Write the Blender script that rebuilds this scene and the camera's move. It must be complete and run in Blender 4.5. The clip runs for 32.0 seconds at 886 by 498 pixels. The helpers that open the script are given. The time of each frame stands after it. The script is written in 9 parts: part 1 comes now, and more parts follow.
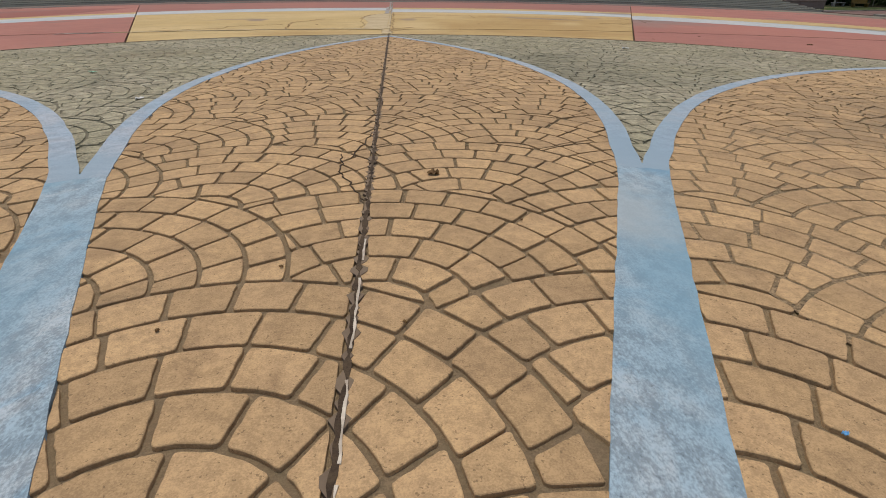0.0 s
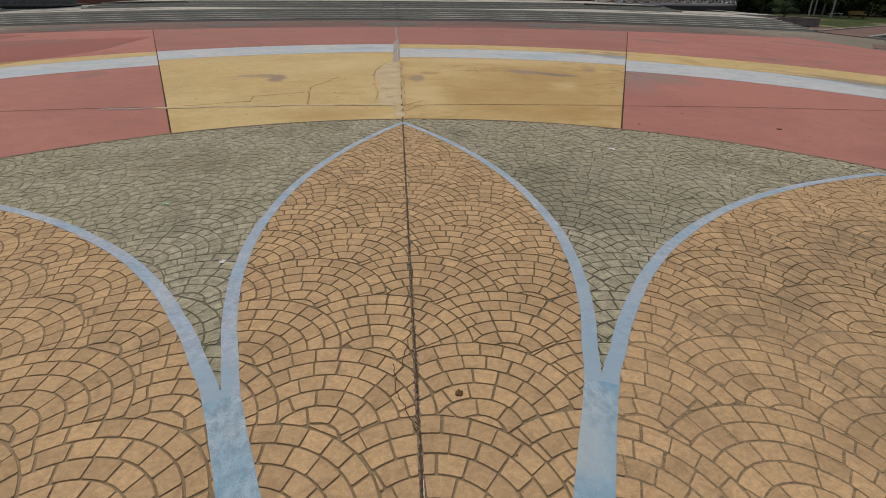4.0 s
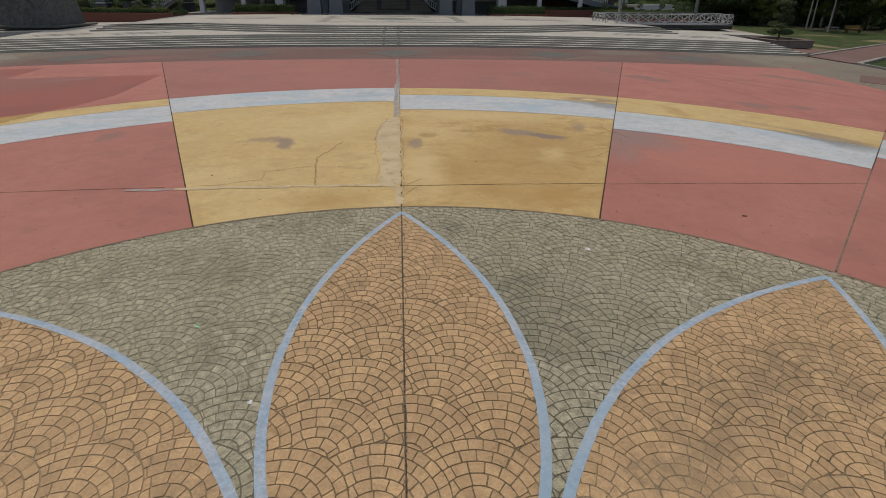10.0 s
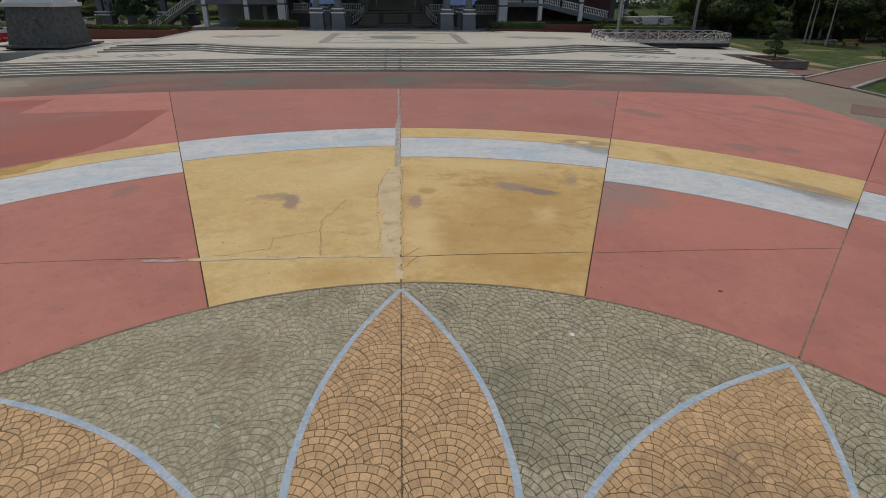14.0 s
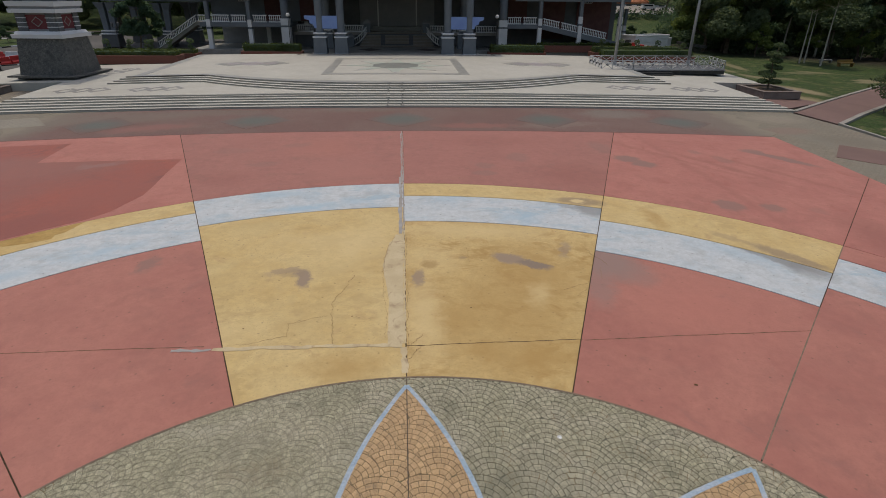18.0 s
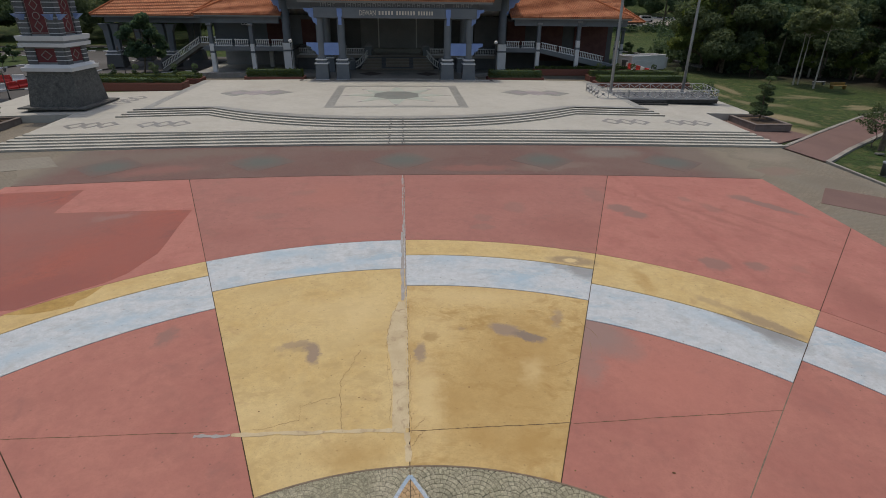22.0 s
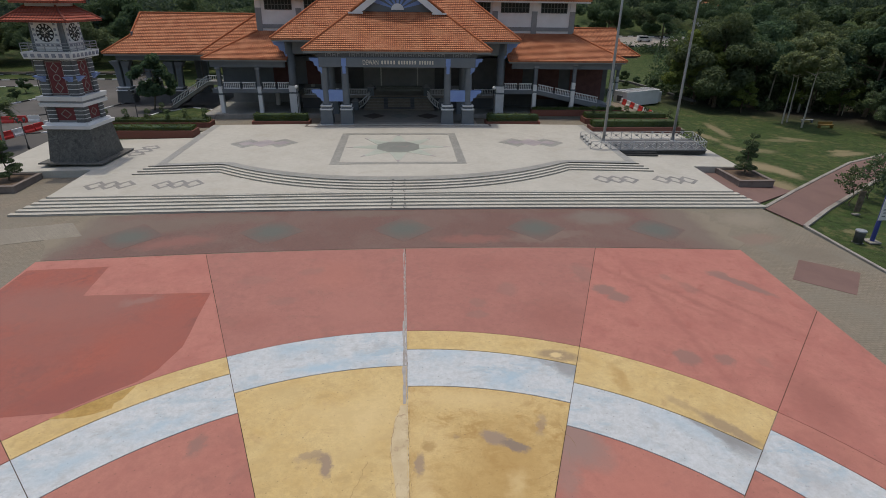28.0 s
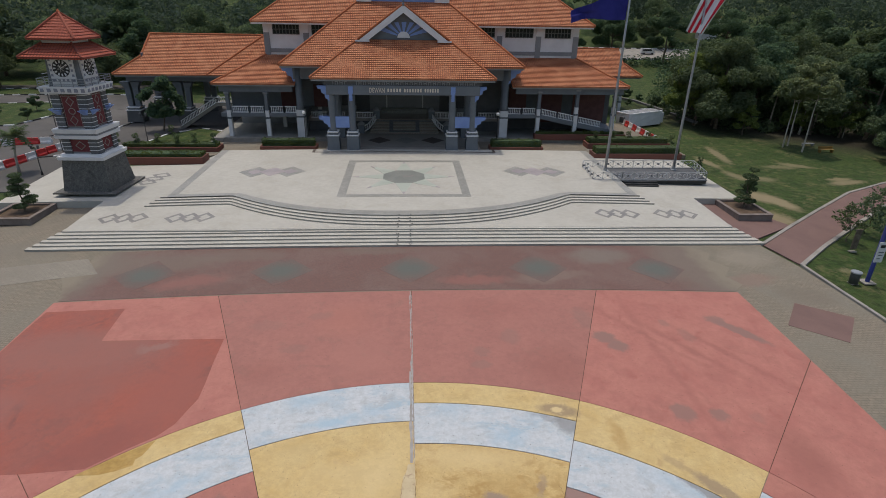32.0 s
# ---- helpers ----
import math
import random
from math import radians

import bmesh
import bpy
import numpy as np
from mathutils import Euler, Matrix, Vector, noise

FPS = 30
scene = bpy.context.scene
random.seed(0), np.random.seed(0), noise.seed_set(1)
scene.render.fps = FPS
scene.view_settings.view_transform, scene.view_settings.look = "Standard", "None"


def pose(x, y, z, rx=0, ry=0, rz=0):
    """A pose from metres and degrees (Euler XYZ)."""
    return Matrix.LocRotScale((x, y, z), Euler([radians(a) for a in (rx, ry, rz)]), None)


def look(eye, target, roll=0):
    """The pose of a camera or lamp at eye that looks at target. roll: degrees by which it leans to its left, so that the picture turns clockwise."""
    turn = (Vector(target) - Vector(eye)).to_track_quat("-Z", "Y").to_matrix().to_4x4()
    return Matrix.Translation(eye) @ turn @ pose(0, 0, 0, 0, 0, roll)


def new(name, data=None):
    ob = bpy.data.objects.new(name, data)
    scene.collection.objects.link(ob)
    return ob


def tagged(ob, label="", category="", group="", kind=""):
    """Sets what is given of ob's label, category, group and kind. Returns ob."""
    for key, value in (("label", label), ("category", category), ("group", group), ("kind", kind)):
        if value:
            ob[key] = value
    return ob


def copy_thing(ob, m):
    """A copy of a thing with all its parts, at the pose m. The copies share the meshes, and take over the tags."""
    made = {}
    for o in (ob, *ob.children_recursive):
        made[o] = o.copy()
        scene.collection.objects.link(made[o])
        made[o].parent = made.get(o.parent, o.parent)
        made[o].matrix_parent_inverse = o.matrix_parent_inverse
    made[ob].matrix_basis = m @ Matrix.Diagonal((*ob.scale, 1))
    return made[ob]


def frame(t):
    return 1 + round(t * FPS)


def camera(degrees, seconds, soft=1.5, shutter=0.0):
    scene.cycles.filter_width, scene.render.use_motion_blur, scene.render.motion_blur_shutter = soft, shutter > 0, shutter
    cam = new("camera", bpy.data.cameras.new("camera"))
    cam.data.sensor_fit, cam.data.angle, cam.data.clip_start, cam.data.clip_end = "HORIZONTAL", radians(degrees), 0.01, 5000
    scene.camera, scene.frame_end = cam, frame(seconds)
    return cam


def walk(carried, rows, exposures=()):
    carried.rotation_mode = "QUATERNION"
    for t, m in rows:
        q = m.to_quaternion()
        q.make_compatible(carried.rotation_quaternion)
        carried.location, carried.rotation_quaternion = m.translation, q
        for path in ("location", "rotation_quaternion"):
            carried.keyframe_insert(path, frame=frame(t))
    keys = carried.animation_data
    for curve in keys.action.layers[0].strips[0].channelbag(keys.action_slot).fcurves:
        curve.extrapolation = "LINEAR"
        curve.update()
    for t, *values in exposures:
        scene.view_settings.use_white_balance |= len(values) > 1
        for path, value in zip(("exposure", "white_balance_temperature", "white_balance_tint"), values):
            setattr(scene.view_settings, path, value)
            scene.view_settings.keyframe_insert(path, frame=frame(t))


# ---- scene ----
cam = camera(78.2, 32.0, soft=0.9)
PATH = [
    (0, 0.120, -0.291, 0.668, -4.66, -24.92, 0.20),
    (0.5, 0.072, -0.334, 0.932, -4.61, -25.02, 0.25),
    (1, 0.053, -0.404, 1.187, -4.60, -25.07, 0.26),
    (1.5, 0.015, -0.490, 1.406, -4.56, -25.12, 0.31),
    (2, -0.012, -0.568, 1.611, -4.53, -25.19, 0.38),
    (2.5, -0.034, -0.636, 1.707, -4.60, -25.19, 0.42),
    (3, -0.063, -0.684, 1.808, -4.60, -25.25, 0.45),
    (3.5, -0.057, -0.718, 1.968, -4.63, -25.22, 0.47),
    (4, -0.060, -0.745, 2.166, -4.68, -25.13, 0.50),
    (4.5, -0.020, -0.794, 2.350, -4.67, -25.09, 0.52),
    (6.5, 0.050, -0.995, 2.965, -4.57, -25.04, 0.51),
    (7, 0.024, -0.987, 3.115, -4.58, -25.14, 0.50),
    (7.5, 0.038, -0.962, 3.222, -4.50, -25.13, 0.54),
    (8, 0.048, -0.965, 3.333, -4.52, -25.12, 0.59),
    (8.5, 0.042, -0.971, 3.438, -4.53, -25.12, 0.62),
    (9, 0.059, -0.981, 3.590, -4.53, -25.09, 0.65),
    (9.5, 0.053, -0.990, 3.781, -4.51, -25.05, 0.61),
    (10, 0.031, -1.017, 3.957, -4.52, -25.08, 0.57),
    (10.5, 0.024, -1.040, 4.134, -4.47, -25.06, 0.53),
    (11, -0.003, -1.058, 4.291, -4.48, -25.07, 0.51),
    (11.5, -0.022, -1.047, 4.468, -4.43, -25.07, 0.54),
    (12, -0.009, -1.047, 4.666, -4.41, -25.09, 0.54),
    (12.5, 0.084, -1.059, 4.867, -4.40, -25.08, 0.59),
    (13, 0.096, -1.093, 5.108, -4.44, -25.12, 0.58),
    (13.5, 0.103, -1.097, 5.408, -4.34, -25.08, 0.62),
    (14, 0.110, -1.099, 5.728, -4.36, -25.08, 0.62),
    (14.5, 0.092, -1.105, 6.054, -4.33, -25.07, 0.64),
    (16.5, 0.051, -1.194, 7.357, -4.34, -24.98, 0.68),
    (17, 0.057, -1.223, 7.688, -4.33, -24.97, 0.64),
    (17.5, 0.067, -1.244, 8.001, -4.34, -24.96, 0.65),
    (18, 0.045, -1.245, 8.325, -4.30, -24.92, 0.66),
    (18.5, 0.032, -1.254, 8.661, -4.33, -24.90, 0.67),
    (19, 0.000, -1.252, 8.981, -4.33, -24.85, 0.69),
    (19.5, -0.024, -1.247, 9.326, -4.32, -24.82, 0.71),
    (20, -0.040, -1.244, 9.651, -4.35, -24.83, 0.73),
    (20.5, -0.059, -1.245, 10.000, -4.35, -24.77, 0.75),
    (21, -0.070, -1.255, 10.387, -4.34, -24.77, 0.75),
    (21.5, -0.040, -1.264, 10.777, -4.37, -24.76, 0.78),
    (22, -0.022, -1.310, 11.187, -4.39, -24.72, 0.76),
    (22.5, -0.032, -1.308, 11.602, -4.39, -24.69, 0.74),
    (23, -0.054, -1.299, 12.039, -4.38, -24.66, 0.75),
    (23.5, -0.036, -1.308, 12.459, -4.38, -24.64, 0.75),
    (24, -0.017, -1.355, 12.885, -4.39, -24.62, 0.75),
    (24.5, -0.022, -1.405, 13.342, -4.42, -24.60, 0.78),
    (25, -0.023, -1.426, 13.791, -4.42, -24.56, 0.75),
    (25.5, -0.025, -1.465, 14.272, -4.40, -24.51, 0.75),
    (27.5, 0.025, -1.685, 16.220, -4.39, -24.47, 0.83),
    (28, 0.017, -1.761, 16.687, -4.31, -24.48, 0.87),
    (28.5, -0.023, -1.784, 17.133, -4.28, -24.45, 0.89),
    (29, -0.029, -1.749, 17.541, -4.25, -24.42, 0.91),
    (29.5, -0.018, -1.710, 17.954, -4.14, -24.40, 0.97),
    (30, -0.005, -1.683, 18.388, -4.11, -24.38, 1.03),
    (30.5, -0.015, -1.675, 18.800, -4.11, -24.39, 1.02),
    (31, -0.023, -1.635, 19.178, -4.12, -24.41, 1.05),
    (31.5, -0.114, -1.584, 19.561, -4.07, -24.36, 1.12),
    (32, -0.217, -1.560, 19.945, -4.02, -24.33, 1.12),
]
walk(cam, [(t, pose(x, y, z, 90 + pitch, 0, yaw) @ pose(0, 0, 0, 0, 0, roll)) for t, x, y, z, yaw, pitch, roll in PATH],
     exposures=[(0.0, -0.22, 7250, 10), (2.0, -0.42, 7350, 10), (4.0, -0.41, 7350, 10), (8.0, -0.4, 7300, 10), (13.0, -0.38, 7100, 10), (18.0, -0.3, 6950, 10), (23.0, -0.25, 6880, 10), (28.0, -0.1, 6800, 10), (32.0, -0.05, 6700, 10)])

# ---- light ----
SUN_EL, SUN_AZ = 76.0, -29.0   # degrees; azimuth from +y towards +x
world = bpy.data.worlds.new("sky")
scene.world = world
world.use_nodes = True
wn = world.node_tree.nodes
wl = world.node_tree.links
bg = wn["Background"]
sky = wn.new("ShaderNodeTexSky")
sky.sky_type = "NISHITA"
sky.sun_disc = False
sky.sun_elevation = radians(SUN_EL)
sky.sun_rotation = radians(SUN_AZ)
sky.dust_density = 3.0
sky.air_density = 1.2
wl.new(sky.outputs[0], bg.inputs[0])
bg.inputs[1].default_value = 0.14
sun_data = bpy.data.lights.new("sun", "SUN")
sun_data.energy = 1.8
sun_data.angle = radians(1.5)
sun_data.color = (1.0, 0.95, 0.87)
sun = new("sun", sun_data)
SUN_VEC = Vector((math.sin(radians(SUN_AZ)) * math.cos(radians(SUN_EL)), math.cos(radians(SUN_AZ)) * math.cos(radians(SUN_EL)), math.sin(radians(SUN_EL))))
sun.matrix_world = look(SUN_VEC * 300, (0, 0, 0))

# ---- materials ----
def nodes_of(name):
    m = bpy.data.materials.new(name)
    m.use_nodes = True
    t = m.node_tree
    return m, t.nodes, t.links, t.nodes["Principled BSDF"]


def noise_node(n, l, scale, detail=4.0, rough=0.55, vec=None, dist=0.0):
    t = n.new("ShaderNodeTexNoise")
    t.inputs["Scale"].default_value = scale
    t.inputs["Detail"].default_value = detail
    t.inputs["Roughness"].default_value = rough
    t.inputs["Distortion"].default_value = dist
    if vec is not None:
        l.new(vec, t.inputs["Vector"])
    return t.outputs["Fac"]


def ramp(n, l, fac, a, b):
    r = n.new("ShaderNodeMapRange")
    r.inputs["From Min"].default_value = a
    r.inputs["From Max"].default_value = b
    l.new(fac, r.inputs["Value"])
    return r.outputs[0]


def mix(n, l, fac, a, b, mode="MIX"):
    m = n.new("ShaderNodeMix")
    m.data_type = "RGBA"
    m.blend_type = mode
    for sock, v in ((m.inputs[0], fac), (m.inputs[6], a), (m.inputs[7], b)):
        if isinstance(v, (int, float)):
            sock.default_value = v
        elif isinstance(v, (tuple, list)):
            sock.default_value = (*v[:3], 1)
        else:
            l.new(v, sock)
    return m.outputs[2]


def bump_to(n, l, p, height, strength, dist):
    b = n.new("ShaderNodeBump")
    b.inputs["Strength"].default_value = strength
    b.inputs["Distance"].default_value = dist
    l.new(height, b.inputs["Height"])
    l.new(b.outputs[0], p.inputs["Normal"])
    return b


def surf(name, base, alt=None, big=0.25, lo=0.4, hi=0.65, stain=None, stain_scale=0.12, stain_lo=0.58, stain_hi=0.7,
         fine=30.0, fine_amt=0.25, rough=0.8, metal=0.0, bump=0.3, bump_scale=60.0, bump_dist=0.004, island=0.0, obrand=0.0, stretch=None, grain=0.0, grain_scale=6.0, specks=0.0, speck_scale=22.0, crisp=0.0, spec=0.25):
    """Two-scale surface: base to alt in patches, stains with their own shape, fine grain and relief."""
    m, n, l, p = nodes_of(name)
    pos = n.new("ShaderNodeNewGeometry").outputs["Position"]
    if stretch:
        mp = n.new("ShaderNodeMapping")
        mp.inputs["Scale"].default_value = stretch
        l.new(pos, mp.inputs["Vector"])
        pos = mp.outputs[0]
    col = base
    if alt:
        col = mix(n, l, ramp(n, l, noise_node(n, l, big, 6, 0.6, pos, 0.4), lo, hi), base, alt)
    if stain:
        col = mix(n, l, ramp(n, l, noise_node(n, l, stain_scale, 7, 0.62, pos, 0.8), stain_lo, stain_hi), col, stain)
    if obrand or island:
        if obrand:
            src = n.new("ShaderNodeObjectInfo").outputs["Random"]
        else:
            src = n.new("ShaderNodeNewGeometry").outputs["Random Per Island"]
        amt = obrand or island
        g = ramp(n, l, src, 0, 1)
        n_ = n.new("ShaderNodeMapRange")
        n_.inputs["To Min"].default_value = 1 - amt
        n_.inputs["To Max"].default_value = 1 + amt * 0.6
        l.new(g, n_.inputs["Value"])
        v = n.new("ShaderNodeCombineXYZ")
        for i in range(3):
            l.new(n_.outputs[0], v.inputs[i])
        col = mix(n, l, 1.0, col, v.outputs[0], "MULTIPLY")
    if fine_amt:
        f = noise_node(n, l, fine, 3, 0.7, pos)
        dark = tuple(c * (1 - fine_amt) for c in base[:3])
        k = ramp(n, l, f, 0.45, 0.75)
        s = n.new("ShaderNodeMath")
        s.operation = "MULTIPLY"
        s.inputs[1].default_value = 0.55
        l.new(k, s.inputs[0])
        col = mix(n, l, s.outputs[0], col, dark)
    if specks:
        k = ramp(n, l, noise_node(n, l, speck_scale, 2, 0.5, pos), 0.655, 0.69)
        s = n.new("ShaderNodeMath")
        s.operation = "MULTIPLY"
        s.inputs[1].default_value = specks
        l.new(k, s.inputs[0])
        col = mix(n, l, s.outputs[0], col, tuple(c * 0.4 for c in base[:3]))
    if grain:
        gn = noise_node(n, l, grain_scale, 6, 0.7, pos)
        if crisp:
            ad = n.new("ShaderNodeMath")
            ad.operation = "MULTIPLY_ADD"
            l.new(noise_node(n, l, crisp, 3, 0.6, pos), ad.inputs[0])
            ad.inputs[1].default_value = 0.9
            l.new(gn, ad.inputs[2])
            sb = n.new("ShaderNodeMath")
            sb.operation = "SUBTRACT"
            sb.inputs[1].default_value = 0.45
            l.new(ad.outputs[0], sb.inputs[0])
            gn = sb.outputs[0]
        r = n.new("ShaderNodeMapRange")
        r.inputs["From Min"].default_value = 0.36
        r.inputs["From Max"].default_value = 0.64
        r.inputs["To Min"].default_value = 1 - grain
        r.inputs["To Max"].default_value = 1 + grain
        l.new(gn, r.inputs["Value"])
        v = n.new("ShaderNodeCombineXYZ")
        for i in range(3):
            l.new(r.outputs[0], v.inputs[i])
        col = mix(n, l, 1.0, col, v.outputs[0], "MULTIPLY")
    if isinstance(col, (tuple, list)):
        p.inputs["Base Color"].default_value = (*col[:3], 1)
    else:
        l.new(col, p.inputs["Base Color"])
    p.inputs["Roughness"].default_value = rough
    p.inputs["Metallic"].default_value = metal
    if rough > 0.69:
        p.inputs["Specular IOR Level"].default_value = spec
    if bump:
        bump_to(n, l, p, noise_node(n, l, bump_scale, 5, 0.65, pos), bump, bump_dist)
    return m


def brick_surf(name, c1, c2, mortar, w, h, joint, rough=0.85, bump=0.4, dist=0.01, alt=None, uv=False, offset=0.5, alt_scale=0.2, wall=False):
    m, n, l, p = nodes_of(name)
    if uv:
        vec = n.new("ShaderNodeUVMap").outputs[0]
    else:
        vec = n.new("ShaderNodeNewGeometry").outputs["Position"]
    if wall:
        sp_ = n.new("ShaderNodeSeparateXYZ")
        l.new(vec, sp_.inputs[0])
        ad = n.new("ShaderNodeMath")
        l.new(sp_.outputs[0], ad.inputs[0])
        l.new(sp_.outputs[1], ad.inputs[1])
        cb = n.new("ShaderNodeCombineXYZ")
        l.new(ad.outputs[0], cb.inputs[0])
        l.new(sp_.outputs[2], cb.inputs[1])
        vec = cb.outputs[0]
    t = n.new("ShaderNodeTexBrick")
    t.offset = offset
    t.inputs["Color1"].default_value = (*c1, 1)
    t.inputs["Color2"].default_value = (*c2, 1)
    t.inputs["Mortar"].default_value = (*mortar, 1)
    t.inputs["Scale"].default_value = 1.0
    t.inputs["Mortar Size"].default_value = joint
    t.inputs["Mortar Smooth"].default_value = 0.3
    t.inputs["Brick Width"].default_value = w
    t.inputs["Row Height"].default_value = h
    l.new(vec, t.inputs["Vector"])
    col = t.outputs["Color"]
    pos = n.new("ShaderNodeNewGeometry").outputs["Position"]
    if alt:
        col = mix(n, l, ramp(n, l, noise_node(n, l, alt_scale, 6, 0.65, pos, 0.5), 0.42, 0.7), col, alt)
    f = noise_node(n, l, 9.0, 4, 0.7, pos)
    col = mix(n, l, ramp(n, l, f, 0.35, 0.95), col, tuple(c * 0.55 for c in c1))
    l.new(col, p.inputs["Base Color"])
    p.inputs["Roughness"].default_value = rough
    inv = n.new("ShaderNodeMath")
    inv.operation = "SUBTRACT"
    inv.inputs[0].default_value = 1.0
    l.new(t.outputs["Fac"], inv.inputs[1])
    bump_to(n, l, p, inv.outputs[0], bump, dist)
    return m


M_RED = surf("red_paint", (0.378, 0.155, 0.12), (0.335, 0.13, 0.103), 0.28, 0.42, 0.62, (0.31, 0.135, 0.11), 0.9, 0.6, 0.72, 14, 0.2, 0.75, grain=0.06, grain_scale=3, specks=0.25, speck_scale=30, spec=0.35)
M_RED_DARK = surf("damp_red_paint", (0.28, 0.067, 0.041), (0.245, 0.07, 0.049), 0.35, 0.42, 0.62, (0.180, 0.054, 0.041), 0.5, 0.6, 0.7, 25, 0.2, 0.65, grain=0.06, grain_scale=3, specks=0.25, speck_scale=30)
M_RED_WORN = surf("worn_red_paint", (0.335, 0.143, 0.116), (0.31, 0.132, 0.108), 0.5, 0.4, 0.65, (0.28, 0.135, 0.108), 0.7, 0.56, 0.7, 14, 0.2, 0.78, grain=0.06, grain_scale=3, specks=0.25, speck_scale=30, spec=0.35)
M_RED_FRESH = surf("fresh_red_paint", (0.392, 0.158, 0.125), (0.36, 0.137, 0.11), 0.4, 0.42, 0.6, (0.33, 0.115, 0.09), 0.8, 0.58, 0.7, 14, 0.2, 0.75, grain=0.06, grain_scale=3, specks=0.25, speck_scale=30, spec=0.35)
M_YEL = surf("yellow_paint", (0.53, 0.395, 0.185), (0.48, 0.335, 0.135), 0.45, 0.4, 0.66, (0.40, 0.27, 0.13), 1.1, 0.6, 0.74, 14, 0.2, 0.75, grain=0.07, grain_scale=4, specks=0.4, spec=0.35)
M_OCHRE = surf("ochre_paint", (0.465, 0.325, 0.135), (0.53, 0.385, 0.17), 0.4, 0.42, 0.68, (0.33, 0.19, 0.055), 0.9, 0.56, 0.72, 14, 0.24, 0.72, grain=0.08, grain_scale=4, specks=0.4, spec=0.35)
M_BLUEWHITE = surf("worn_blue_and_white_paint", (0.465, 0.488, 0.502), (0.365, 0.425, 0.47), 0.9, 0.5, 0.74, (0.40, 0.415, 0.42), 1.2, 0.56, 0.7, 12, 0.22, 0.7, grain=0.08, grain_scale=4, specks=0.3, spec=0.35)
M_BLUE = surf("worn_blue_paint", (0.255, 0.35, 0.425), (0.36, 0.41, 0.45), 5.0, 0.46, 0.68, (0.19, 0.32, 0.43), 3.4, 0.56, 0.7, 90, 0.25, 0.75, bump_scale=140, bump_dist=0.0015, grain=0.26, grain_scale=16, specks=0.4, speck_scale=90, crisp=150, stretch=(1.4, 0.8, 1.0))
M_BLUEPALE = surf("faded_blue_paint", (0.275, 0.365, 0.46), (0.385, 0.42, 0.47), 1.6, 0.42, 0.62, (0.26, 0.365, 0.46), 1.1, 0.58, 0.68, 90, 0.25, 0.75, bump_scale=140, bump_dist=0.0015, grain=0.18, grain_scale=16, specks=0.5, speck_scale=90, crisp=150)
M_OCHRE_DARK = surf("damp_ochre_paint", (0.36, 0.225, 0.065), (0.42, 0.28, 0.1), 0.6, 0.4, 0.65, (0.3, 0.18, 0.05), 0.9, 0.56, 0.72, 14, 0.24, 0.7, grain=0.13, grain_scale=4)
M_MORTAR_O = surf("brown_mortar", (0.185, 0.132, 0.078), (0.24, 0.19, 0.115), 3.0, 0.4, 0.6, (0.14, 0.125, 0.07), 9.0, 0.52, 0.62, fine=130, fine_amt=0.6, rough=0.95, bump=1.0, bump_scale=220, bump_dist=0.007, grain=0.75, grain_scale=90, crisp=260)
M_SANDFILL = surf("joint_sand", (0.285, 0.207, 0.125), (0.23, 0.17, 0.105), 4.0, 0.4, 0.6, (0.2, 0.155, 0.095), 7.0, 0.52, 0.64, fine=120, fine_amt=0.5, rough=0.95, bump=1.0, bump_scale=220, bump_dist=0.005, grain=0.6, grain_scale=90)
M_MORTAR_G = surf("grey_mortar", (0.09, 0.086, 0.06), (0.12, 0.115, 0.083), 2.0, 0.4, 0.6, None, fine=90, fine_amt=0.4, rough=0.95, bump=0.5, bump_scale=150)
M_STONE_O = surf("sand_coloured_stamped_stone", (0.478, 0.322, 0.175), (0.425, 0.287, 0.162), 3.5, 0.4, 0.62, (0.31, 0.205, 0.115), 5.5, 0.53, 0.72, 90, 0.25, 0.85,
                 bump=0.45, bump_scale=260, bump_dist=0.0018, island=0.16, grain=0.17, grain_scale=34, specks=0.7, speck_scale=120, crisp=260)
M_STONE_G = surf("grey_green_stamped_stone", (0.30, 0.28, 0.195), (0.345, 0.315, 0.235), 0.8, 0.45, 0.66, (0.17, 0.162, 0.115), 0.7, 0.55, 0.72, 60, 0.3, 0.88,
                 bump=0.5, bump_scale=110, bump_dist=0.004, island=0.12, grain=0.36, grain_scale=12, crisp=90)
M_STONE_NEAR = surf("sand_coloured_near_stone", (0.478, 0.322, 0.175), (0.425, 0.287, 0.162), 3.5, 0.4, 0.62, (0.31, 0.205, 0.115), 5.5, 0.53, 0.72, 90, 0.25, 0.85,
                 bump=0.45, bump_scale=260, bump_dist=0.0018, obrand=0.17, grain=0.17, grain_scale=34, specks=0.7, speck_scale=120, crisp=260)
M_JOINT = surf("dark_joint_filler", (0.05, 0.034, 0.024), (0.10, 0.07, 0.045), 8, 0.4, 0.6, None, fine=120, fine_amt=0.4, rough=0.95, bump=0.8, bump_scale=90, bump_dist=0.01)
M_WHITEFILL = surf("white_sealant", (0.62, 0.56, 0.48), (0.4, 0.34, 0.28), 12, 0.45, 0.6, None, fine=60, fine_amt=0.3)
M_PATCH = surf("mortar_repair", (0.525, 0.43, 0.275), (0.465, 0.37, 0.23), 1.5, 0.4, 0.6, (0.34, 0.25, 0.16), 2.5, 0.55, 0.68, 40, 0.3, 0.9)
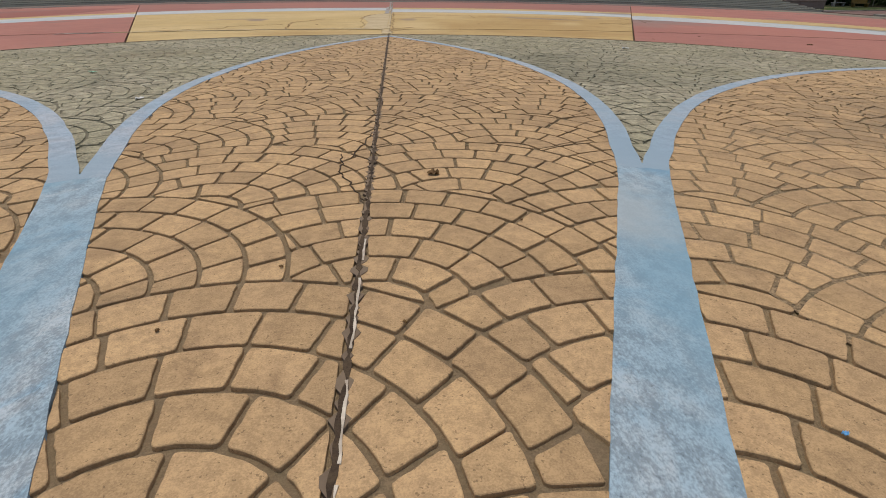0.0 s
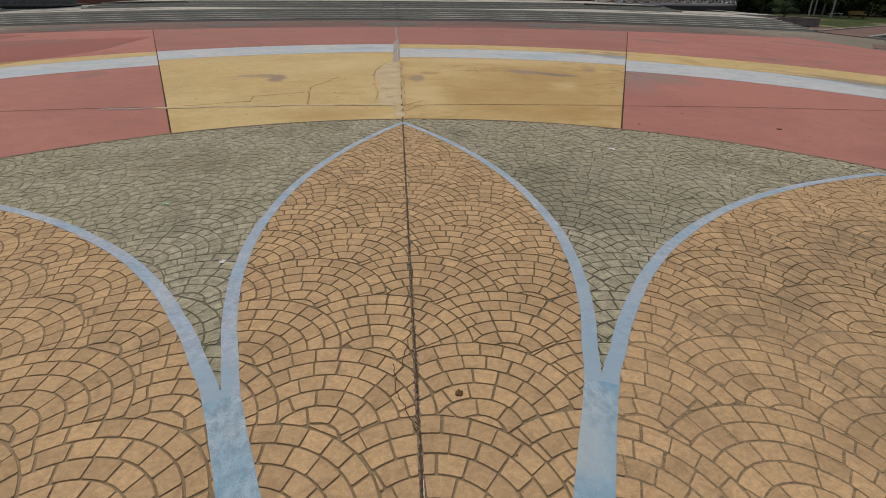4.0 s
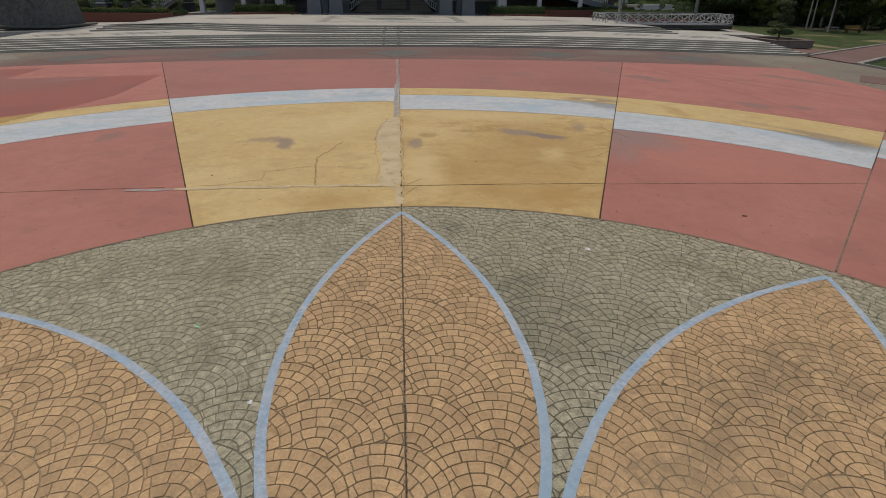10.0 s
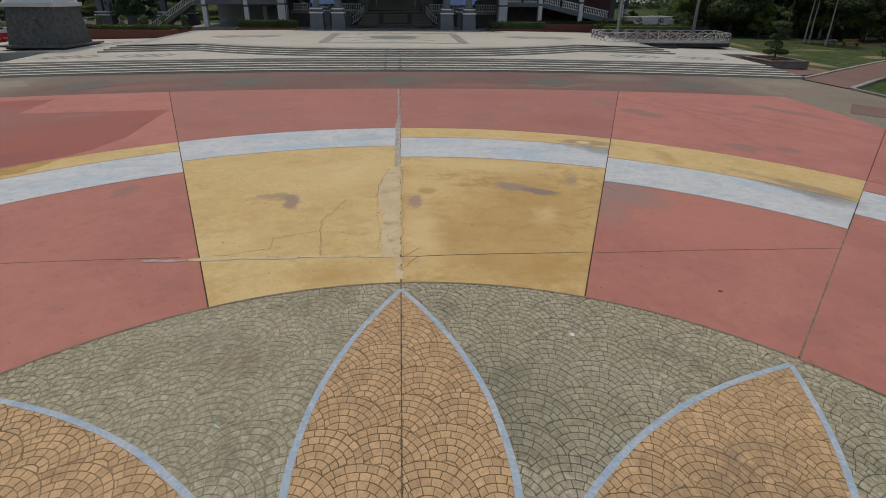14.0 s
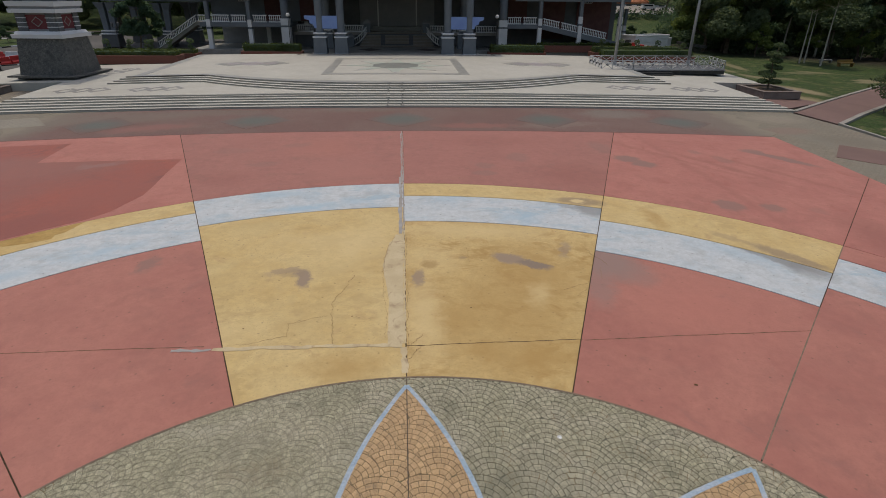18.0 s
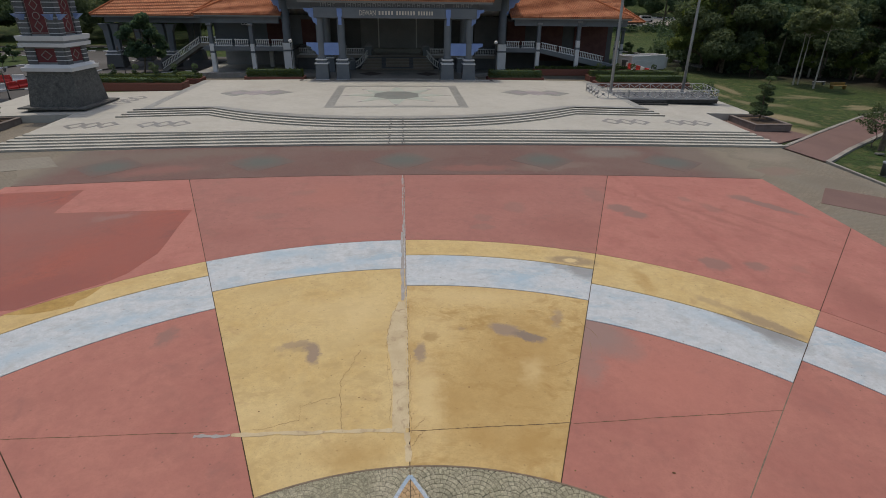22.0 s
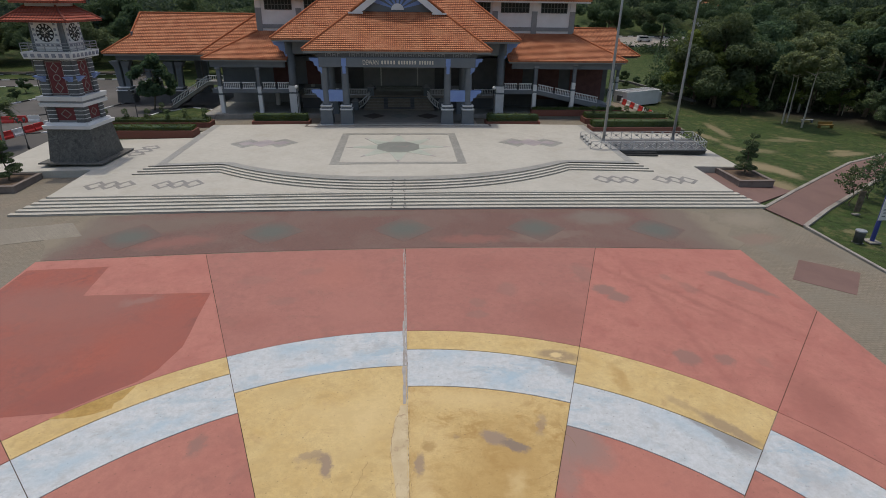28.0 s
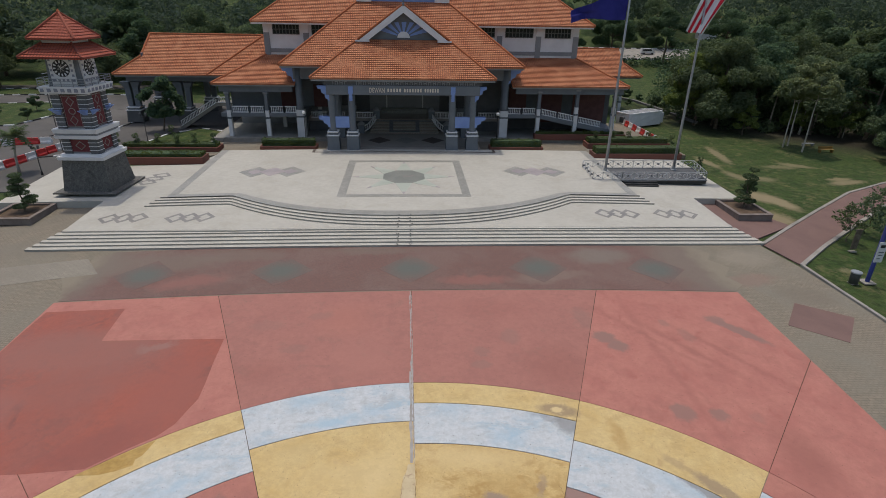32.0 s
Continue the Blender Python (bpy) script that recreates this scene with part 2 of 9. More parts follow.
M_PATCH_GREY = surf("grey_mortar_repair", (0.36, 0.345, 0.33), (0.30, 0.28, 0.265), 1.5, 0.4, 0.6, (0.25, 0.2, 0.18), 2.5, 0.55, 0.68, 40, 0.3, 0.9)
M_PAVE = brick_surf("grey_brown_pavers", (0.20, 0.17, 0.125), (0.25, 0.205, 0.15), (0.11, 0.095, 0.07), 0.42, 0.21, 0.018, alt=(0.2, 0.18, 0.14))
M_PAVE_RED = brick_surf("faded_red_pavers", (0.182, 0.094, 0.077), (0.157, 0.087, 0.072), (0.105, 0.068, 0.056), 0.21, 0.105, 0.008, alt=(0.18, 0.12, 0.10))
M_PAVE_GREEN = brick_surf("faded_grey_green_pavers", (0.182, 0.097, 0.08), (0.157, 0.09, 0.075), (0.105, 0.07, 0.058), 0.21, 0.105, 0.008, alt=(0.165, 0.125, 0.105))
M_PAVE_PALE = brick_surf("pale_worn_pavers", (0.25, 0.225, 0.18), (0.28, 0.25, 0.2), (0.17, 0.15, 0.12), 0.42, 0.21, 0.018, alt=(0.21, 0.185, 0.145))
M_DARKEDGE = surf("dark_brown_tile", (0.06, 0.042, 0.036), (0.09, 0.06, 0.05), 1.5, 0.4, 0.6, None, fine=40, fine_amt=0.2, rough=0.5)
M_PIER = surf("dark_grey_render", (0.1, 0.105, 0.108), (0.13, 0.133, 0.135), 1.0, 0.4, 0.6, None, fine=30, fine_amt=0.2, rough=0.8)
M_SLATEBLUE = surf("slate_blue_tile", (0.2, 0.21, 0.255), (0.24, 0.25, 0.29), 1.0, 0.4, 0.6, None, fine=30, fine_amt=0.15, rough=0.5)
M_TERRAZZO = surf("cream_terrazzo", (0.425, 0.408, 0.36), (0.385, 0.367, 0.322), 0.3, 0.4, 0.65, (0.38, 0.35, 0.30), 0.5, 0.62, 0.76, 20, 0.14, 0.72, bump=0.1, grain=0.05, grain_scale=2)
M_RISER = surf("grey_riser_strip", (0.17, 0.165, 0.15), (0.24, 0.23, 0.21), 1.2, 0.4, 0.65, (0.06, 0.055, 0.05), 0.8, 0.62, 0.7, 40, 0.3, 0.8)
M_GREYTILE = surf("grey_granite_tile", (0.228, 0.225, 0.2), (0.272, 0.266, 0.24), 0.6, 0.4, 0.6, (0.17, 0.165, 0.16), 0.5, 0.64, 0.72, 50, 0.2, 0.5, bump=0.1, grain=0.15)
M_OCTTILE = surf("dark_mauve_tile", (0.17, 0.18, 0.162), (0.205, 0.212, 0.19), 0.5, 0.4, 0.6, (0.27, 0.2, 0.19), 0.6, 0.6, 0.7, 50, 0.15, 0.5, bump=0.1)
M_PORCHTILE = surf("polished_porch_tile", (0.24, 0.215, 0.19), (0.28, 0.25, 0.22), 0.6, 0.4, 0.6, (0.2, 0.18, 0.16), 0.5, 0.6, 0.7, 50, 0.15, 0.3, bump=0.05)
M_RAMP = surf("brown_stair_tile", (0.215, 0.17, 0.135), (0.18, 0.145, 0.115), 0.8, 0.4, 0.6, None, fine=20, fine_amt=0.3, rough=0.7)
M_LOZ = surf("grey_lozenge_tile", (0.175, 0.17, 0.16), (0.215, 0.205, 0.19), 0.8, 0.4, 0.6, None, fine=40, fine_amt=0.2, rough=0.6, bump=0.1)
M_MAUVETILE = surf("mauve_grey_tile", (0.27, 0.24, 0.245), (0.33, 0.29, 0.285), 0.5, 0.4, 0.6, None, fine=50, fine_amt=0.15, rough=0.5, bump=0.1)
M_PALEGREEN = surf("pale_green_tile", (0.36, 0.39, 0.335), (0.33, 0.36, 0.305), 0.6, 0.4, 0.6, None, fine=50, fine_amt=0.12, rough=0.5, bump=0.1)
M_GRASS = surf("grass", (0.028, 0.053, 0.0115), (0.047, 0.071, 0.0175), 0.35, 0.4, 0.62, (0.115, 0.108, 0.045), 0.22, 0.61, 0.7, 12, 0.5, 0.95, bump=0.9, bump_scale=14, bump_dist=0.06, grain=0.35, grain_scale=1.6)
M_SOIL = surf("soil", (0.09, 0.06, 0.04), (0.13, 0.09, 0.06), 1.0, 0.4, 0.6, None, fine=20, fine_amt=0.5, rough=1.0, bump=0.8, bump_scale=20, bump_dist=0.03)
M_ASPHALT = surf("asphalt", (0.085, 0.08, 0.075), (0.12, 0.112, 0.105), 0.08, 0.4, 0.62, (0.06, 0.056, 0.052), 0.25, 0.62, 0.7, 40, 0.3, 0.92)
M_CONC = surf("concrete", (0.30, 0.28, 0.25), (0.22, 0.205, 0.18), 0.8, 0.4, 0.65, (0.14, 0.13, 0.11), 0.6, 0.62, 0.72, 40, 0.3, 0.9)
M_PLANTSTONE = surf("weathered_planter_stone", (0.21, 0.175, 0.155), (0.165, 0.135, 0.118), 0.9, 0.4, 0.65, (0.1, 0.085, 0.07), 0.7, 0.6, 0.72, 40, 0.3, 0.9)
M_PATH = surf("dull_red_path", (0.185, 0.115, 0.10), (0.16, 0.10, 0.088), 0.3, 0.4, 0.6, (0.17, 0.11, 0.09), 0.5, 0.62, 0.7, 40, 0.3, 0.9)
M_BLACK = surf("black_paint", (0.03, 0.03, 0.03), (0.05, 0.05, 0.048), 2, 0.4, 0.6, None, rough=0.7)
M_WHITE = surf("white_paint", (0.66, 0.66, 0.66), (0.58, 0.58, 0.575), 0.5, 0.4, 0.65, (0.42, 0.41, 0.39), 0.8, 0.66, 0.75, 30, 0.1, 0.6, bump=0.1)
M_GREY = surf("blue_grey_paint", (0.115, 0.13, 0.145), (0.135, 0.15, 0.165), 0.5, 0.4, 0.6, (0.09, 0.1, 0.11), 0.7, 0.64, 0.74, 30, 0.15, 0.6, bump=0.1)
M_MIDGREY = surf("mid_grey_paint", (0.20, 0.205, 0.21), (0.24, 0.243, 0.245), 0.5, 0.4, 0.6, (0.15, 0.15, 0.15), 0.7, 0.64, 0.74, 30, 0.15, 0.65, bump=0.1)
M_DARKGREY = surf("dark_grey_paint", (0.065, 0.068, 0.07), (0.085, 0.086, 0.088), 0.6, 0.4, 0.6, None, fine=30, fine_amt=0.2, rough=0.6)
M_SKYBLUE = surf("periwinkle_blue_paint", (0.165, 0.25, 0.51), (0.195, 0.29, 0.54), 0.8, 0.4, 0.6, None, fine=30, fine_amt=0.12, rough=0.55, bump=0.1)
M_MAROON = surf("maroon_brick", (0.105, 0.05, 0.045), (0.13, 0.063, 0.055), 1.2, 0.4, 0.6, None, fine=20, fine_amt=0.3, rough=0.85)
M_TOWERMAROON = surf("maroon_tile", (0.13, 0.03, 0.035), (0.16, 0.045, 0.045), 2.0, 0.4, 0.6, None, fine=20, fine_amt=0.3, rough=0.7)
M_BRICKRED = brick_surf("red_brown_brick", (0.22, 0.065, 0.04), (0.17, 0.05, 0.035), (0.15, 0.1, 0.08), 0.22, 0.075, 0.01, alt=(0.15, 0.06, 0.045), wall=True)
M_GRANITE = surf("dark_split_granite", (0.105, 0.104, 0.096), (0.15, 0.147, 0.135), 3.0, 0.4, 0.62, (0.07, 0.07, 0.066), 1.4, 0.55, 0.7, 18, 0.5, 0.85, bump=1.0, bump_scale=7, bump_dist=0.05, grain=0.45, grain_scale=12, specks=0.6, speck_scale=16)
M_ROOF = brick_surf("orange_clay_roof_tiles", (0.68, 0.25, 0.105), (0.50, 0.165, 0.07), (0.2, 0.06, 0.03), 0.27, 0.36, 0.06, alt=(0.52, 0.225, 0.115), alt_scale=0.55, uv=True, offset=0.0, dist=0.05, bump=0.9)
M_ROOFRED = brick_surf("red_clay_roof_tiles", (0.50, 0.10, 0.05), (0.40, 0.075, 0.04), (0.12, 0.025, 0.015), 0.30, 0.40, 0.06, alt=(0.36, 0.1, 0.06), uv=True, offset=0.0, dist=0.06, bump=1.0)
M_RIDGE = surf("clay_ridge_tiles", (0.42, 0.14, 0.06), (0.34, 0.11, 0.05), 2.0, 0.4, 0.6, (0.18, 0.08, 0.05), 1.0, 0.6, 0.7, 20, 0.4, 0.85)
M_METAL = surf("galvanised_steel", (0.36, 0.37, 0.38), (0.30, 0.31, 0.32), 1.5, 0.4, 0.6, None, fine=40, fine_amt=0.15, rough=0.45, metal=0.6, bump=0.05)
M_RAIL = surf("pale_galvanised_rail", (0.5, 0.5, 0.5), (0.42, 0.42, 0.42), 2.0, 0.4, 0.6, None, fine=40, fine_amt=0.15, rough=0.5, metal=0.2, bump=0.05)
M_GLASS = surf("dark_window_glass", (0.02, 0.022, 0.025), None, fine_amt=0, rough=0.08, bump=0)
M_BARK = surf("bark", (0.11, 0.085, 0.06), (0.17, 0.14, 0.105), 3.0, 0.4, 0.6, None, fine=25, fine_amt=0.5, rough=0.95, bump=0.8, bump_scale=20, bump_dist=0.03)
M_PALEBARK = surf("pale_bark", (0.33, 0.30, 0.25), (0.4, 0.37, 0.31), 3.0, 0.4, 0.6, None, fine=25, fine_amt=0.4, rough=0.95, bump=0.5, bump_scale=20, bump_dist=0.02)


def leaf_mat(name, a, b, c):
    m, n, l, p = nodes_of(name)
    g = n.new("ShaderNodeNewGeometry")
    o = n.new("ShaderNodeObjectInfo").outputs["Random"]
    col = mix(n, l, g.outputs["Random Per Island"], a, b)
    col = mix(n, l, ramp(n, l, noise_node(n, l, 0.35, 3, 0.5, g.outputs["Position"]), 0.45, 0.7), col, c)
    col = mix(n, l, ramp(n, l, o, 0.0, 2.6), col, (0.095, 0.10, 0.04))
    l.new(col, p.inputs["Base Color"])
    p.inputs["Roughness"].default_value = 0.85
    p.inputs["Specular IOR Level"].default_value = 0.12
    tr = n.new("ShaderNodeBsdfTranslucent")
    l.new(mix(n, l, 1.0, col, (1.35, 1.35, 0.95), "MULTIPLY"), tr.inputs["Color"])
    ms = n.new("ShaderNodeMixShader")
    ms.inputs[0].default_value = 0.38
    l.new(p.outputs[0], ms.inputs[1])
    l.new(tr.outputs[0], ms.inputs[2])
    l.new(ms.outputs[0], n["Material Output"].inputs["Surface"])
    return m


M_LEAF = leaf_mat("broad_leaves", (0.086, 0.128, 0.078), (0.152, 0.197, 0.112), (0.064, 0.101, 0.064))
M_LEAF_LIGHT = leaf_mat("fresh_leaves", (0.13, 0.18, 0.055), (0.2, 0.24, 0.075), (0.08, 0.125, 0.04))
M_LEAF_PALE = leaf_mat("pale_leaves", (0.17, 0.21, 0.12), (0.25, 0.29, 0.165), (0.12, 0.16, 0.09))
M_LEAF_DARK = leaf_mat("dark_leaves", (0.064, 0.113, 0.074), (0.109, 0.160, 0.090), (0.051, 0.090, 0.059))
# leaf colour shifted to blue-green, which paints in the distance haze
M_LEAF_HAZE = leaf_mat("hazy_far_leaves", (0.045, 0.078, 0.066), (0.07, 0.102, 0.08), (0.038, 0.066, 0.059))
M_HEDGE = leaf_mat("hedge_leaves", (0.05, 0.085, 0.02), (0.085, 0.12, 0.03), (0.035, 0.06, 0.018))
M_PLASTIC_RED = surf("red_plastic", (0.55, 0.03, 0.025), (0.45, 0.03, 0.025), 2, 0.4, 0.6, None, fine=30, fine_amt=0.15, rough=0.5)
M_PLASTIC_WHITE = surf("white_plastic", (0.68, 0.67, 0.66), (0.58, 0.57, 0.55), 2, 0.4, 0.6, None, fine=30, fine_amt=0.1, rough=0.5)
M_NAVY = surf("navy_cloth", (0.02, 0.022, 0.16), (0.028, 0.03, 0.2), 0.8, 0.4, 0.6, None, fine=40, fine_amt=0.1, rough=0.8, bump=0.1)
M_CLOTHRED = surf("red_cloth", (0.55, 0.02, 0.04), (0.48, 0.02, 0.035), 0.8, 0.4, 0.6, None, fine=40, fine_amt=0.1, rough=0.8, bump=0.1)
M_CLOTHWHITE = surf("white_cloth", (0.7, 0.7, 0.7), (0.62, 0.62, 0.63), 0.8, 0.4, 0.6, None, fine=40, fine_amt=0.1, rough=0.8, bump=0.1)
M_CLOTHBLUE = surf("blue_cloth", (0.02, 0.03, 0.25), (0.025, 0.035, 0.3), 0.8, 0.4, 0.6, None, fine=40, fine_amt=0.1, rough=0.8, bump=0.1)
M_BLUEPOLE = surf("dark_blue_enamel", (0.03, 0.045, 0.2), (0.04, 0.055, 0.23), 1.0, 0.4, 0.6, None, fine=30, fine_amt=0.1, rough=0.4)
M_YELLOWPLASTIC = surf("yellow_steel", (0.22, 0.135, 0.03), (0.16, 0.1, 0.028), 1.0, 0.4, 0.6, None, rough=0.5)

M_DRYLEAF = surf("dry_leaf", (0.13, 0.07, 0.03), (0.2, 0.12, 0.05), 20, 0.4, 0.6, None, fine=80, fine_amt=0.4, rough=0.8)
M_GREENWRAP = surf("green_wrapper", (0.3, 0.5, 0.36), (0.2, 0.45, 0.3), 20, 0.4, 0.6, None, fine=80, fine_amt=0.1, rough=0.4)
M_CRACK_DARK = surf("dark_crack_dirt", (0.12, 0.075, 0.045), (0.18, 0.12, 0.07), 6, 0.4, 0.6, None, fine=60, fine_amt=0.4, rough=0.95)
M_JOINTFILL = surf("brown_joint_mortar", (0.21, 0.16, 0.115), (0.155, 0.115, 0.085), 4, 0.4, 0.6, None, fine=60, fine_amt=0.3, rough=0.95)
M_BLUESCRAP = surf("blue_plastic", (0.12, 0.4, 0.75), (0.2, 0.5, 0.8), 30, 0.4, 0.6, None, fine_amt=0.1, rough=0.4)
M_CRACK = surf("crack_dirt", (0.22, 0.145, 0.075), (0.3, 0.2, 0.11), 3, 0.4, 0.6, None, fine=60, fine_amt=0.4, rough=0.95)
M_LETTER = surf("cream_letters", (0.62, 0.56, 0.46), (0.55, 0.5, 0.42), 1, 0.4, 0.6, None, fine_amt=0.1, rough=0.6, bump=0)


GRY, GRB, OCH, DRK = (0.235, 0.132, 0.11), (0.26, 0.19, 0.12), (0.36, 0.22, 0.07), (0.30, 0.30, 0.31)
BLU, RDK, GRM, GRD, YLP = (0.30, 0.415, 0.5), (0.25, 0.095, 0.075), (0.255, 0.165, 0.142), (0.265, 0.195, 0.14), (0.58, 0.445, 0.23)
GRK, OCD, OLV = (0.205, 0.155, 0.12), (0.30, 0.19, 0.07), (0.44, 0.325, 0.15)


def add_stains(m, spots, wobble=2.0, edge=0.3, freq=None, patchy=0.0):
    """Soft-edged spots, worn or painted as shade, at their places on the ground: x, y, half length, half width, turn,
    colour, strength.
    """
    t = m.node_tree
    n, l = t.nodes, t.links
    p = n["Principled BSDF"]
    pos = n.new("ShaderNodeNewGeometry").outputs["Position"]
    wob = n.new("ShaderNodeTexNoise")
    wob.inputs["Scale"].default_value = freq or 2.6 / wobble
    wob.inputs["Detail"].default_value = 9
    wob.inputs["Roughness"].default_value = 0.7
    l.new(pos, wob.inputs["Vector"])
    sub = n.new("ShaderNodeVectorMath")
    sub.operation = "SUBTRACT"
    l.new(wob.outputs["Color"], sub.inputs[0])
    sub.inputs[1].default_value = (0.5, 0.5, 0.5)
    sc = n.new("ShaderNodeVectorMath")
    sc.operation = "SCALE"
    sc.inputs["Scale"].default_value = wobble
    l.new(sub.outputs[0], sc.inputs[0])
    ad = n.new("ShaderNodeVectorMath")
    ad.operation = "ADD"
    l.new(pos, ad.inputs[0])
    l.new(sc.outputs[0], ad.inputs[1])
    col = p.inputs["Base Color"].links[0].from_socket
    broken = ramp(n, l, noise_node(n, l, patchy, 5, 0.65, pos), 0.38, 0.56) if patchy else None
    for x, y, rx, ry, turn, c, k in spots:
        mp = n.new("ShaderNodeMapping")
        mp.vector_type = "TEXTURE"
        mp.inputs["Location"].default_value = (x, y, 0)
        mp.inputs["Rotation"].default_value = (0, 0, turn)
        mp.inputs["Scale"].default_value = (rx, ry, 1000.0)
        l.new(ad.outputs[0], mp.inputs["Vector"])
        ln = n.new("ShaderNodeVectorMath")
        ln.operation = "LENGTH"
        l.new(mp.outputs[0], ln.inputs[0])
        r = n.new("ShaderNodeMapRange")
        e = max(edge, 0.55) if c in (OCH, RDK) else edge
        r.inputs["From Min"].default_value = 0.9 + e
        r.inputs["From Max"].default_value = 0.9 - e
        r.inputs["To Max"].default_value = k
        l.new(ln.outputs["Value"], r.inputs["Value"])
        fac = r.outputs[0]
        if patchy:
            mu = n.new("ShaderNodeMath")
            mu.operation = "MULTIPLY"
            l.new(fac, mu.inputs[0])
            l.new(broken, mu.inputs[1])
            fac = mu.outputs[0]
        col = mix(n, l, fac, col, c)
    l.new(col, p.inputs["Base Color"])


def weather(m, smudge, amount, scale=1.2, stretch=(1.0, 1.0, 1.0), dots=0.45, dot_scale=1.1):
    """Ragged smudges in clusters and scattered dark pits, both with shapes of their own."""
    t = m.node_tree
    n, l = t.nodes, t.links
    p = n["Principled BSDF"]
    pos = n.new("ShaderNodeNewGeometry").outputs["Position"]
    mp = n.new("ShaderNodeMapping")
    mp.inputs["Scale"].default_value = stretch
    l.new(pos, mp.inputs["Vector"])
    col = p.inputs["Base Color"].links[0].from_socket
    a = ramp(n, l, noise_node(n, l, scale, 11, 0.74, mp.outputs[0], 0.3), 0.5, 0.585)
    b = ramp(n, l, noise_node(n, l, scale * 0.27, 3, 0.5, pos), 0.36, 0.6)
    f = n.new("ShaderNodeMath")
    f.operation = "MULTIPLY"
    l.new(a, f.inputs[0])
    l.new(b, f.inputs[1])
    g = n.new("ShaderNodeMath")
    g.operation = "MULTIPLY"
    g.inputs[1].default_value = amount
    l.new(f.outputs[0], g.inputs[0])
    col = mix(n, l, g.outputs[0], col, smudge)
    if dots:
        v = n.new("ShaderNodeTexVoronoi")
        v.voronoi_dimensions = "2D"
        v.inputs["Scale"].default_value = dot_scale
        l.new(pos, v.inputs["Vector"])
        wob = noise_node(n, l, 45.0, 2, 0.5, pos)
        sm = n.new("ShaderNodeMath")
        sm.operation = "MULTIPLY_ADD"
        l.new(wob, sm.inputs[0])
        sm.inputs[1].default_value = 0.05
        l.new(v.outputs["Distance"], sm.inputs[2])
        r = n.new("ShaderNodeMapRange")
        r.inputs["From Min"].default_value = 0.062
        r.inputs["From Max"].default_value = 0.05
        r.inputs["To Max"].default_value = dots
        l.new(sm.outputs[0], r.inputs["Value"])
        col = mix(n, l, r.outputs[0], col, (0.09, 0.065, 0.045))
    l.new(col, p.inputs["Base Color"])


weather(M_YEL, (0.40, 0.285, 0.125), 0.6, 1.1, (0.8, 1.3, 1.0))
weather(M_OCHRE, (0.35, 0.22, 0.075), 0.8, 1.3, (0.75, 1.3, 1.0))
weather(M_RED, (0.27, 0.115, 0.092), 0.45, 0.9)
weather(M_RED_FRESH, (0.29, 0.12, 0.095), 0.45, 0.8)
weather(M_RED_WORN, (0.26, 0.115, 0.095), 0.5, 0.8)
weather(M_RED_DARK, (0.17, 0.06, 0.046), 0.5, 0.9)
weather(M_BLUEWHITE, (0.3, 0.39, 0.455), 0.85, 0.8, (0.7, 1.3, 1.0))
weather(M_BLUEWHITE, (0.34, 0.345, 0.345), 0.5, 2.3, (0.8, 1.2, 1.0), dots=0.0)
weather(M_GRASS, (0.15, 0.132, 0.06), 0.5, 0.9, dots=0.0)
weather(M_TERRAZZO, (0.33, 0.30, 0.245), 0.35, 0.5, dots=0.0)

# broad soft weathering first, then ragged worn patches with crisp outlines
add_stains(M_RED, [(-10.54, 12.99, 0.92, 0.65, -0.11, RDK, 0.3), (8.6, 12.2, 2.2, 1.6, 0.2, (0.40, 0.15, 0.115), 0.5)], 1.6, 0.6, 0.9)
add_stains(M_RED, [(6.9, 15.3, 1.15, 1.3, 0.1, GRM, 0.95), (6.2, 13.6, 0.5, 1.5, -0.3, GRM, 0.6), (7.6, 14.4, 0.8, 0.9, 0.2, GRM, 0.5), (-8.64, 15.85, 0.36, 0.6, -0.11, GRY, 0.85)], 1.1, 0.35, 1.8)
add_stains(M_OCHRE, [(3.12, 12.2, 2.1, 3.2, 0.0, OCH, 0.55), (4.5, 14.4, 1.3, 1.6, 0.0, OCH, 0.5), (1.3, 11.6, 0.7, 0.8, 0.0, OCH, 0.5), (3.5, 9.8, 1.0, 0.5, 0.0, OCH, 0.8), (6.6, 14.6, 0.6, 1.6, -0.3, OCH, 0.5), (2.0, 10.2, 0.5, 0.4, 0.2, OCH, 0.6)], 1.8, 0.6, 1.1)
add_stains(M_OCHRE, [(2.6, 17.9, 3.0, 0.7, -0.1, YLP, 0.55), (0.55, 12.0, 0.45, 2.0, 0.0, YLP, 0.6), (4.1, 13.0, 0.35, 0.7, -0.4, YLP, 0.5), (0.9, 15.6, 0.9, 1.0, 0.2, YLP, 0.35)], 1.2, 0.6, 1.6)
add_stains(M_OCHRE, [(3.6, 15.5, 0.68, 0.38, -0.5, GRD, 0.95), (4.35, 15.0, 0.66, 0.3, -0.5, GRK, 0.95), (0.42, 14.2, 0.2, 0.62, -0.1, GRD, 0.8), (2.0, 15.6, 0.22, 0.14, 0.2, GRB, 0.5), (0.85, 15.1, 0.35, 0.3, 0.2, OCD, 0.6), (5.75, 16.2, 0.2, 0.7, -0.3, GRD, 0.6)], 0.8, 0.22, 2.6)
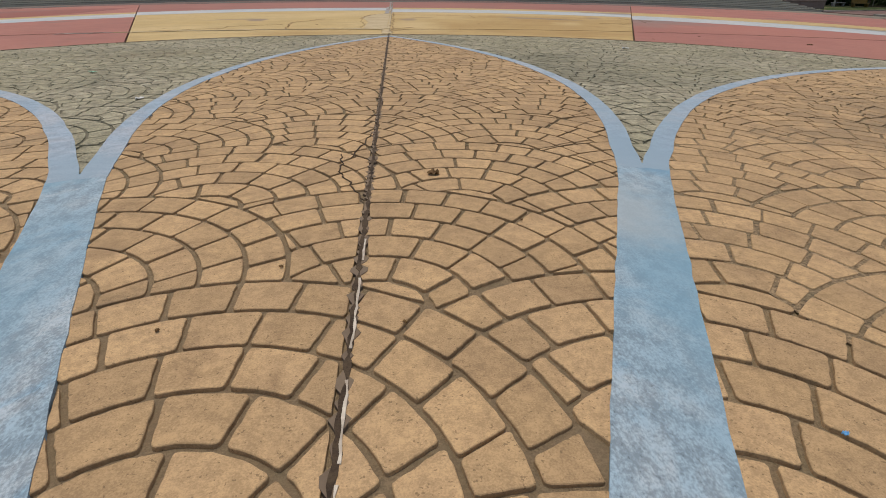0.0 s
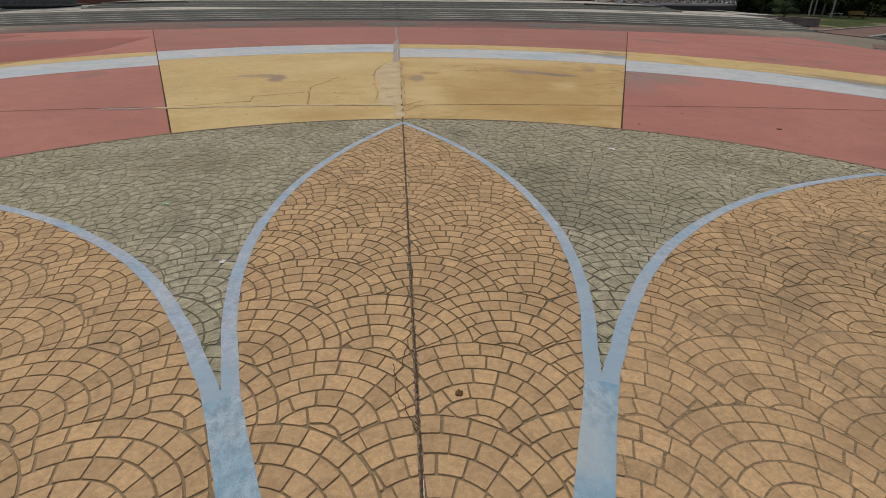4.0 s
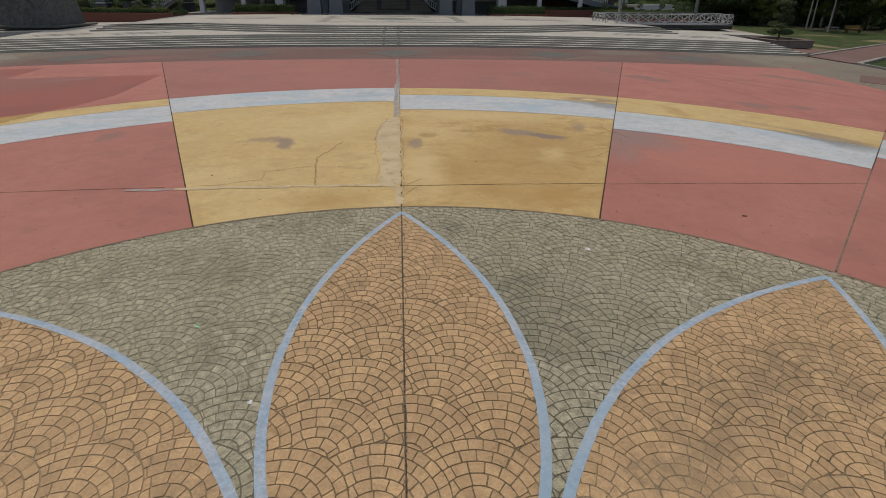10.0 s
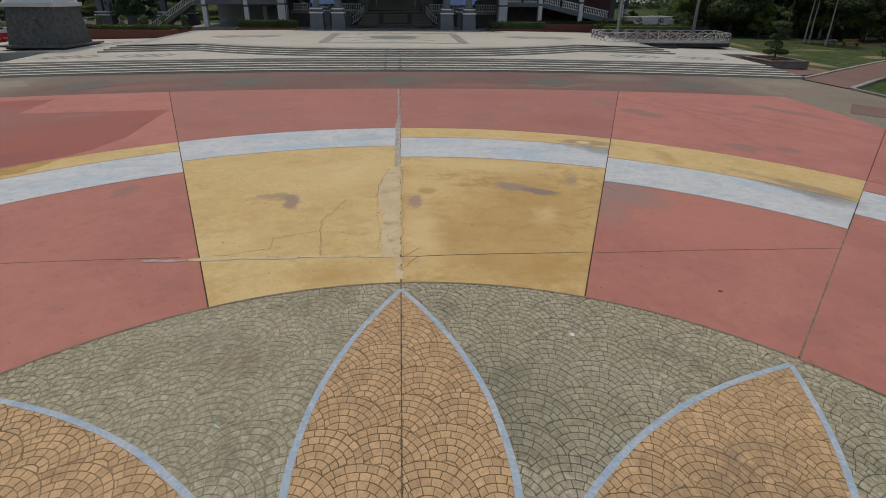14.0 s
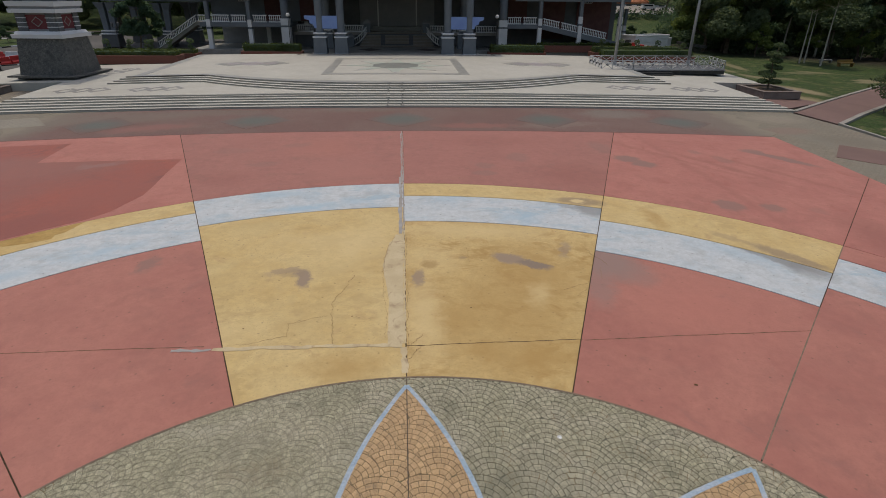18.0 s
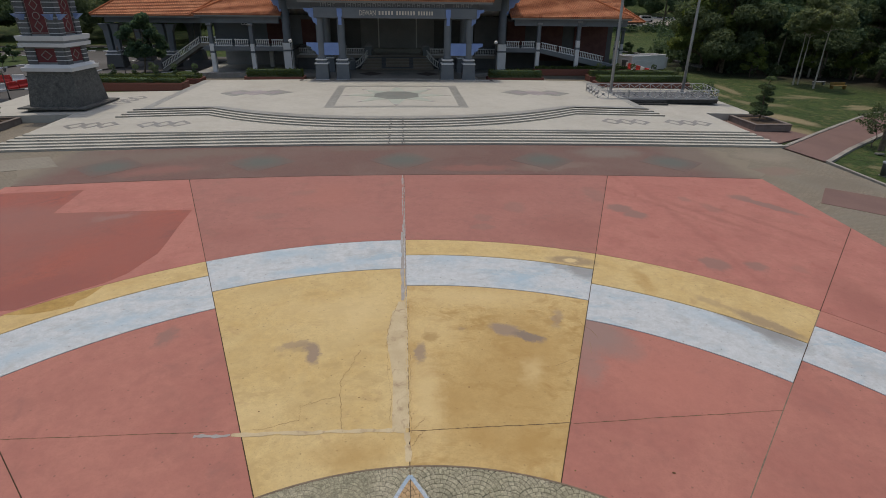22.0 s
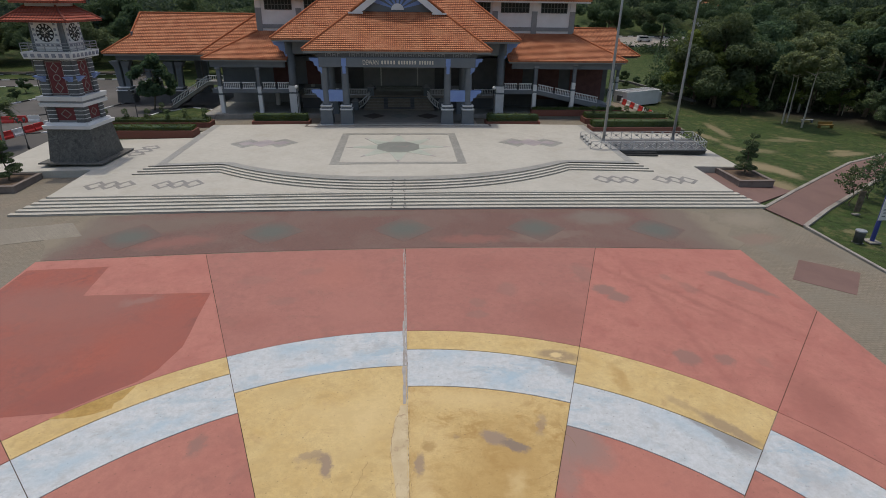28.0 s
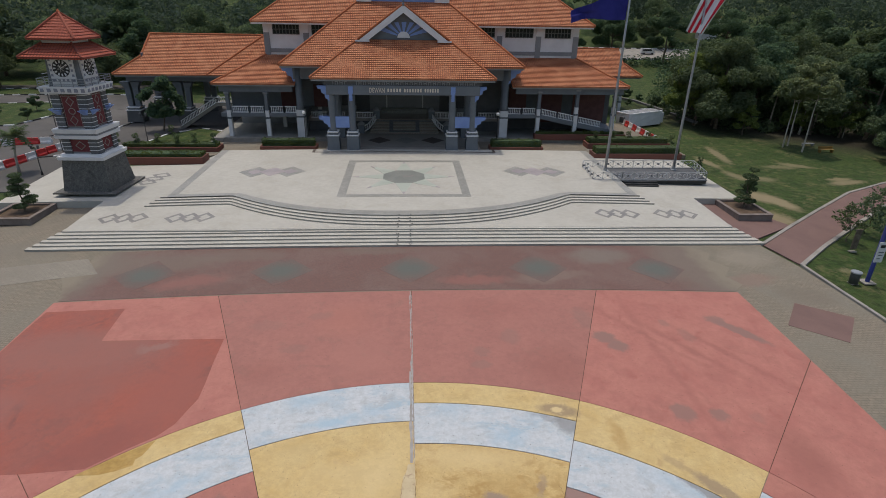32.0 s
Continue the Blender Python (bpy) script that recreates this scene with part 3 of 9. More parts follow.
add_stains(M_YEL, [(-5.6, 18.8, 1.2, 0.6, -0.2, OLV, 0.5), (-5.87, 14.4, 0.9, 1.2, 0.0, OLV, 0.35), (-2.6, 14.9, 1.6, 0.5, 0.1, OLV, 0.4), (-1.5, 9.9, 0.9, 0.5, 0.1, OCH, 0.6), (-3.0, 12.0, 0.8, 0.9, 0.3, OLV, 0.3), (10.32, 19.26, 0.3, 1.2, 0.0, OCH, 0.6)], 1.5, 0.6, 1.2)
add_stains(M_YEL, [(-1.7, 16.8, 1.1, 1.6, 0.0, YLP, 0.5), (-3.6, 17.3, 1.2, 0.7, 0.0, YLP, 0.4), (-5.6, 11.3, 1.4, 0.8, 0.1, YLP, 0.5)], 1.5, 0.6, 1.2)
add_stains(M_YEL, [(-3.24, 14.4, 0.28, 0.64, 0.1, GRD, 0.95), (-3.85, 14.9, 0.7, 0.2, 0.15, GRD, 0.6), (-3.6, 14.7, 0.5, 0.3, 0.3, GRB, 0.35), (7.73, 21.1, 1.15, 0.5, -0.25, GRB, 0.8), (7.72, 21.05, 0.34, 0.22, 0.0, YLP, 0.9), (14.0, 15.8, 1.5, 0.4, -0.85, GRB, 0.8), (12.6, 17.4, 0.7, 0.3, -0.8, GRB, 0.4)], 0.9, 0.22, 2.2)
add_stains(M_BLUEWHITE, [(4.71, 19.29, 0.9, 0.5, -0.02, BLU, 0.55), (-4.16, 20.63, 1.5, 0.35, 0.15, BLU, 0.8), (-5.83, 22.3, 1.0, 0.5, 0.2, BLU, 0.6), (-10.59, 17.04, 1.2, 0.4, 0.5, BLU, 0.6), (-2.0, 21.3, 0.7, 0.3, 0.0, BLU, 0.5), (2.0, 21.4, 0.9, 0.4, 0.0, BLU, 0.4), (11.85, 16.21, 1.2, 0.5, -0.7, BLU, 0.45), (-13.5, 15.2, 1.4, 0.5, 0.6, BLU, 0.5)], 1.6, 0.6, 1.3)
add_stains(M_BLUEWHITE, [(8.0, 20.0, 0.75, 0.8, -0.3, (0.21, 0.21, 0.205), 0.75), (7.2, 20.5, 0.9, 0.25, -0.35, (0.21, 0.21, 0.205), 0.5), (6.6, 20.9, 0.8, 0.3, -0.3, DRK, 0.4), (13.3, 15.7, 1.7, 0.35, -0.85, (0.21, 0.21, 0.205), 0.8), (14.1, 14.8, 0.9, 0.75, -0.85, (0.21, 0.21, 0.205), 0.65), (-1.4, 22.4, 0.5, 0.35, 0.0, DRK, 0.3), (16.0, 13.0, 1.2, 0.6, -0.8, (0.34, 0.33, 0.33), 0.4)], 1.0, 0.3, 1.8)

# damp and dirt on the fan stones
DK, BR = (0.205, 0.15, 0.095), (0.28, 0.185, 0.105)
FAN_DIRT = [(3.0, 2.75, 0.55, 0.4, 0.3, DK, 0.7), (2.25, 2.5, 0.35, 0.2, 0.6, DK, 0.6), (3.7, 3.6, 0.9, 0.35, 0.4, DK, 0.6), (4.8, 4.1, 0.7, 0.4, 0.4, DK, 0.65), (-1.85, 2.55, 0.3, 0.14, 0.2, DK, 0.6),
            (-0.78, 6.0, 0.14, 0.3, 0.0, DK, 0.7), (-0.5, 5.4, 0.5, 0.35, 0.0, BR, 0.6), (0.6, 5.6, 0.4, 0.5, 0.0, BR, 0.4), (-0.57, 0.89, 0.16, 0.06, 0.2, DK, 0.5), (-0.75, 1.1, 0.12, 0.25, 0.0, BR, 0.6),
            (0.3, 3.2, 0.5, 0.5, 0.0, BR, 0.35), (1.15, 3.0, 0.3, 0.5, 0.0, BR, 0.4), (-0.95, 2.3, 0.2, 0.35, 0.0, BR, 0.5), (-3.6, 2.2, 0.6, 0.3, -0.5, BR, 0.5),
            (3.3, 3.15, 0.3, 0.12, 0.5, DK, 0.7), (2.4, 3.5, 0.35, 0.12, 0.8, DK, 0.6), (4.2, 3.25, 0.4, 0.15, 0.2, DK, 0.65), (5.2, 3.5, 0.5, 0.2, 0.3, DK, 0.6), (3.5, 2.1, 0.5, 0.2, 0.3, DK, 0.65), (2.8, 1.75, 0.25, 0.35, 0.0, DK, 0.6), (3.3, 4.1, 0.4, 0.15, 0.6, BR, 0.7), (2.6, 1.2, 0.35, 0.3, 0.0, BR, 0.5)]
for mat in (M_STONE_O, M_STONE_NEAR):
    add_stains(mat, FAN_DIRT, 1.4, 0.6, 3.0, 4.5)
add_stains(M_MORTAR_O, [(-3.6, 1.8, 2.6, 3.2, 0.7, (0.35, 0.26, 0.165), 0.75), (2.5, 1.15, 1.6, 1.75, 0.0, (0.42, 0.305, 0.175), 0.88), (0.0, 0.5, 1.2, 1.7, 0.0, (0.275, 0.205, 0.13), 0.75)], 0.8, 0.4)
add_stains(M_MORTAR_G, [(-3.4, 6.2, 3.4, 3.8, 0.0, (0.27, 0.25, 0.185), 0.8)], 1.2, 0.5)
GD, GP = (0.15, 0.145, 0.105), (0.33, 0.31, 0.24)
add_stains(M_STONE_G, [(2.2, 5.2, 1.4, 1.2, 0.0, (0.2, 0.19, 0.14), 0.5), (1.75, 6.1, 0.7, 0.9, 0.0, GD, 0.5), (1.6, 5.4, 0.4, 0.5, 0.0, GD, 0.4), (-2.9, 6.7, 0.7, 0.3, 0.2, (0.2, 0.165, 0.11), 0.6), (-2.58, 6.62, 0.14, 0.1, 0.0, (0.12, 0.10, 0.07), 0.7), (2.85, 4.3, 0.5, 0.5, 0.0, GP, 0.5),
                       (-0.8, 7.0, 0.7, 0.4, 0.3, GP, 0.6), (-4.2, 7.8, 0.7, 0.3, 0.4, GP, 0.6), (-2.0, 5.9, 0.3, 0.4, 0.0, GP, 0.5), (3.2, 6.4, 0.9, 0.6, 0.2, GP, 0.3), (-3.4, 7.3, 0.8, 0.4, 0.0, GD, 0.4)], 1.4, 0.6, 2.2, 3.0)

# bare sand on the lawn; leaf litter and tree shade painted dark together
SND, LITTER_SHADE = (0.24, 0.195, 0.115), (0.03, 0.025, 0.018)
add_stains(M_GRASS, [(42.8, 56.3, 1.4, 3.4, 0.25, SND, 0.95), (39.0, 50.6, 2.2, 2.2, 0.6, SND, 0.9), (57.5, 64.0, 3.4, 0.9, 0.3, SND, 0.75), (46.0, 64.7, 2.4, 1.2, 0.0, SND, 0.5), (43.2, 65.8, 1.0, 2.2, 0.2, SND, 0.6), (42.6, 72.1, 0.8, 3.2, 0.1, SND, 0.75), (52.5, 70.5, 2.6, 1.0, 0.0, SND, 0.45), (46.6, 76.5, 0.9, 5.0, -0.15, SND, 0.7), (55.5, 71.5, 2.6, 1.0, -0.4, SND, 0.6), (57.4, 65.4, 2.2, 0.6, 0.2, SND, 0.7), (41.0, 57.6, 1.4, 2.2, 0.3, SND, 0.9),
                     (83.0, 92.5, 42.0, 18.0, -0.445, LITTER_SHADE, 0.94), (105, 92, 18, 9, -0.3, LITTER_SHADE, 0.8), (38.2, 38.9, 0.7, 0.6, 0.0, SND, 0.5)], 2.0, 0.3)
# the red paving wears to bare grey-brown towards its ends
BARE = (0.155, 0.125, 0.10)
add_stains(M_PAVE_RED, [(25.0, 38.5, 4.5, 7.0, 0.2, BARE, 0.8), (-26.5, 38.8, 3.4, 6.0, -0.2, BARE, 0.9), (27.0, 38.5, 2.4, 8.0, 0.0, (0.2, 0.17, 0.125), 1.0), (-27.4, 38.5, 2.0, 8.0, 0.0, (0.2, 0.17, 0.125), 1.0), (16.5, 40.5, 3.0, 1.6, 0.1, (0.17, 0.15, 0.125), 0.6), (-14.0, 41.0, 4.0, 1.2, 0.0, BARE, 0.5), (-20.5, 40.0, 5.0, 2.0, 0.0, BARE, 0.6), (5.0, 36.0, 3.0, 0.8, 0.0, (0.25, 0.1, 0.08), 0.6),
                        (-3.0, 41.5, 4.0, 0.7, 0.0, BARE, 0.5), (11, 36.5, 3.4, 1.0, 0.2, (0.19, 0.14, 0.115), 0.6), (-17.0, 36.6, 3.0, 1.0, 0.2, (0.24, 0.1, 0.082), 0.6)], 2.6)
TEAL = (0.098, 0.103, 0.09)
add_stains(M_PAVE_GREEN, [(x, 38.0, 1.85, 1.6, 0.0, TEAL, 1.0) for x in (-20.9, -10.3, -0.1, 10.4, 20.4)], 1.5, 0.55, 1.5)
add_stains(M_PAVE, [(29.5, 40.5, 2.6, 1.6, 0.2, (0.25, 0.215, 0.165), 0.5), (31.0, 34.0, 2.5, 1.6, 0.0, (0.15, 0.125, 0.095), 0.6), (28.0, 36.5, 2.5, 1.0, 0.3, (0.21, 0.125, 0.10), 0.5), (-29.5, 39.5, 3.0, 1.2, 0.2, (0.29, 0.26, 0.2), 0.6), (-33.0, 44.0, 4.0, 2.0, 0.0, (0.16, 0.14, 0.11), 0.5)], 2.4)
add_stains(M_RED_WORN, [(8.7, 24.7, 1.9, 2.2, 0.01, RDK, 0.5), (-4.5, 30.5, 2.0, 2.0, 0.0, (0.36, 0.145, 0.11), 0.5), (-9.0, 25.0, 1.5, 1.0, 0.0, RDK, 0.4), (-3.0, 26.0, 1.6, 2.2, 0.0, (0.355, 0.155, 0.125), 0.5), (5.5, 31.5, 3.0, 1.2, 0.0, RDK, 0.3)], 1.8, 0.5, 0.9)
add_stains(M_RED_WORN, [(4.1, 25.2, 0.63, 0.48, -0.02, GRY, 0.55), (6.39, 28.1, 0.69, 1.0, 0.00, GRY, 0.5), (4.28, 26.5, 0.5, 0.6, 0.00, GRY, 0.5), (11.9, 30.2, 0.75, 1.5, 0.04, GRY, 0.5), (-6.2, 31.0, 0.9, 0.5, 0.2, GRY, 0.4), (-7.4, 27.2, 0.9, 0.5, 0.1, GRY, 0.4), (-9.5, 30.0, 1.2, 0.7, 0.0, GRY, 0.3)], 1.0, 0.25, 1.6)
add_stains(M_RED_FRESH, [(15.63, 25.37, 0.29, 8.54, 0.04, RDK, 0.35), (19.5, 17.71, 1.26, 2.15, 0.04, RDK, 0.6), (17.6, 27.0, 0.3, 4.2, 0.62, RDK, 0.5), (20.0, 26.4, 0.25, 3.6, 0.62, RDK, 0.5), (15.2, 28.6, 0.2, 4.0, 0.62, RDK, 0.4)], 1.2, 0.4, 1.2)
add_stains(M_RED_FRESH, [(12.6, 28.0, 0.8, 0.7, 0.0, GRY, 0.95), (13.2, 27.0, 0.75, 0.7, 0.0, GRY, 0.95), (22.4, 28.9, 2.2, 0.5, -0.86, GRY, 1.0), (21.3, 30.2, 0.8, 0.6, -0.3, GRY, 0.8), (14.62, 20.9, 0.72, 0.8, 0.04, GRY, 0.85), (16.6, 20.7, 0.6, 0.55, 0.04, GRY, 0.8), (18.36, 28.2, 0.5, 0.8, 0.05, GRY, 0.4), (17.4, 29.7, 0.4, 0.45, 0.0, GRY, 0.5), (18.6, 20.5, 0.45, 0.5, 0.0, GRY, 0.3)], 1.0, 0.22, 1.8)

NB = (0.165, 0.315, 0.425)
add_stains(M_BLUE, [(1.0, 0.7, 0.35, 0.9, 0.0, NB, 0.8), (-1.0, 0.6, 0.3, 0.8, 0.0, NB, 0.7), (0.85, 1.4, 0.2, 0.3, 0.0, (0.38, 0.42, 0.44), 0.6), (1.2, 1.95, 0.12, 0.3, 0.3, (0.15, 0.30, 0.43), 0.8), (-1.2, 1.95, 0.12, 0.3, -0.3, NB, 0.7), (1.55, 2.8, 0.15, 0.5, 0.0, NB, 0.6)], 0.35, 0.45)

add_stains(M_RED_DARK, [(-13.6, 23.6, 1.8, 4.2, 0.0, (0.262, 0.068, 0.046), 0.7), (-15.5, 19.8, 2.6, 1.2, 0.5, (0.215, 0.055, 0.04), 0.7), (-20.5, 28.0, 6.0, 2.6, 0.0, (0.235, 0.092, 0.071), 0.65), (-19.0, 24.5, 4.0, 1.8, 0.2, (0.23, 0.078, 0.058), 0.5), (-16.0, 28.0, 1.2, 0.5, 0.3, (0.24, 0.13, 0.11), 0.6),
                        (-23.0, 22.0, 2.0, 3.0, 0.0, (0.26, 0.095, 0.073), 0.5)], 2.2, 0.3)

NK = (0.24, 0.34, 0.43)
add_stains(M_BLUEPALE, [(1.2, 2.0, 0.3, 0.6, 0.0, NK, 0.9), (-1.2, 2.0, 0.25, 0.3, 0.0, NK, 0.8), (1.5, 3.2, 0.3, 0.9, 0.0, NK, 0.6), (-1.47, 4.2, 0.2, 0.5, 0.0, NK, 0.5), (2.1, 3.0, 0.4, 0.4, 0.0, NK, 0.5)], 0.6, 0.5)

# ---- building helpers ----
CX, CY = 0.0, -1.05            # hub of the paving
STEP = 21.75                   # degrees between the radial joints


def W(x, y):
    """Height of the gently crowned ground."""
    r = math.hypot(x - CX, y - CY)
    th = min(abs(math.atan2(x - CX, y - CY)), 1.1)
    return max(min(r, 54.0) * (0.009 - 0.0373 * th * th), -1.2)


def link(name, mesh, material=None, parent=None, label="", smooth=False):
    if material is not None and not mesh.materials:
        mesh.materials.append(material)
    if smooth:
        for f in mesh.polygons:
            f.use_smooth = True
    ob = new(name, mesh)
    if parent is not None:
        ob.parent = parent
    if label:
        tagged(ob, label)
    return ob


def part(name, bm, material, parent=None, label="", smooth=False):
    mesh = bpy.data.meshes.new(name)
    bm.to_mesh(mesh)
    bm.free()
    return link(name, mesh, material, parent, label, smooth)


def root(name, loc, label, category, group="", kind="", rz=0.0):
    ob = new(name)
    ob.empty_display_size = 0.2
    ob.location = loc
    ob.rotation_euler = (0, 0, radians(rz))
    return tagged(ob, label, category, group, kind)


def add_box(bm, x0, x1, y0, y1, z0, z1, bevel=0.0):
    r = bmesh.ops.create_cube(bm, size=1.0, matrix=Matrix.Translation(((x0 + x1) / 2, (y0 + y1) / 2, (z0 + z1) / 2)) @ Matrix.Diagonal((abs(x1 - x0), abs(y1 - y0), abs(z1 - z0), 1)))
    if bevel:
        es = list({e for v in r["verts"] for e in v.link_edges})
        bmesh.ops.bevel(bm, geom=es, offset=bevel, segments=1, affect="EDGES")
    return r["verts"]


def box(x0, x1, y0, y1, z0, z1, bevel=0.0):
    bm = bmesh.new()
    add_box(bm, x0, x1, y0, y1, z0, z1, bevel)
    return bm


def add_cyl(bm, p, q, r0, r1=None, n=10):
    p, q = Vector(p), Vector(q)
    r1 = r0 if r1 is None else r1
    d = q - p
    m = Matrix.Translation((p + q) / 2) @ d.to_track_quat("Z", "Y").to_matrix().to_4x4()
    bmesh.ops.create_cone(bm, cap_ends=True, segments=n, radius1=r0, radius2=r1, depth=d.length, matrix=m)


def cyl(p, q, r0, r1=None, n=10):
    bm = bmesh.new()
    add_cyl(bm, p, q, r0, r1, n)
    return bm


def add_loft(bm, rings, closed=True, caps=True):
    """Quads between successive rings of equal length."""
    vs = [[bm.verts.new(p) for p in ring] for ring in rings]
    n = len(vs[0])
    for a, b in zip(vs, vs[1:]):
        for i in range(n if closed else n - 1):
            j = (i + 1) % n
            bm.faces.new((a[i], a[j], b[j], b[i]))
    if caps and closed:
        bm.faces.new(vs[0][::-1])
        bm.faces.new(vs[-1])
    return vs


def square(h, z, cx=0.0, cy=0.0):
    return [(cx - h, cy - h, z), (cx + h, cy - h, z), (cx + h, cy + h, z), (cx - h, cy + h, z)]


def lathe(profile, n=16, at=(0, 0)):
    bm = bmesh.new()
    rings = [[(at[0] + r * math.cos(2 * math.pi * i / n), at[1] + r * math.sin(2 * math.pi * i / n), z) for i in range(n)] for r, z in profile]
    add_loft(bm, rings)
    return bm


def add_prism(bm, pts, z0, z1):
    """A plan outline (anticlockwise) raised from z0 to z1."""
    add_loft(bm, [[(x, y, z0) for x, y in pts], [(x, y, z1) for x, y in pts]])


def prism(pts, z0, z1):
    bm = bmesh.new()
    add_prism(bm, pts, z0, z1)
    return bm


def sheet(name, pts, lift, thick, material, parent=None, label="", step=1.5):
    """A flat plan outline laid on the crowned ground as a thin slab, cut into a grid so that it follows the crown."""
    bm = bmesh.new()
    vs = [bm.verts.new((x, y, 0)) for x, y in pts]
    f = bm.faces.new(vs)
    if f.normal.z < 0 or sum((a[0] * b[1] - b[0] * a[1]) for a, b in zip(pts, pts[1:] + pts[:1])) < 0:
        bmesh.ops.reverse_faces(bm, faces=[f])
    xs, ys = [p[0] for p in pts], [p[1] for p in pts]
    for lo, hi, axis in ((min(xs), max(xs), 0), (min(ys), max(ys), 1)):
        k = max(int((hi - lo) / step), 0)
        for i in range(1, k + 1):
            c = lo + (hi - lo) * i / (k + 1)
            co, no = ((c, 0, 0), (1, 0, 0)) if axis == 0 else ((0, c, 0), (0, 1, 0))
            bmesh.ops.bisect_plane(bm, geom=list(bm.verts) + list(bm.edges) + list(bm.faces), plane_co=co, plane_no=no)
    if thick:
        r = bmesh.ops.extrude_face_region(bm, geom=list(bm.faces))
        up = {v for v in r["geom"] if isinstance(v, bmesh.types.BMVert)}
    else:
        up = set(bm.verts)
    for v in bm.verts:
        v.co.z = W(v.co.x, v.co.y) + lift - (0 if v in up else thick)
    bmesh.ops.recalc_face_normals(bm, faces=list(bm.faces))
    return part(name, bm, material, parent, label)


def polar(r, deg):
    a = radians(deg)
    return (CX + r * math.sin(a), CY + r * math.cos(a))


def sector(r0, r1, a0, a1, gap=0.012, n=14):
    """Outline of a ring sector, pulled in by half a joint at its radial ends."""
    def arc(r, d0, d1):
        g = math.degrees(gap / max(r, 0.3))
        return [polar(r, d0 + g + (d1 - d0 - 2 * g) * i / n) for i in range(n + 1)]
    inner = arc(r0 + gap * 0.7, a0, a1)
    outer = arc(r1 - gap * 0.7, a0, a1)
    return inner[::-1] + outer


def blob(cx, cy, rx, ry, seed, n=26, wob=0.35, turn=0.0):
    rng = random.Random(seed)
    ph = [rng.uniform(0, 6.28) for _ in range(5)]
    pts = []
    for i in range(n):
        a = 2 * math.pi * i / n
        k = 1 + wob * sum(math.sin((j + 2) * a + ph[j]) / (j + 1.6) for j in range(5)) * 0.7
        x, y = rx * k * math.cos(a), ry * k * math.sin(a)
        c, s = math.cos(turn), math.sin(turn)
        pts.append((cx + x * c - y * s, cy + x * s + y * c))
    return pts


def ribbon(path, width, rng=None, rough=0.4):
    """Outline of a wandering strip along a plan path."""
    left, right = [], []
    for i, p in enumerate(path):
        a, b = path[max(i - 1, 0)], path[min(i + 1, len(path) - 1)]
        dx, dy = b[0] - a[0], b[1] - a[1]
        d = math.hypot(dx, dy) or 1
        w = width / 2 * (1 + (rng.uniform(-rough, rough) if rng else 0))
        left.append((p[0] - dy / d * w, p[1] + dx / d * w))
        right.append((p[0] + dy / d * w, p[1] - dx / d * w))
    return left, right


def strip(name, path, width, lift, thick, material, parent=None, label="", rng=None, rough=0.4):
    left, right = ribbon(path, width, rng, rough)
    bm = bmesh.new()
    rings = []
    for a, b in zip(left, right):
        za, zb = W(*a) + lift, W(*b) + lift
        rings.append([(*a, za - thick), (*b, zb - thick), (*b, zb), (*a, za)])
    add_loft(bm, rings)
    bmesh.ops.recalc_face_normals(bm, faces=list(bm.faces))
    return part(name, bm, material, parent, label)


def wander(a, b, n, amp, seed):
    rng = random.Random(seed)
    out, off = [], 0.0
    for i in range(n + 1):
        t = i / n
        off = off * 0.7 + rng.uniform(-amp, amp)
        dx, dy = b[0] - a[0], b[1] - a[1]
        d = math.hypot(dx, dy)
        out.append((a[0] + dx * t - dy / d * off, a[1] + dy * t + dx / d * off))
    return out


def clip(poly, nx, ny, d):
    """Keep the side of the plan polygon where nx*x + ny*y >= d."""
    out = []
    for a, b in zip(poly, poly[1:] + poly[:1]):
        da, db = nx * a[0] + ny * a[1] - d, nx * b[0] + ny * b[1] - d
        if da >= 0:
            out.append(a)
        if da * db < 0:
            t = da / (da - db)
            out.append((a[0] + (b[0] - a[0]) * t, a[1] + (b[1] - a[1]) * t))
    return out


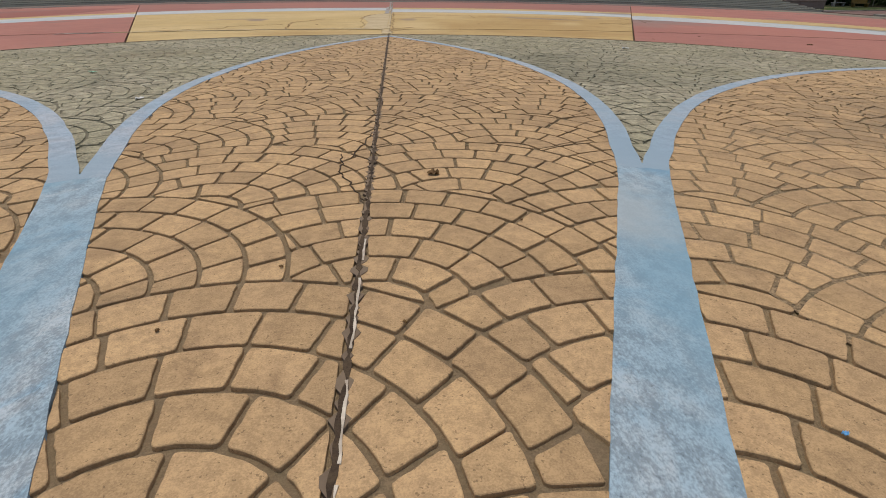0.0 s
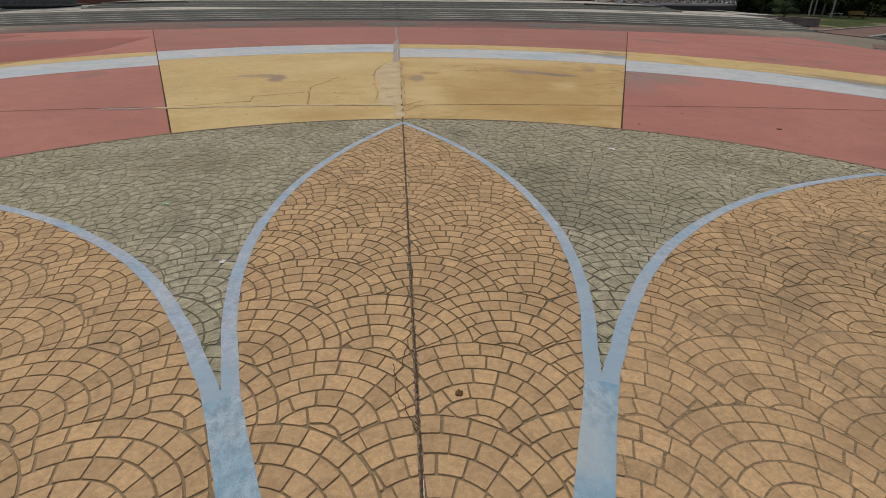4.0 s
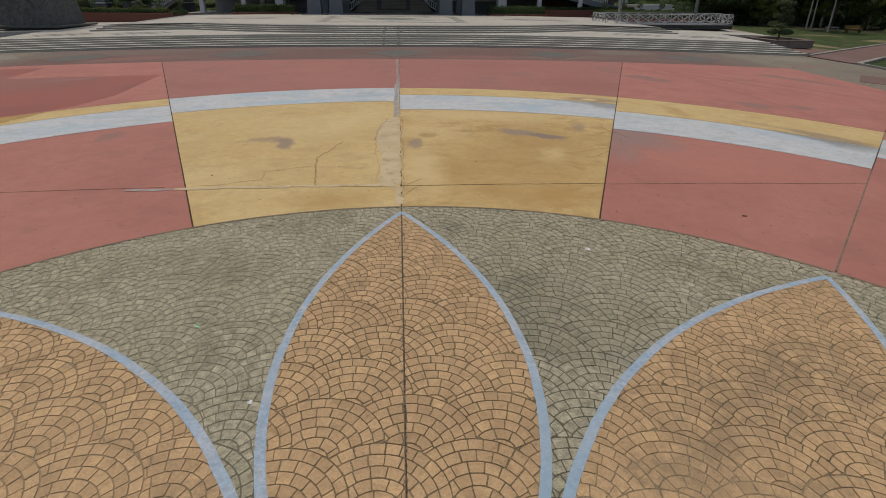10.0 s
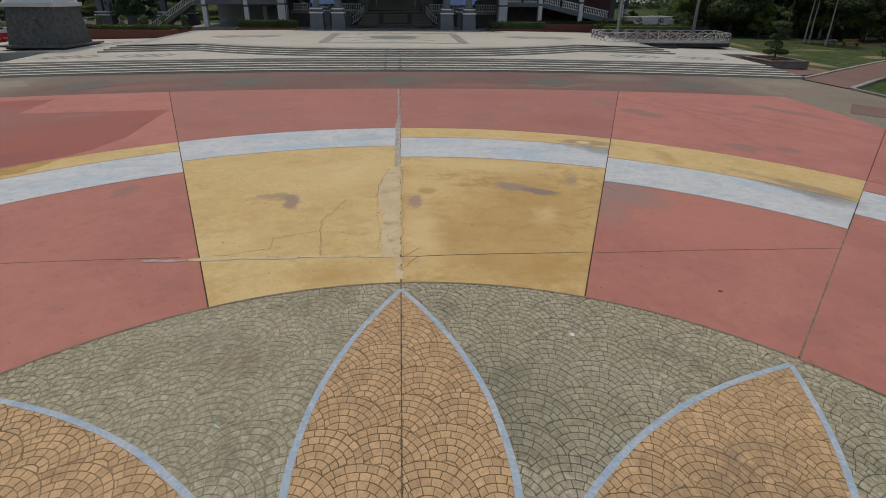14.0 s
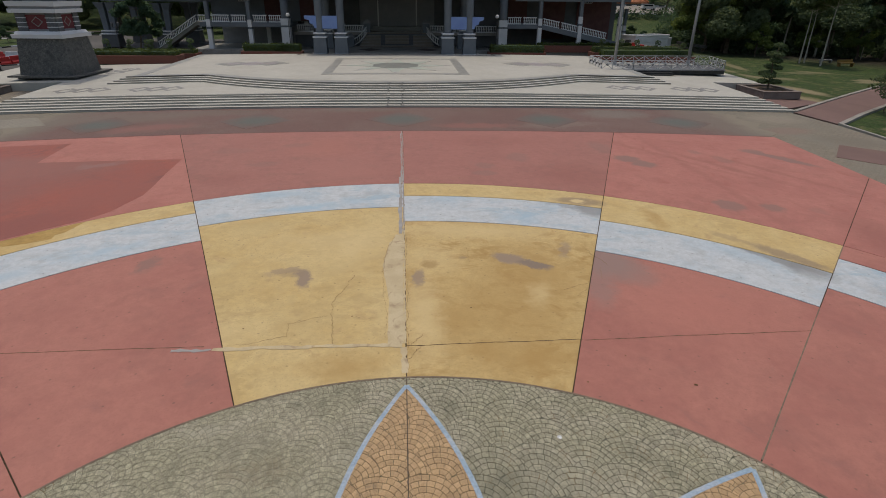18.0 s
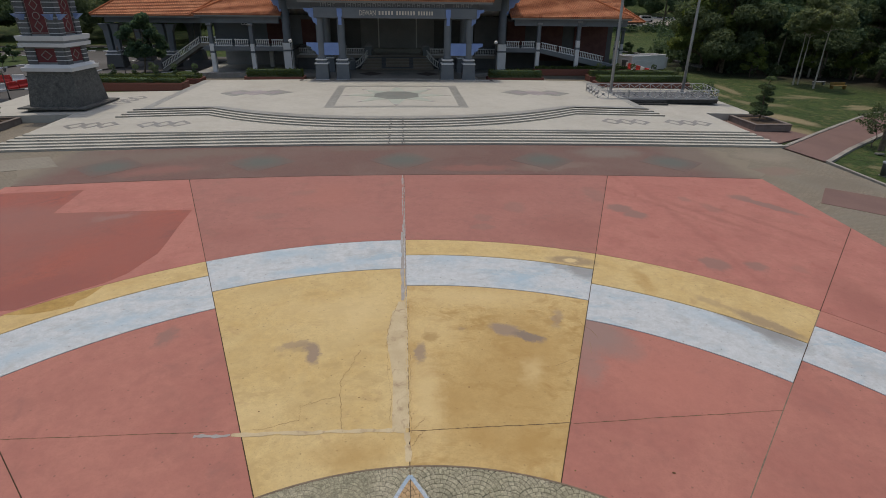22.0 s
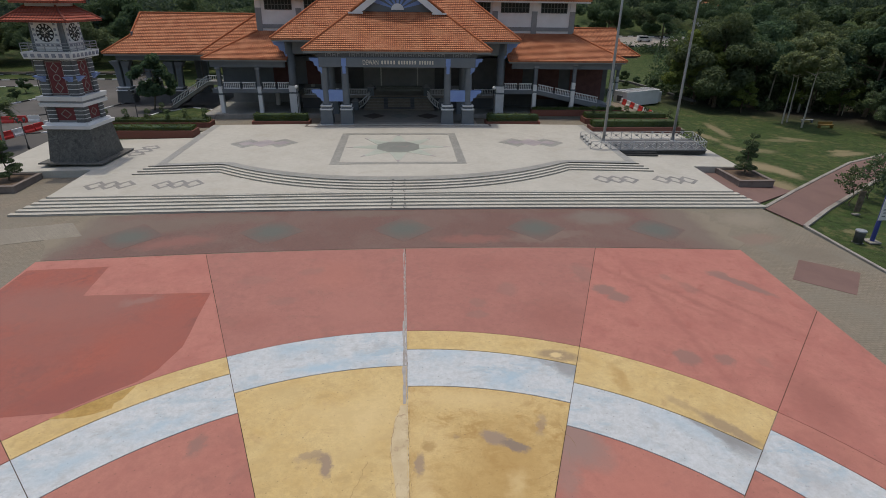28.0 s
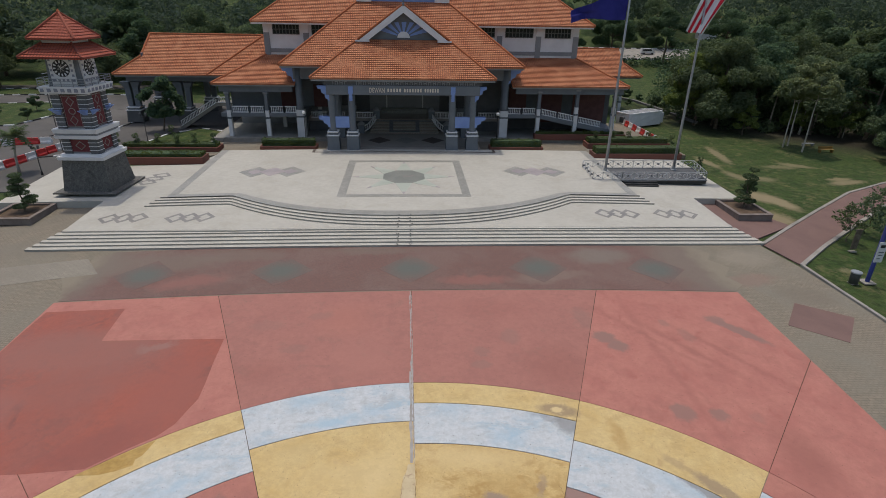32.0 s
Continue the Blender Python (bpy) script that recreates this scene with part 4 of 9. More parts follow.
def roof_faces(faces, name, material, parent, label="", thick=0.18, course=0.36, lip=0.06):
    """Roof slopes as thick slabs, mapped in metres along the eave and up the slope."""
    bm = bmesh.new()
    uv = bm.loops.layers.uv.new("UVMap")
    for pts in faces:
        pts = [Vector(p) for p in pts]
        nrm = Vector((0, 0, 0))
        for i in range(1, len(pts) - 1):
            nrm += (pts[i] - pts[0]).cross(pts[i + 1] - pts[0])
        nrm.normalize()
        if nrm.z < 0:
            nrm = -nrm
        e = Vector((0, 0, 1)).cross(nrm).normalized()
        up = nrm.cross(e)
        flat = [((p - pts[0]).dot(e), (p - pts[0]).dot(up)) for p in pts]
        at = lambda u, v, z: pts[0] + e * u + up * v + nrm * z
        low = [bm.verts.new(p - Vector((0, 0, thick))) for p in pts]
        bot = [bm.verts.new(p) for p in pts]
        fs = [bm.faces.new(low[::-1])]
        for i in range(len(pts)):
            j = (i + 1) % len(pts)
            fs.append(bm.faces.new((bot[j], bot[i], low[i], low[j])))
        v0, v_end = min(q[1] for q in flat), max(q[1] for q in flat)
        while v0 < v_end - 0.02:
            v1 = min(v0 + course, v_end)
            band_ = clip(clip(flat, 0, 1, v0), 0, -1, -v1)
            keep = []
            for q in band_:
                if not keep or math.hypot(q[0] - keep[-1][0], q[1] - keep[-1][1]) > 1e-4:
                    keep.append(q)
            if len(keep) > 2 and math.hypot(keep[0][0] - keep[-1][0], keep[0][1] - keep[-1][1]) < 1e-4:
                keep.pop()
            if len(keep) > 2:
                fs.append(bm.faces.new([bm.verts.new(at(u, v, lip * (1 - (v - v0) / course) + 0.006)) for u, v in keep]))
                edge = sorted(q[0] for q in keep if abs(q[1] - v0) < 1e-4)
                if len(edge) > 1:
                    a_, b_ = edge[0], edge[-1]
                    fs.append(bm.faces.new([bm.verts.new(at(*q)) for q in ((a_, v0, 0.006), (b_, v0, 0.006), (b_, v0, lip + 0.006), (a_, v0, lip + 0.006))]))
            v0 = v1
        for f in fs:
            f.normal_update()
            if f.normal.dot(nrm) < -0.5 and f is not fs[0]:
                f.normal_flip()
            for lp in f.loops:
                d = lp.vert.co - pts[0]
                lp[uv].uv = (d.dot(e), d.dot(up))
    bmesh.ops.remove_doubles(bm, verts=list(bm.verts), dist=0.012)
    return part(name, bm, material, parent, label)

# ---- ground, plaza ----
def terrain(x, y):
    z = W(x, y) - 0.16
    far = max(0.0, min((y - 135) / 260.0, 1.0))
    side = max(0.0, min((abs(x) - 130) / 250.0, 1.0)) * max(0.0, min((y - 20) / 60.0, 1.0))
    k = max(far, side * 0.8)
    return z + 30.0 * k * k * (3 - 2 * k)


bm = bmesh.new()
xs = [-2500, -1400, -800, -500, -380] + [-320 + 16 * i for i in range(16)] + [-72 + 4 * i for i in range(37)] + [84 + 16 * i for i in range(16)] + [380, 500, 800, 1400, 2500]
ys = [-2500, -1200, -500, -200, -90, -50] + [-30 + 4 * i for i in range(43)] + [150 + 16 * i for i in range(18)] + [470, 600, 900, 1500, 2500]
grid = [[bm.verts.new((x, y, terrain(x, y))) for x in xs] for y in ys]
for j in range(len(ys) - 1):
    for i in range(len(xs) - 1):
        bm.faces.new((grid[j][i], grid[j][i + 1], grid[j + 1][i + 1], grid[j + 1][i]))
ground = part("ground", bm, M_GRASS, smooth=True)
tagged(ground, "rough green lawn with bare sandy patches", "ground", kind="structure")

# paved forecourt, cut where the lawn and the red path begin
PAVE = [(-60, -30), (40, -30), (40, 22), (34.6, 30.2), (34.3, 34.6), (33.9, 39.2), (32.9, 43.3), (33.6, 44.2), (33.6, 54.2), (-60, 54.2)]
pavement = sheet("pavement", PAVE, -0.05, 0.1, M_PAVE, step=2.0)
tagged(pavement, "grey-brown block paving of the forecourt", "pavement", kind="structure")
apron = sheet("red_pavement", [(-25.5, 34.45), (25.3, 34.45), (26.6, 35.6), (25.9, 37.0), (27.2, 38.6), (26.0, 40.0), (26.8, 41.4), (25.2, 42.6), (-25.2, 42.6), (-26.6, 41.2), (-25.6, 39.6), (-27.4, 38.2), (-26.4, 36.6)], -0.032, 0.06, M_PAVE_RED, step=2.0)
tagged(apron, "band of faded red block paving before the steps", "pavement", kind="structure")
for i, x in enumerate((-20.9, -10.3, -0.1, 10.4, 20.4)):
    d = sheet("paving_diamond", [(x - 2.5, 38.0), (x, 35.5), (x + 2.5, 38.0), (x, 40.6)], -0.025, 0.012, M_PAVE_GREEN, step=1.0)
    tagged(d, "faded grey-green diamond laid in the red paving", "paving", group="diamonds in the red paving", kind="structure")
rr = sheet("red_paving_panel", [(29.18, 32.9), (32.6, 31.0), (29.75, 27.8), (26.6, 29.8)], -0.03, 0.05, M_PATH, step=1.5)
tagged(rr, "dull red rectangle laid in the grey paving", "paving", kind="structure")
lp = sheet("red_paving_panel", [(-33.5, 40.5), (-27.0, 41.5), (-24.8, 38.6), (-31.5, 37.4)], -0.03, 0.05, M_PAVE_PALE, step=1.5)
tagged(lp, "pale worn rectangle laid in the grey paving", "paving", kind="structure")

# base under the fan paving and slabs
plaza = root("plaza_paving", (0, 0, 0), "round plaza of painted slabs and fan-laid stones", "plaza", kind="structure")
base_o = sheet("mortar_bed", [polar(10.29, a) for a in range(-180, 180, 4)], -0.0085, 0.04, M_MORTAR_O, plaza, step=0.4)
under = sheet("slab_bed", [(-25.6, 34.3), (25.4, 34.3), (25.4, -26.6), (-25.6, -26.6)], -0.028, 0.05, M_JOINT, plaza, step=2.0)

R_IN, R_OUT = 10.30, 24.65
XL, XR, YT, YB = -25.7, 25.4, 34.25, -26.5


def out_to_edge(deg):
    """Point on the outer straight border of the red field in that direction."""
    a = radians(deg)
    s, c = math.sin(a), math.cos(a)
    ts = []
    if c > 1e-6:
        ts.append((YT - CY) / c)
    if c < -1e-6:
        ts.append((YB - CY) / c)
    if s > 1e-6:
        ts.append((XR - CX) / s)
    if s < -1e-6:
        ts.append((XL - CX) / s)
    t = min(ts)
    return (CX + s * t, CY + c * t)


def outer_panel(a0, a1):
    n = 10
    inner = [polar(R_OUT + 0.008, a0 + 0.03 + (a1 - a0 - 0.06) * i / n) for i in range(n + 1)]
    outer = [out_to_edge(a0 + 0.03), out_to_edge(a1 - 0.03)]
    for corner in ((XR, YT), (XL, YT), (XR, YB), (XL, YB)):
        ca = math.degrees(math.atan2(corner[0] - CX, corner[1] - CY))
        if a0 < ca < a1:
            outer.insert(1, corner)
    return inner[::-1] + outer


# (from, to, inner radius, outer radius, paint)
PANELS = []
S = STEP
for k in range(-8, 8):
    a0, a1 = k * S, (k + 1) * S
    if k in (-8, 7):
        a0, a1 = (-180.0, a1) if k < 0 else (a0, 180.0)
    if k == 0:
        bands = [(R_IN, 19.97, M_OCHRE), (19.97, 22.92, M_BLUEWHITE), (22.92, R_OUT, M_YEL)]
    elif k == -1:
        bands = [(R_IN, 21.55, M_YEL), (21.55, R_OUT, M_BLUEWHITE)]
    elif k == 1:
        bands = [(R_IN, 18.45, M_RED), (18.45, 21.5, M_BLUEWHITE), (21.5, R_OUT, M_YEL)]
    elif k == -2:
        bands = [(R_IN, 20.1, M_RED), (20.1, 23.12, M_BLUEWHITE), (23.12, R_OUT, M_YEL)]
    else:
        bands = [(R_IN, 20.1, M_RED), (20.1, 23.12, M_BLUEWHITE), (23.12, R_OUT, M_RED)]
    for r0, r1, m in bands:
        sheet("painted_slab", sector(r0 + 0.012, r1 - 0.012, a0, a1, 0.015), 0.004, 0.03, m, plaza, step=1.6)
    sheet("painted_slab", outer_panel(a0, a1), 0.004, 0.03, M_RED_WORN if k in (-1, 0) else M_RED_FRESH, plaza, step=2.0)

# repainted dark field and worn patches, each a thin coat with its own outline
DARKF = [(-25.6, 29.9), (-25.5, 32.95), (-20.1, 32.9), (-19.8, 29.0), (-12.0, 28.6), (-11.9, 26.1), (-11.75, 24.2), (-11.7, 22.9), (-12.0, 21.9), (-12.25, 21.0), (-12.85, 20.2), (-14.0, 19.42), (-15.4, 18.35), (-18.2, 18.3), (-25.6, 18.6)]
sheet("dark_red_coat", DARKF, 0.0075, 0.002, M_RED_DARK, plaza, "darker damp red coat with a ragged outline", step=2.0)
sheet("dark_ochre_coat", [(-12.75, 19.95), (-13.0, 19.0), (-13.25, 18.75), (-13.2, 18.4), (-13.9, 18.1), (-14.6, 17.95), (-15.7, 18.0), (-14.6, 18.75), (-13.9, 19.25)], 0.0105, 0.002, M_OCHRE_DARK, plaza, step=1.0)
# repair mortar along the middle joint, the cross crack and finer cracks
rng = random.Random(5)
rag = lambda k, y: 0.03 * noise.noise((y * 3.1, k, 0.0)) + 0.015 * noise.noise((y * 11.0, k, 2.0))
ys_ = [10.62 + 0.25 * i for i in range(29)]
left_ = lambda y: -0.48 - 0.26 * max(0.0, 1 - abs(y - 15.1) / 2.3) if y < 17.0 else -0.44 + 0.2 * (y - 17.0)
sheet("repair_strip", [(left_(y) + rag(1.0, y), y) for y in ys_] + [(-0.05 + 0.4 * rag(5.0, y), y) for y in ys_[::-1]], 0.0092, 0.003, M_PATCH, plaza, "pale mortar repair along the joint", step=0.8)
strip("repair_strip", wander((-0.02, 9.4), (-0.06, 10.45), 10, 0.012, 2), 0.13, 0.009, 0.003, M_PATCH, plaza, "", rng, 0.5)
strip("repair_strip", wander((-0.14, 17.7), (-0.13, 24.6), 24, 0.015, 15), 0.15, 0.009, 0.003, M_PATCH_GREY, plaza, "", rng, 0.3)
strip("repair_strip", wander((-0.1, 24.55), (-0.1, 34.2), 40, 0.02, 3), 0.06, 0.009, 0.003, M_PATCH_GREY, plaza, "", rng, 0.7)
strip("joint_filler", wander((-0.022, 10.62), (-0.01, 18.0), 60, 0.008, 21), 0.05, 0.0084, 0.004, M_PATCH, plaza, "pale filler in the slab joint", rng, 0.6)
strip("joint_filler", wander((-0.01, 18.0), (-0.015, 33.6), 90, 0.008, 22), 0.045, 0.0084, 0.004, M_PATCH_GREY, plaza, "grey filler in the slab joint", rng, 0.6)
strip("repair_strip", wander((-4.95, 10.72), (-0.1, 10.53), 30, 0.02, 4), 0.13, 0.0125, 0.003, M_PATCH, plaza, "", rng, 0.45)
strip("repair_strip", wander((-6.0, 10.74), (-4.98, 10.72), 10, 0.02, 44), 0.1, 0.0125, 0.003, M_PATCH_GREY, plaza, "", rng, 0.6)
strip("crack", wander((0.0, 10.5), (4.7, 10.62), 44, 0.015, 6), 0.022, 0.0085, 0.003, M_CRACK_DARK, plaza, "", rng, 0.7)
strip("crack", wander((4.75, 10.6), (11.5, 11.05), 50, 0.01, 7), 0.018, 0.0085, 0.003, M_CRACK_DARK, plaza, "", rng, 0.7)
strip("crack", wander((-12.0, 11.2), (-5.2, 10.85), 44, 0.01, 8), 0.018, 0.0085, 0.003, M_CRACK_DARK, plaza, "", rng, 0.7)
for i, (a, b, n_, w) in enumerate([((-1.84, 10.6), (-2.17, 12.68), 30, 0.024), ((-2.17, 12.68), (-1.62, 14.44), 26, 0.022), ((-0.74, 14.6), (-0.6, 16.2), 24, 0.034), ((-0.5, 10.9), (-0.72, 14.6), 40, 0.014), ((-2.2, 12.1), (-3.24, 11.75), 20, 0.012), ((-3.24, 11.75), (-3.14, 11.13), 12, 0.012), ((-3.14, 11.13), (-4.4, 10.85), 20, 0.012), ((0.38, 10.5), (0.08, 9.94), 12, 0.022), ((4.9, 13.3), (5.9, 13.8), 16, 0.016),
                                   ((0.1, 10.5), (0.45, 11.0), 12, 0.02), ((6.9, 14.9), (6.5, 16.2), 16, 0.022), ((6.3, 13.9), (6.6, 14.9), 14, 0.014),
                                   ((5.2, 12.9), (5.9, 13.5), 12, 0.014), ((2.2, 15.2), (2.25, 16.4), 12, 0.01), ((-0.6, 16.2), (-0.4, 17.4), 18, 0.014),
                                   ((0.0, 17.6), (-0.1, 24.6), 60, 0.016), ((0.02, 24.6), (-0.05, 34.2), 70, 0.014), ((0.06, 9.5), (0.04, 17.6), 70, 0.016)]):
    strip("crack", wander(a, b, n_, 0.035, 20 + i), w * 0.48, 0.0135, 0.003, M_CRACK, plaza, "", rng, 0.7)

for deg, r0, r1 in ((2 * STEP, R_IN + 0.1, 18.4), (2 * STEP, 21.5, 24.6), (3 * STEP, R_IN + 0.1, 20.0)):
    strip("joint_filler", [polar(r0 + (r1 - r0) * i / 20, deg) for i in range(21)], 0.034, 0.0045, 0.02, M_JOINTFILL, plaza, "", rng, 0.3)

# ---- fan paving ----
HW_V = [3.03, 3.2, 3.4, 3.65, 4.0, 4.4, 4.9, 5.3, 5.8, 6.5, 7.2, 7.9, 8.5, 9.2, 9.7, 10.0]
HW_U = [1.148, 1.183, 1.238, 1.302, 1.37, 1.435, 1.477, 1.485, 1.455, 1.37, 1.215, 1.0, 0.77, 0.44, 0.175, 0.0]
HALF = math.tan(radians(STEP))


def half_width(v):
    """Half width of a petal at distance v along its axis."""
    if v <= HW_V[0]:
        return max(v, 0.0) * HALF - 0.061 * min(v / HW_V[0], 1.0)
    if v >= HW_V[-1]:
        return 0.0
    for i in range(len(HW_V) - 1):
        if v <= HW_V[i + 1]:
            t = (v - HW_V[i]) / (HW_V[i + 1] - HW_V[i])
            def slope(j):
                j0, j1 = max(j - 1, 0), min(j + 1, len(HW_V) - 1)
                return (HW_U[j1] - HW_U[j0]) / (HW_V[j1] - HW_V[j0])
            h = HW_V[i + 1] - HW_V[i]
            m0, m1 = slope(i) * h, slope(i + 1) * h
            return ((2 * t**3 - 3 * t**2 + 1) * HW_U[i] + (t**3 - 2 * t**2 + t) * m0 + (-2 * t**3 + 3 * t**2) * HW_U[i + 1] + (t**3 - t**2) * m1)
    return 0.0


def half_at(k, u, v):
    """Half width on one side of a petal: the first petal has a slightly slimmer neck than its neighbours."""
    near = min(max(1.0 - (v - 3.03) / 1.0, 0.0), 1.0) * min(max(v, 0.0) / 3.03, 1.0)
    d = -0.023 if k == 0 else (0.026 if k * u > 0 and abs(k) == 1 else 0.0)
    return half_width(v) + d * near


def petal_angle(k):
    return math.pi if abs(k) == 4 else radians(k * 2 * STEP * (0.989 if abs(k) == 1 else 1.0))


def petal_local(x, y):
    dx, dy = x - CX, y - CY
    k = max(-4, min(4, round(math.degrees(math.atan2(dx, dy)) / (2 * STEP))))
    if abs(math.degrees(math.atan2(dx, dy))) > 155.25:
        k = 4
    a = petal_angle(k)
    return k, dx * math.cos(a) - dy * math.sin(a), dx * math.sin(a) + dy * math.cos(a)


def petal_world(k, u, v):
    a = petal_angle(k)
    return (CX + u * math.cos(a) + v * math.sin(a), CY - u * math.sin(a) + v * math.cos(a))


def region(x, y):
    """Which field a place lies in: a petal by its number and side, the grey ground, or nothing."""
    r = math.hypot(x - CX, y - CY)
    if r > R_IN - 0.03 or r < 0.5:
        return None
    k, u, v = petal_local(x, y)
    if abs(u) < half_at(k, u, v):
        if k == 0:
            return (0, u > 0)
        return (k, x > 0 if k == 4 else True)
    return ("g", x > 0)


# stamped fans: each lies over its neighbour in the row and over the row behind
# name: corner, fan spacing along and across, row shift, row pitch, radius
FANS = {
    "mid": ((-0.20, 2.98), 0.89, 0.0, -0.29, -0.675, 0.67),
    "left": ((-2.31, 2.50), 0.91, 0.0, -0.25, -0.73, 0.71),
    "grey": ((-2.37, 4.55), 0.93, 0.0, -0.27, -0.71, 0.70),
    "right": ((2.84, 1.64), 0.935, 0.055, -0.32, -0.69, 0.68),
}


def area_of(p):
    return sum(a[0] * b[1] - b[0] * a[1] for a, b in zip(p, p[1:] + p[:1])) / 2


def middle(p):
    return sum(q[0] for q in p) / len(p), sum(q[1] for q in p) / len(p)


def soften(p, r):
    """Cut every sharp corner of the outline with a small arc of two points."""
    q = []
    for a in p:
        if not q or math.hypot(a[0] - q[-1][0], a[1] - q[-1][1]) > 0.004:
            q.append(a)
    if len(q) > 2 and math.hypot(q[0][0] - q[-1][0], q[0][1] - q[-1][1]) < 0.004:
        q.pop()
    out, n = [], len(q)
    if n < 3:
        return []
    for i in range(n):
        a, b, c = q[i - 1], q[i], q[(i + 1) % n]
        u, v = (a[0] - b[0], a[1] - b[1]), (c[0] - b[0], c[1] - b[1])
        lu, lv = math.hypot(*u), math.hypot(*v)
        if (u[0] * v[0] + u[1] * v[1]) / (lu * lv) > -0.8:
            s, t = min(r, lu * 0.4) / lu, min(r, lv * 0.4) / lv
            out += [(b[0] + u[0] * s, b[1] + u[1] * s), (b[0] + (u[0] * s + v[0] * t) * 0.3, b[1] + (u[1] * s + v[1] * t) * 0.3), (b[0] + v[0] * t, b[1] + v[1] * t)]
        else:
            out.append(b)
    return out


def fan_of(reg):
    """The stamp used in a field."""
    if reg[0] == "g":
        return "right" if reg[1] else "grey"
    return "mid" if reg[0] == 0 else ("left" if reg[0] < 0 or reg[0] == 4 and not reg[1] else "right")


def fan_stones(fan, rng):
    """Plan outlines of the stones of one stamp, each clipped by the fans that lie over its own."""
    corner, fx, fy, sx, sy, rad = FANS[fan]
    for j in range(-20, 24):
        for i in range(-34, 34):
            cx, cy = corner[0] - rad + fx * i + sx * j, corner[1] + fy * i + sy * j
            wx = cx
            if math.hypot(wx - CX, cy - CY) > R_IN + 0.9:
                continue
            if fan == "mid" and (abs(wx) > 2.6 or cy < CY - 1.0) or fan in ("left", "grey") and wx > 1.6 or fan == "right" and wx < -0.9:
                continue
            over = [(cx - fx, cy - fy)] + [(cx + sx + fx * k, cy + sy + fy * k) for k in (-2, -1, 0, 1, 2)]
            for q in range(6):
                r1, y1 = rad - 0.105 * q, cy - 0.033 * q
                r0, y0 = max(rad - 0.105 * (q + 1), 0.0), cy - 0.033 * (q + 1)
                if q == 5:
                    r0 = 0.0
                rm = (r0 + r1) / 2
                n = max(3, round(2 * math.pi * rm / 0.152)) if q < 5 else 1
                off = rng.uniform(0, 6.28)
                for s_ in range(n):
                    g = (0.0056 if fan == "right" else 0.006) + rng.uniform(-0.0013, 0.0013)
                    jt = [rng.uniform(-0.006, 0.006) for _ in range(4)]
                    pts = []
                    if q == 5:
                        pts = [(cx + (r1 - g) * math.cos(2 * math.pi * k / 10), y1 + (r1 - g) * math.sin(2 * math.pi * k / 10)) for k in range(10)]
                    else:
                        a0, a1 = off + 2 * math.pi * s_ / n, off + 2 * math.pi * (s_ + 1) / n
                        g0, g1 = g / max(r0, 0.08), g / r1
                        for k in range(4):
                            a = a0 + g0 + (a1 - a0 - 2 * g0) * k / 3 + jt[0]
                            pts.append((cx + (r0 + g) * math.cos(a), y0 + (r0 + g) * math.sin(a)))
                        for k in range(4):
                            a = a1 - g1 - (a1 - a0 - 2 * g1) * k / 3 + jt[0]
                            pts.append((cx + (r1 - g) * math.cos(a), y1 + (r1 - g) * math.sin(a)))
                    for dx, dy in over:
                        if len(pts) < 3:
                            break
                        if min(math.hypot(p[0] - dx, p[1] - dy) for p in pts) >= rad + g:
                            continue
                        mx, my = middle(pts)
                        e = math.hypot(mx - dx, my - dy) or 1.0
                        ux, uy = (mx - dx) / e, (my - dy) / e
                        pts = clip(pts, ux, uy, ux * dx + uy * dy + rad + g)
                    if len(pts) > 2 and abs(area_of(pts)) > 0.0012:
                        yield pts


def make_stones():
    rng = random.Random(11)
    orange, grey = [], []
    for fan in FANS:
        for pts in fan_stones(fan, rng):
            dense = []
            for a, b in zip(pts, pts[1:] + pts[:1]):
                dense += [a, ((a[0] + b[0]) / 2, (a[1] + b[1]) / 2)]
            ends = sorted({str(region(*p)): region(*p) for p in dense + [middle(pts)]}.items())
            for _, reg in ends:
                if reg is None or fan_of(reg) != fan:
                    continue
                mine = pts
                if reg[0] == 0:
                    mine = clip(pts, 1 if reg[1] else -1, 0, 0.008 + rng.uniform(0, 0.003))
                    if len(mine) < 3:
                        continue
                if len(ends) > 1:
                    dense = []
                    for a, b in zip(mine, mine[1:] + mine[:1]):
                        dense += [a, ((a[0] + b[0]) / 2, (a[1] + b[1]) / 2)]
                    inn = [p for p in dense if region(*p) == reg]
                    if not inn:
                        continue
                    mx, my = middle(inn)
                    out = []
                    for x, y in dense:
                        if region(x, y) != reg:
                            lo, hi = 0.0, 1.0
                            for _ in range(6):
                                t = (lo + hi) / 2
                                if region(mx + (x - mx) * t, my + (y - my) * t) == reg:
                                    lo = t
                                else:
                                    hi = t
                            x, y = mx + (x - mx) * lo, my + (y - my) * lo
                        out.append((x, y))
                    mine = out
                out = soften(mine, 0.009)
                if len(out) < 3:
                    continue
                ar = area_of(out)
                if abs(ar) < 0.0009:
                    continue
                if ar < 0:
                    out.reverse()
                mx, my = middle(out)
                dz = rng.uniform(-0.0012, 0.0012)
                d2 = (mx - 0.1) ** 2 + (my + 0.3) ** 2
                (grey if reg[0] == "g" else orange).append((d2, out, mx, my, dz))
    return orange, grey


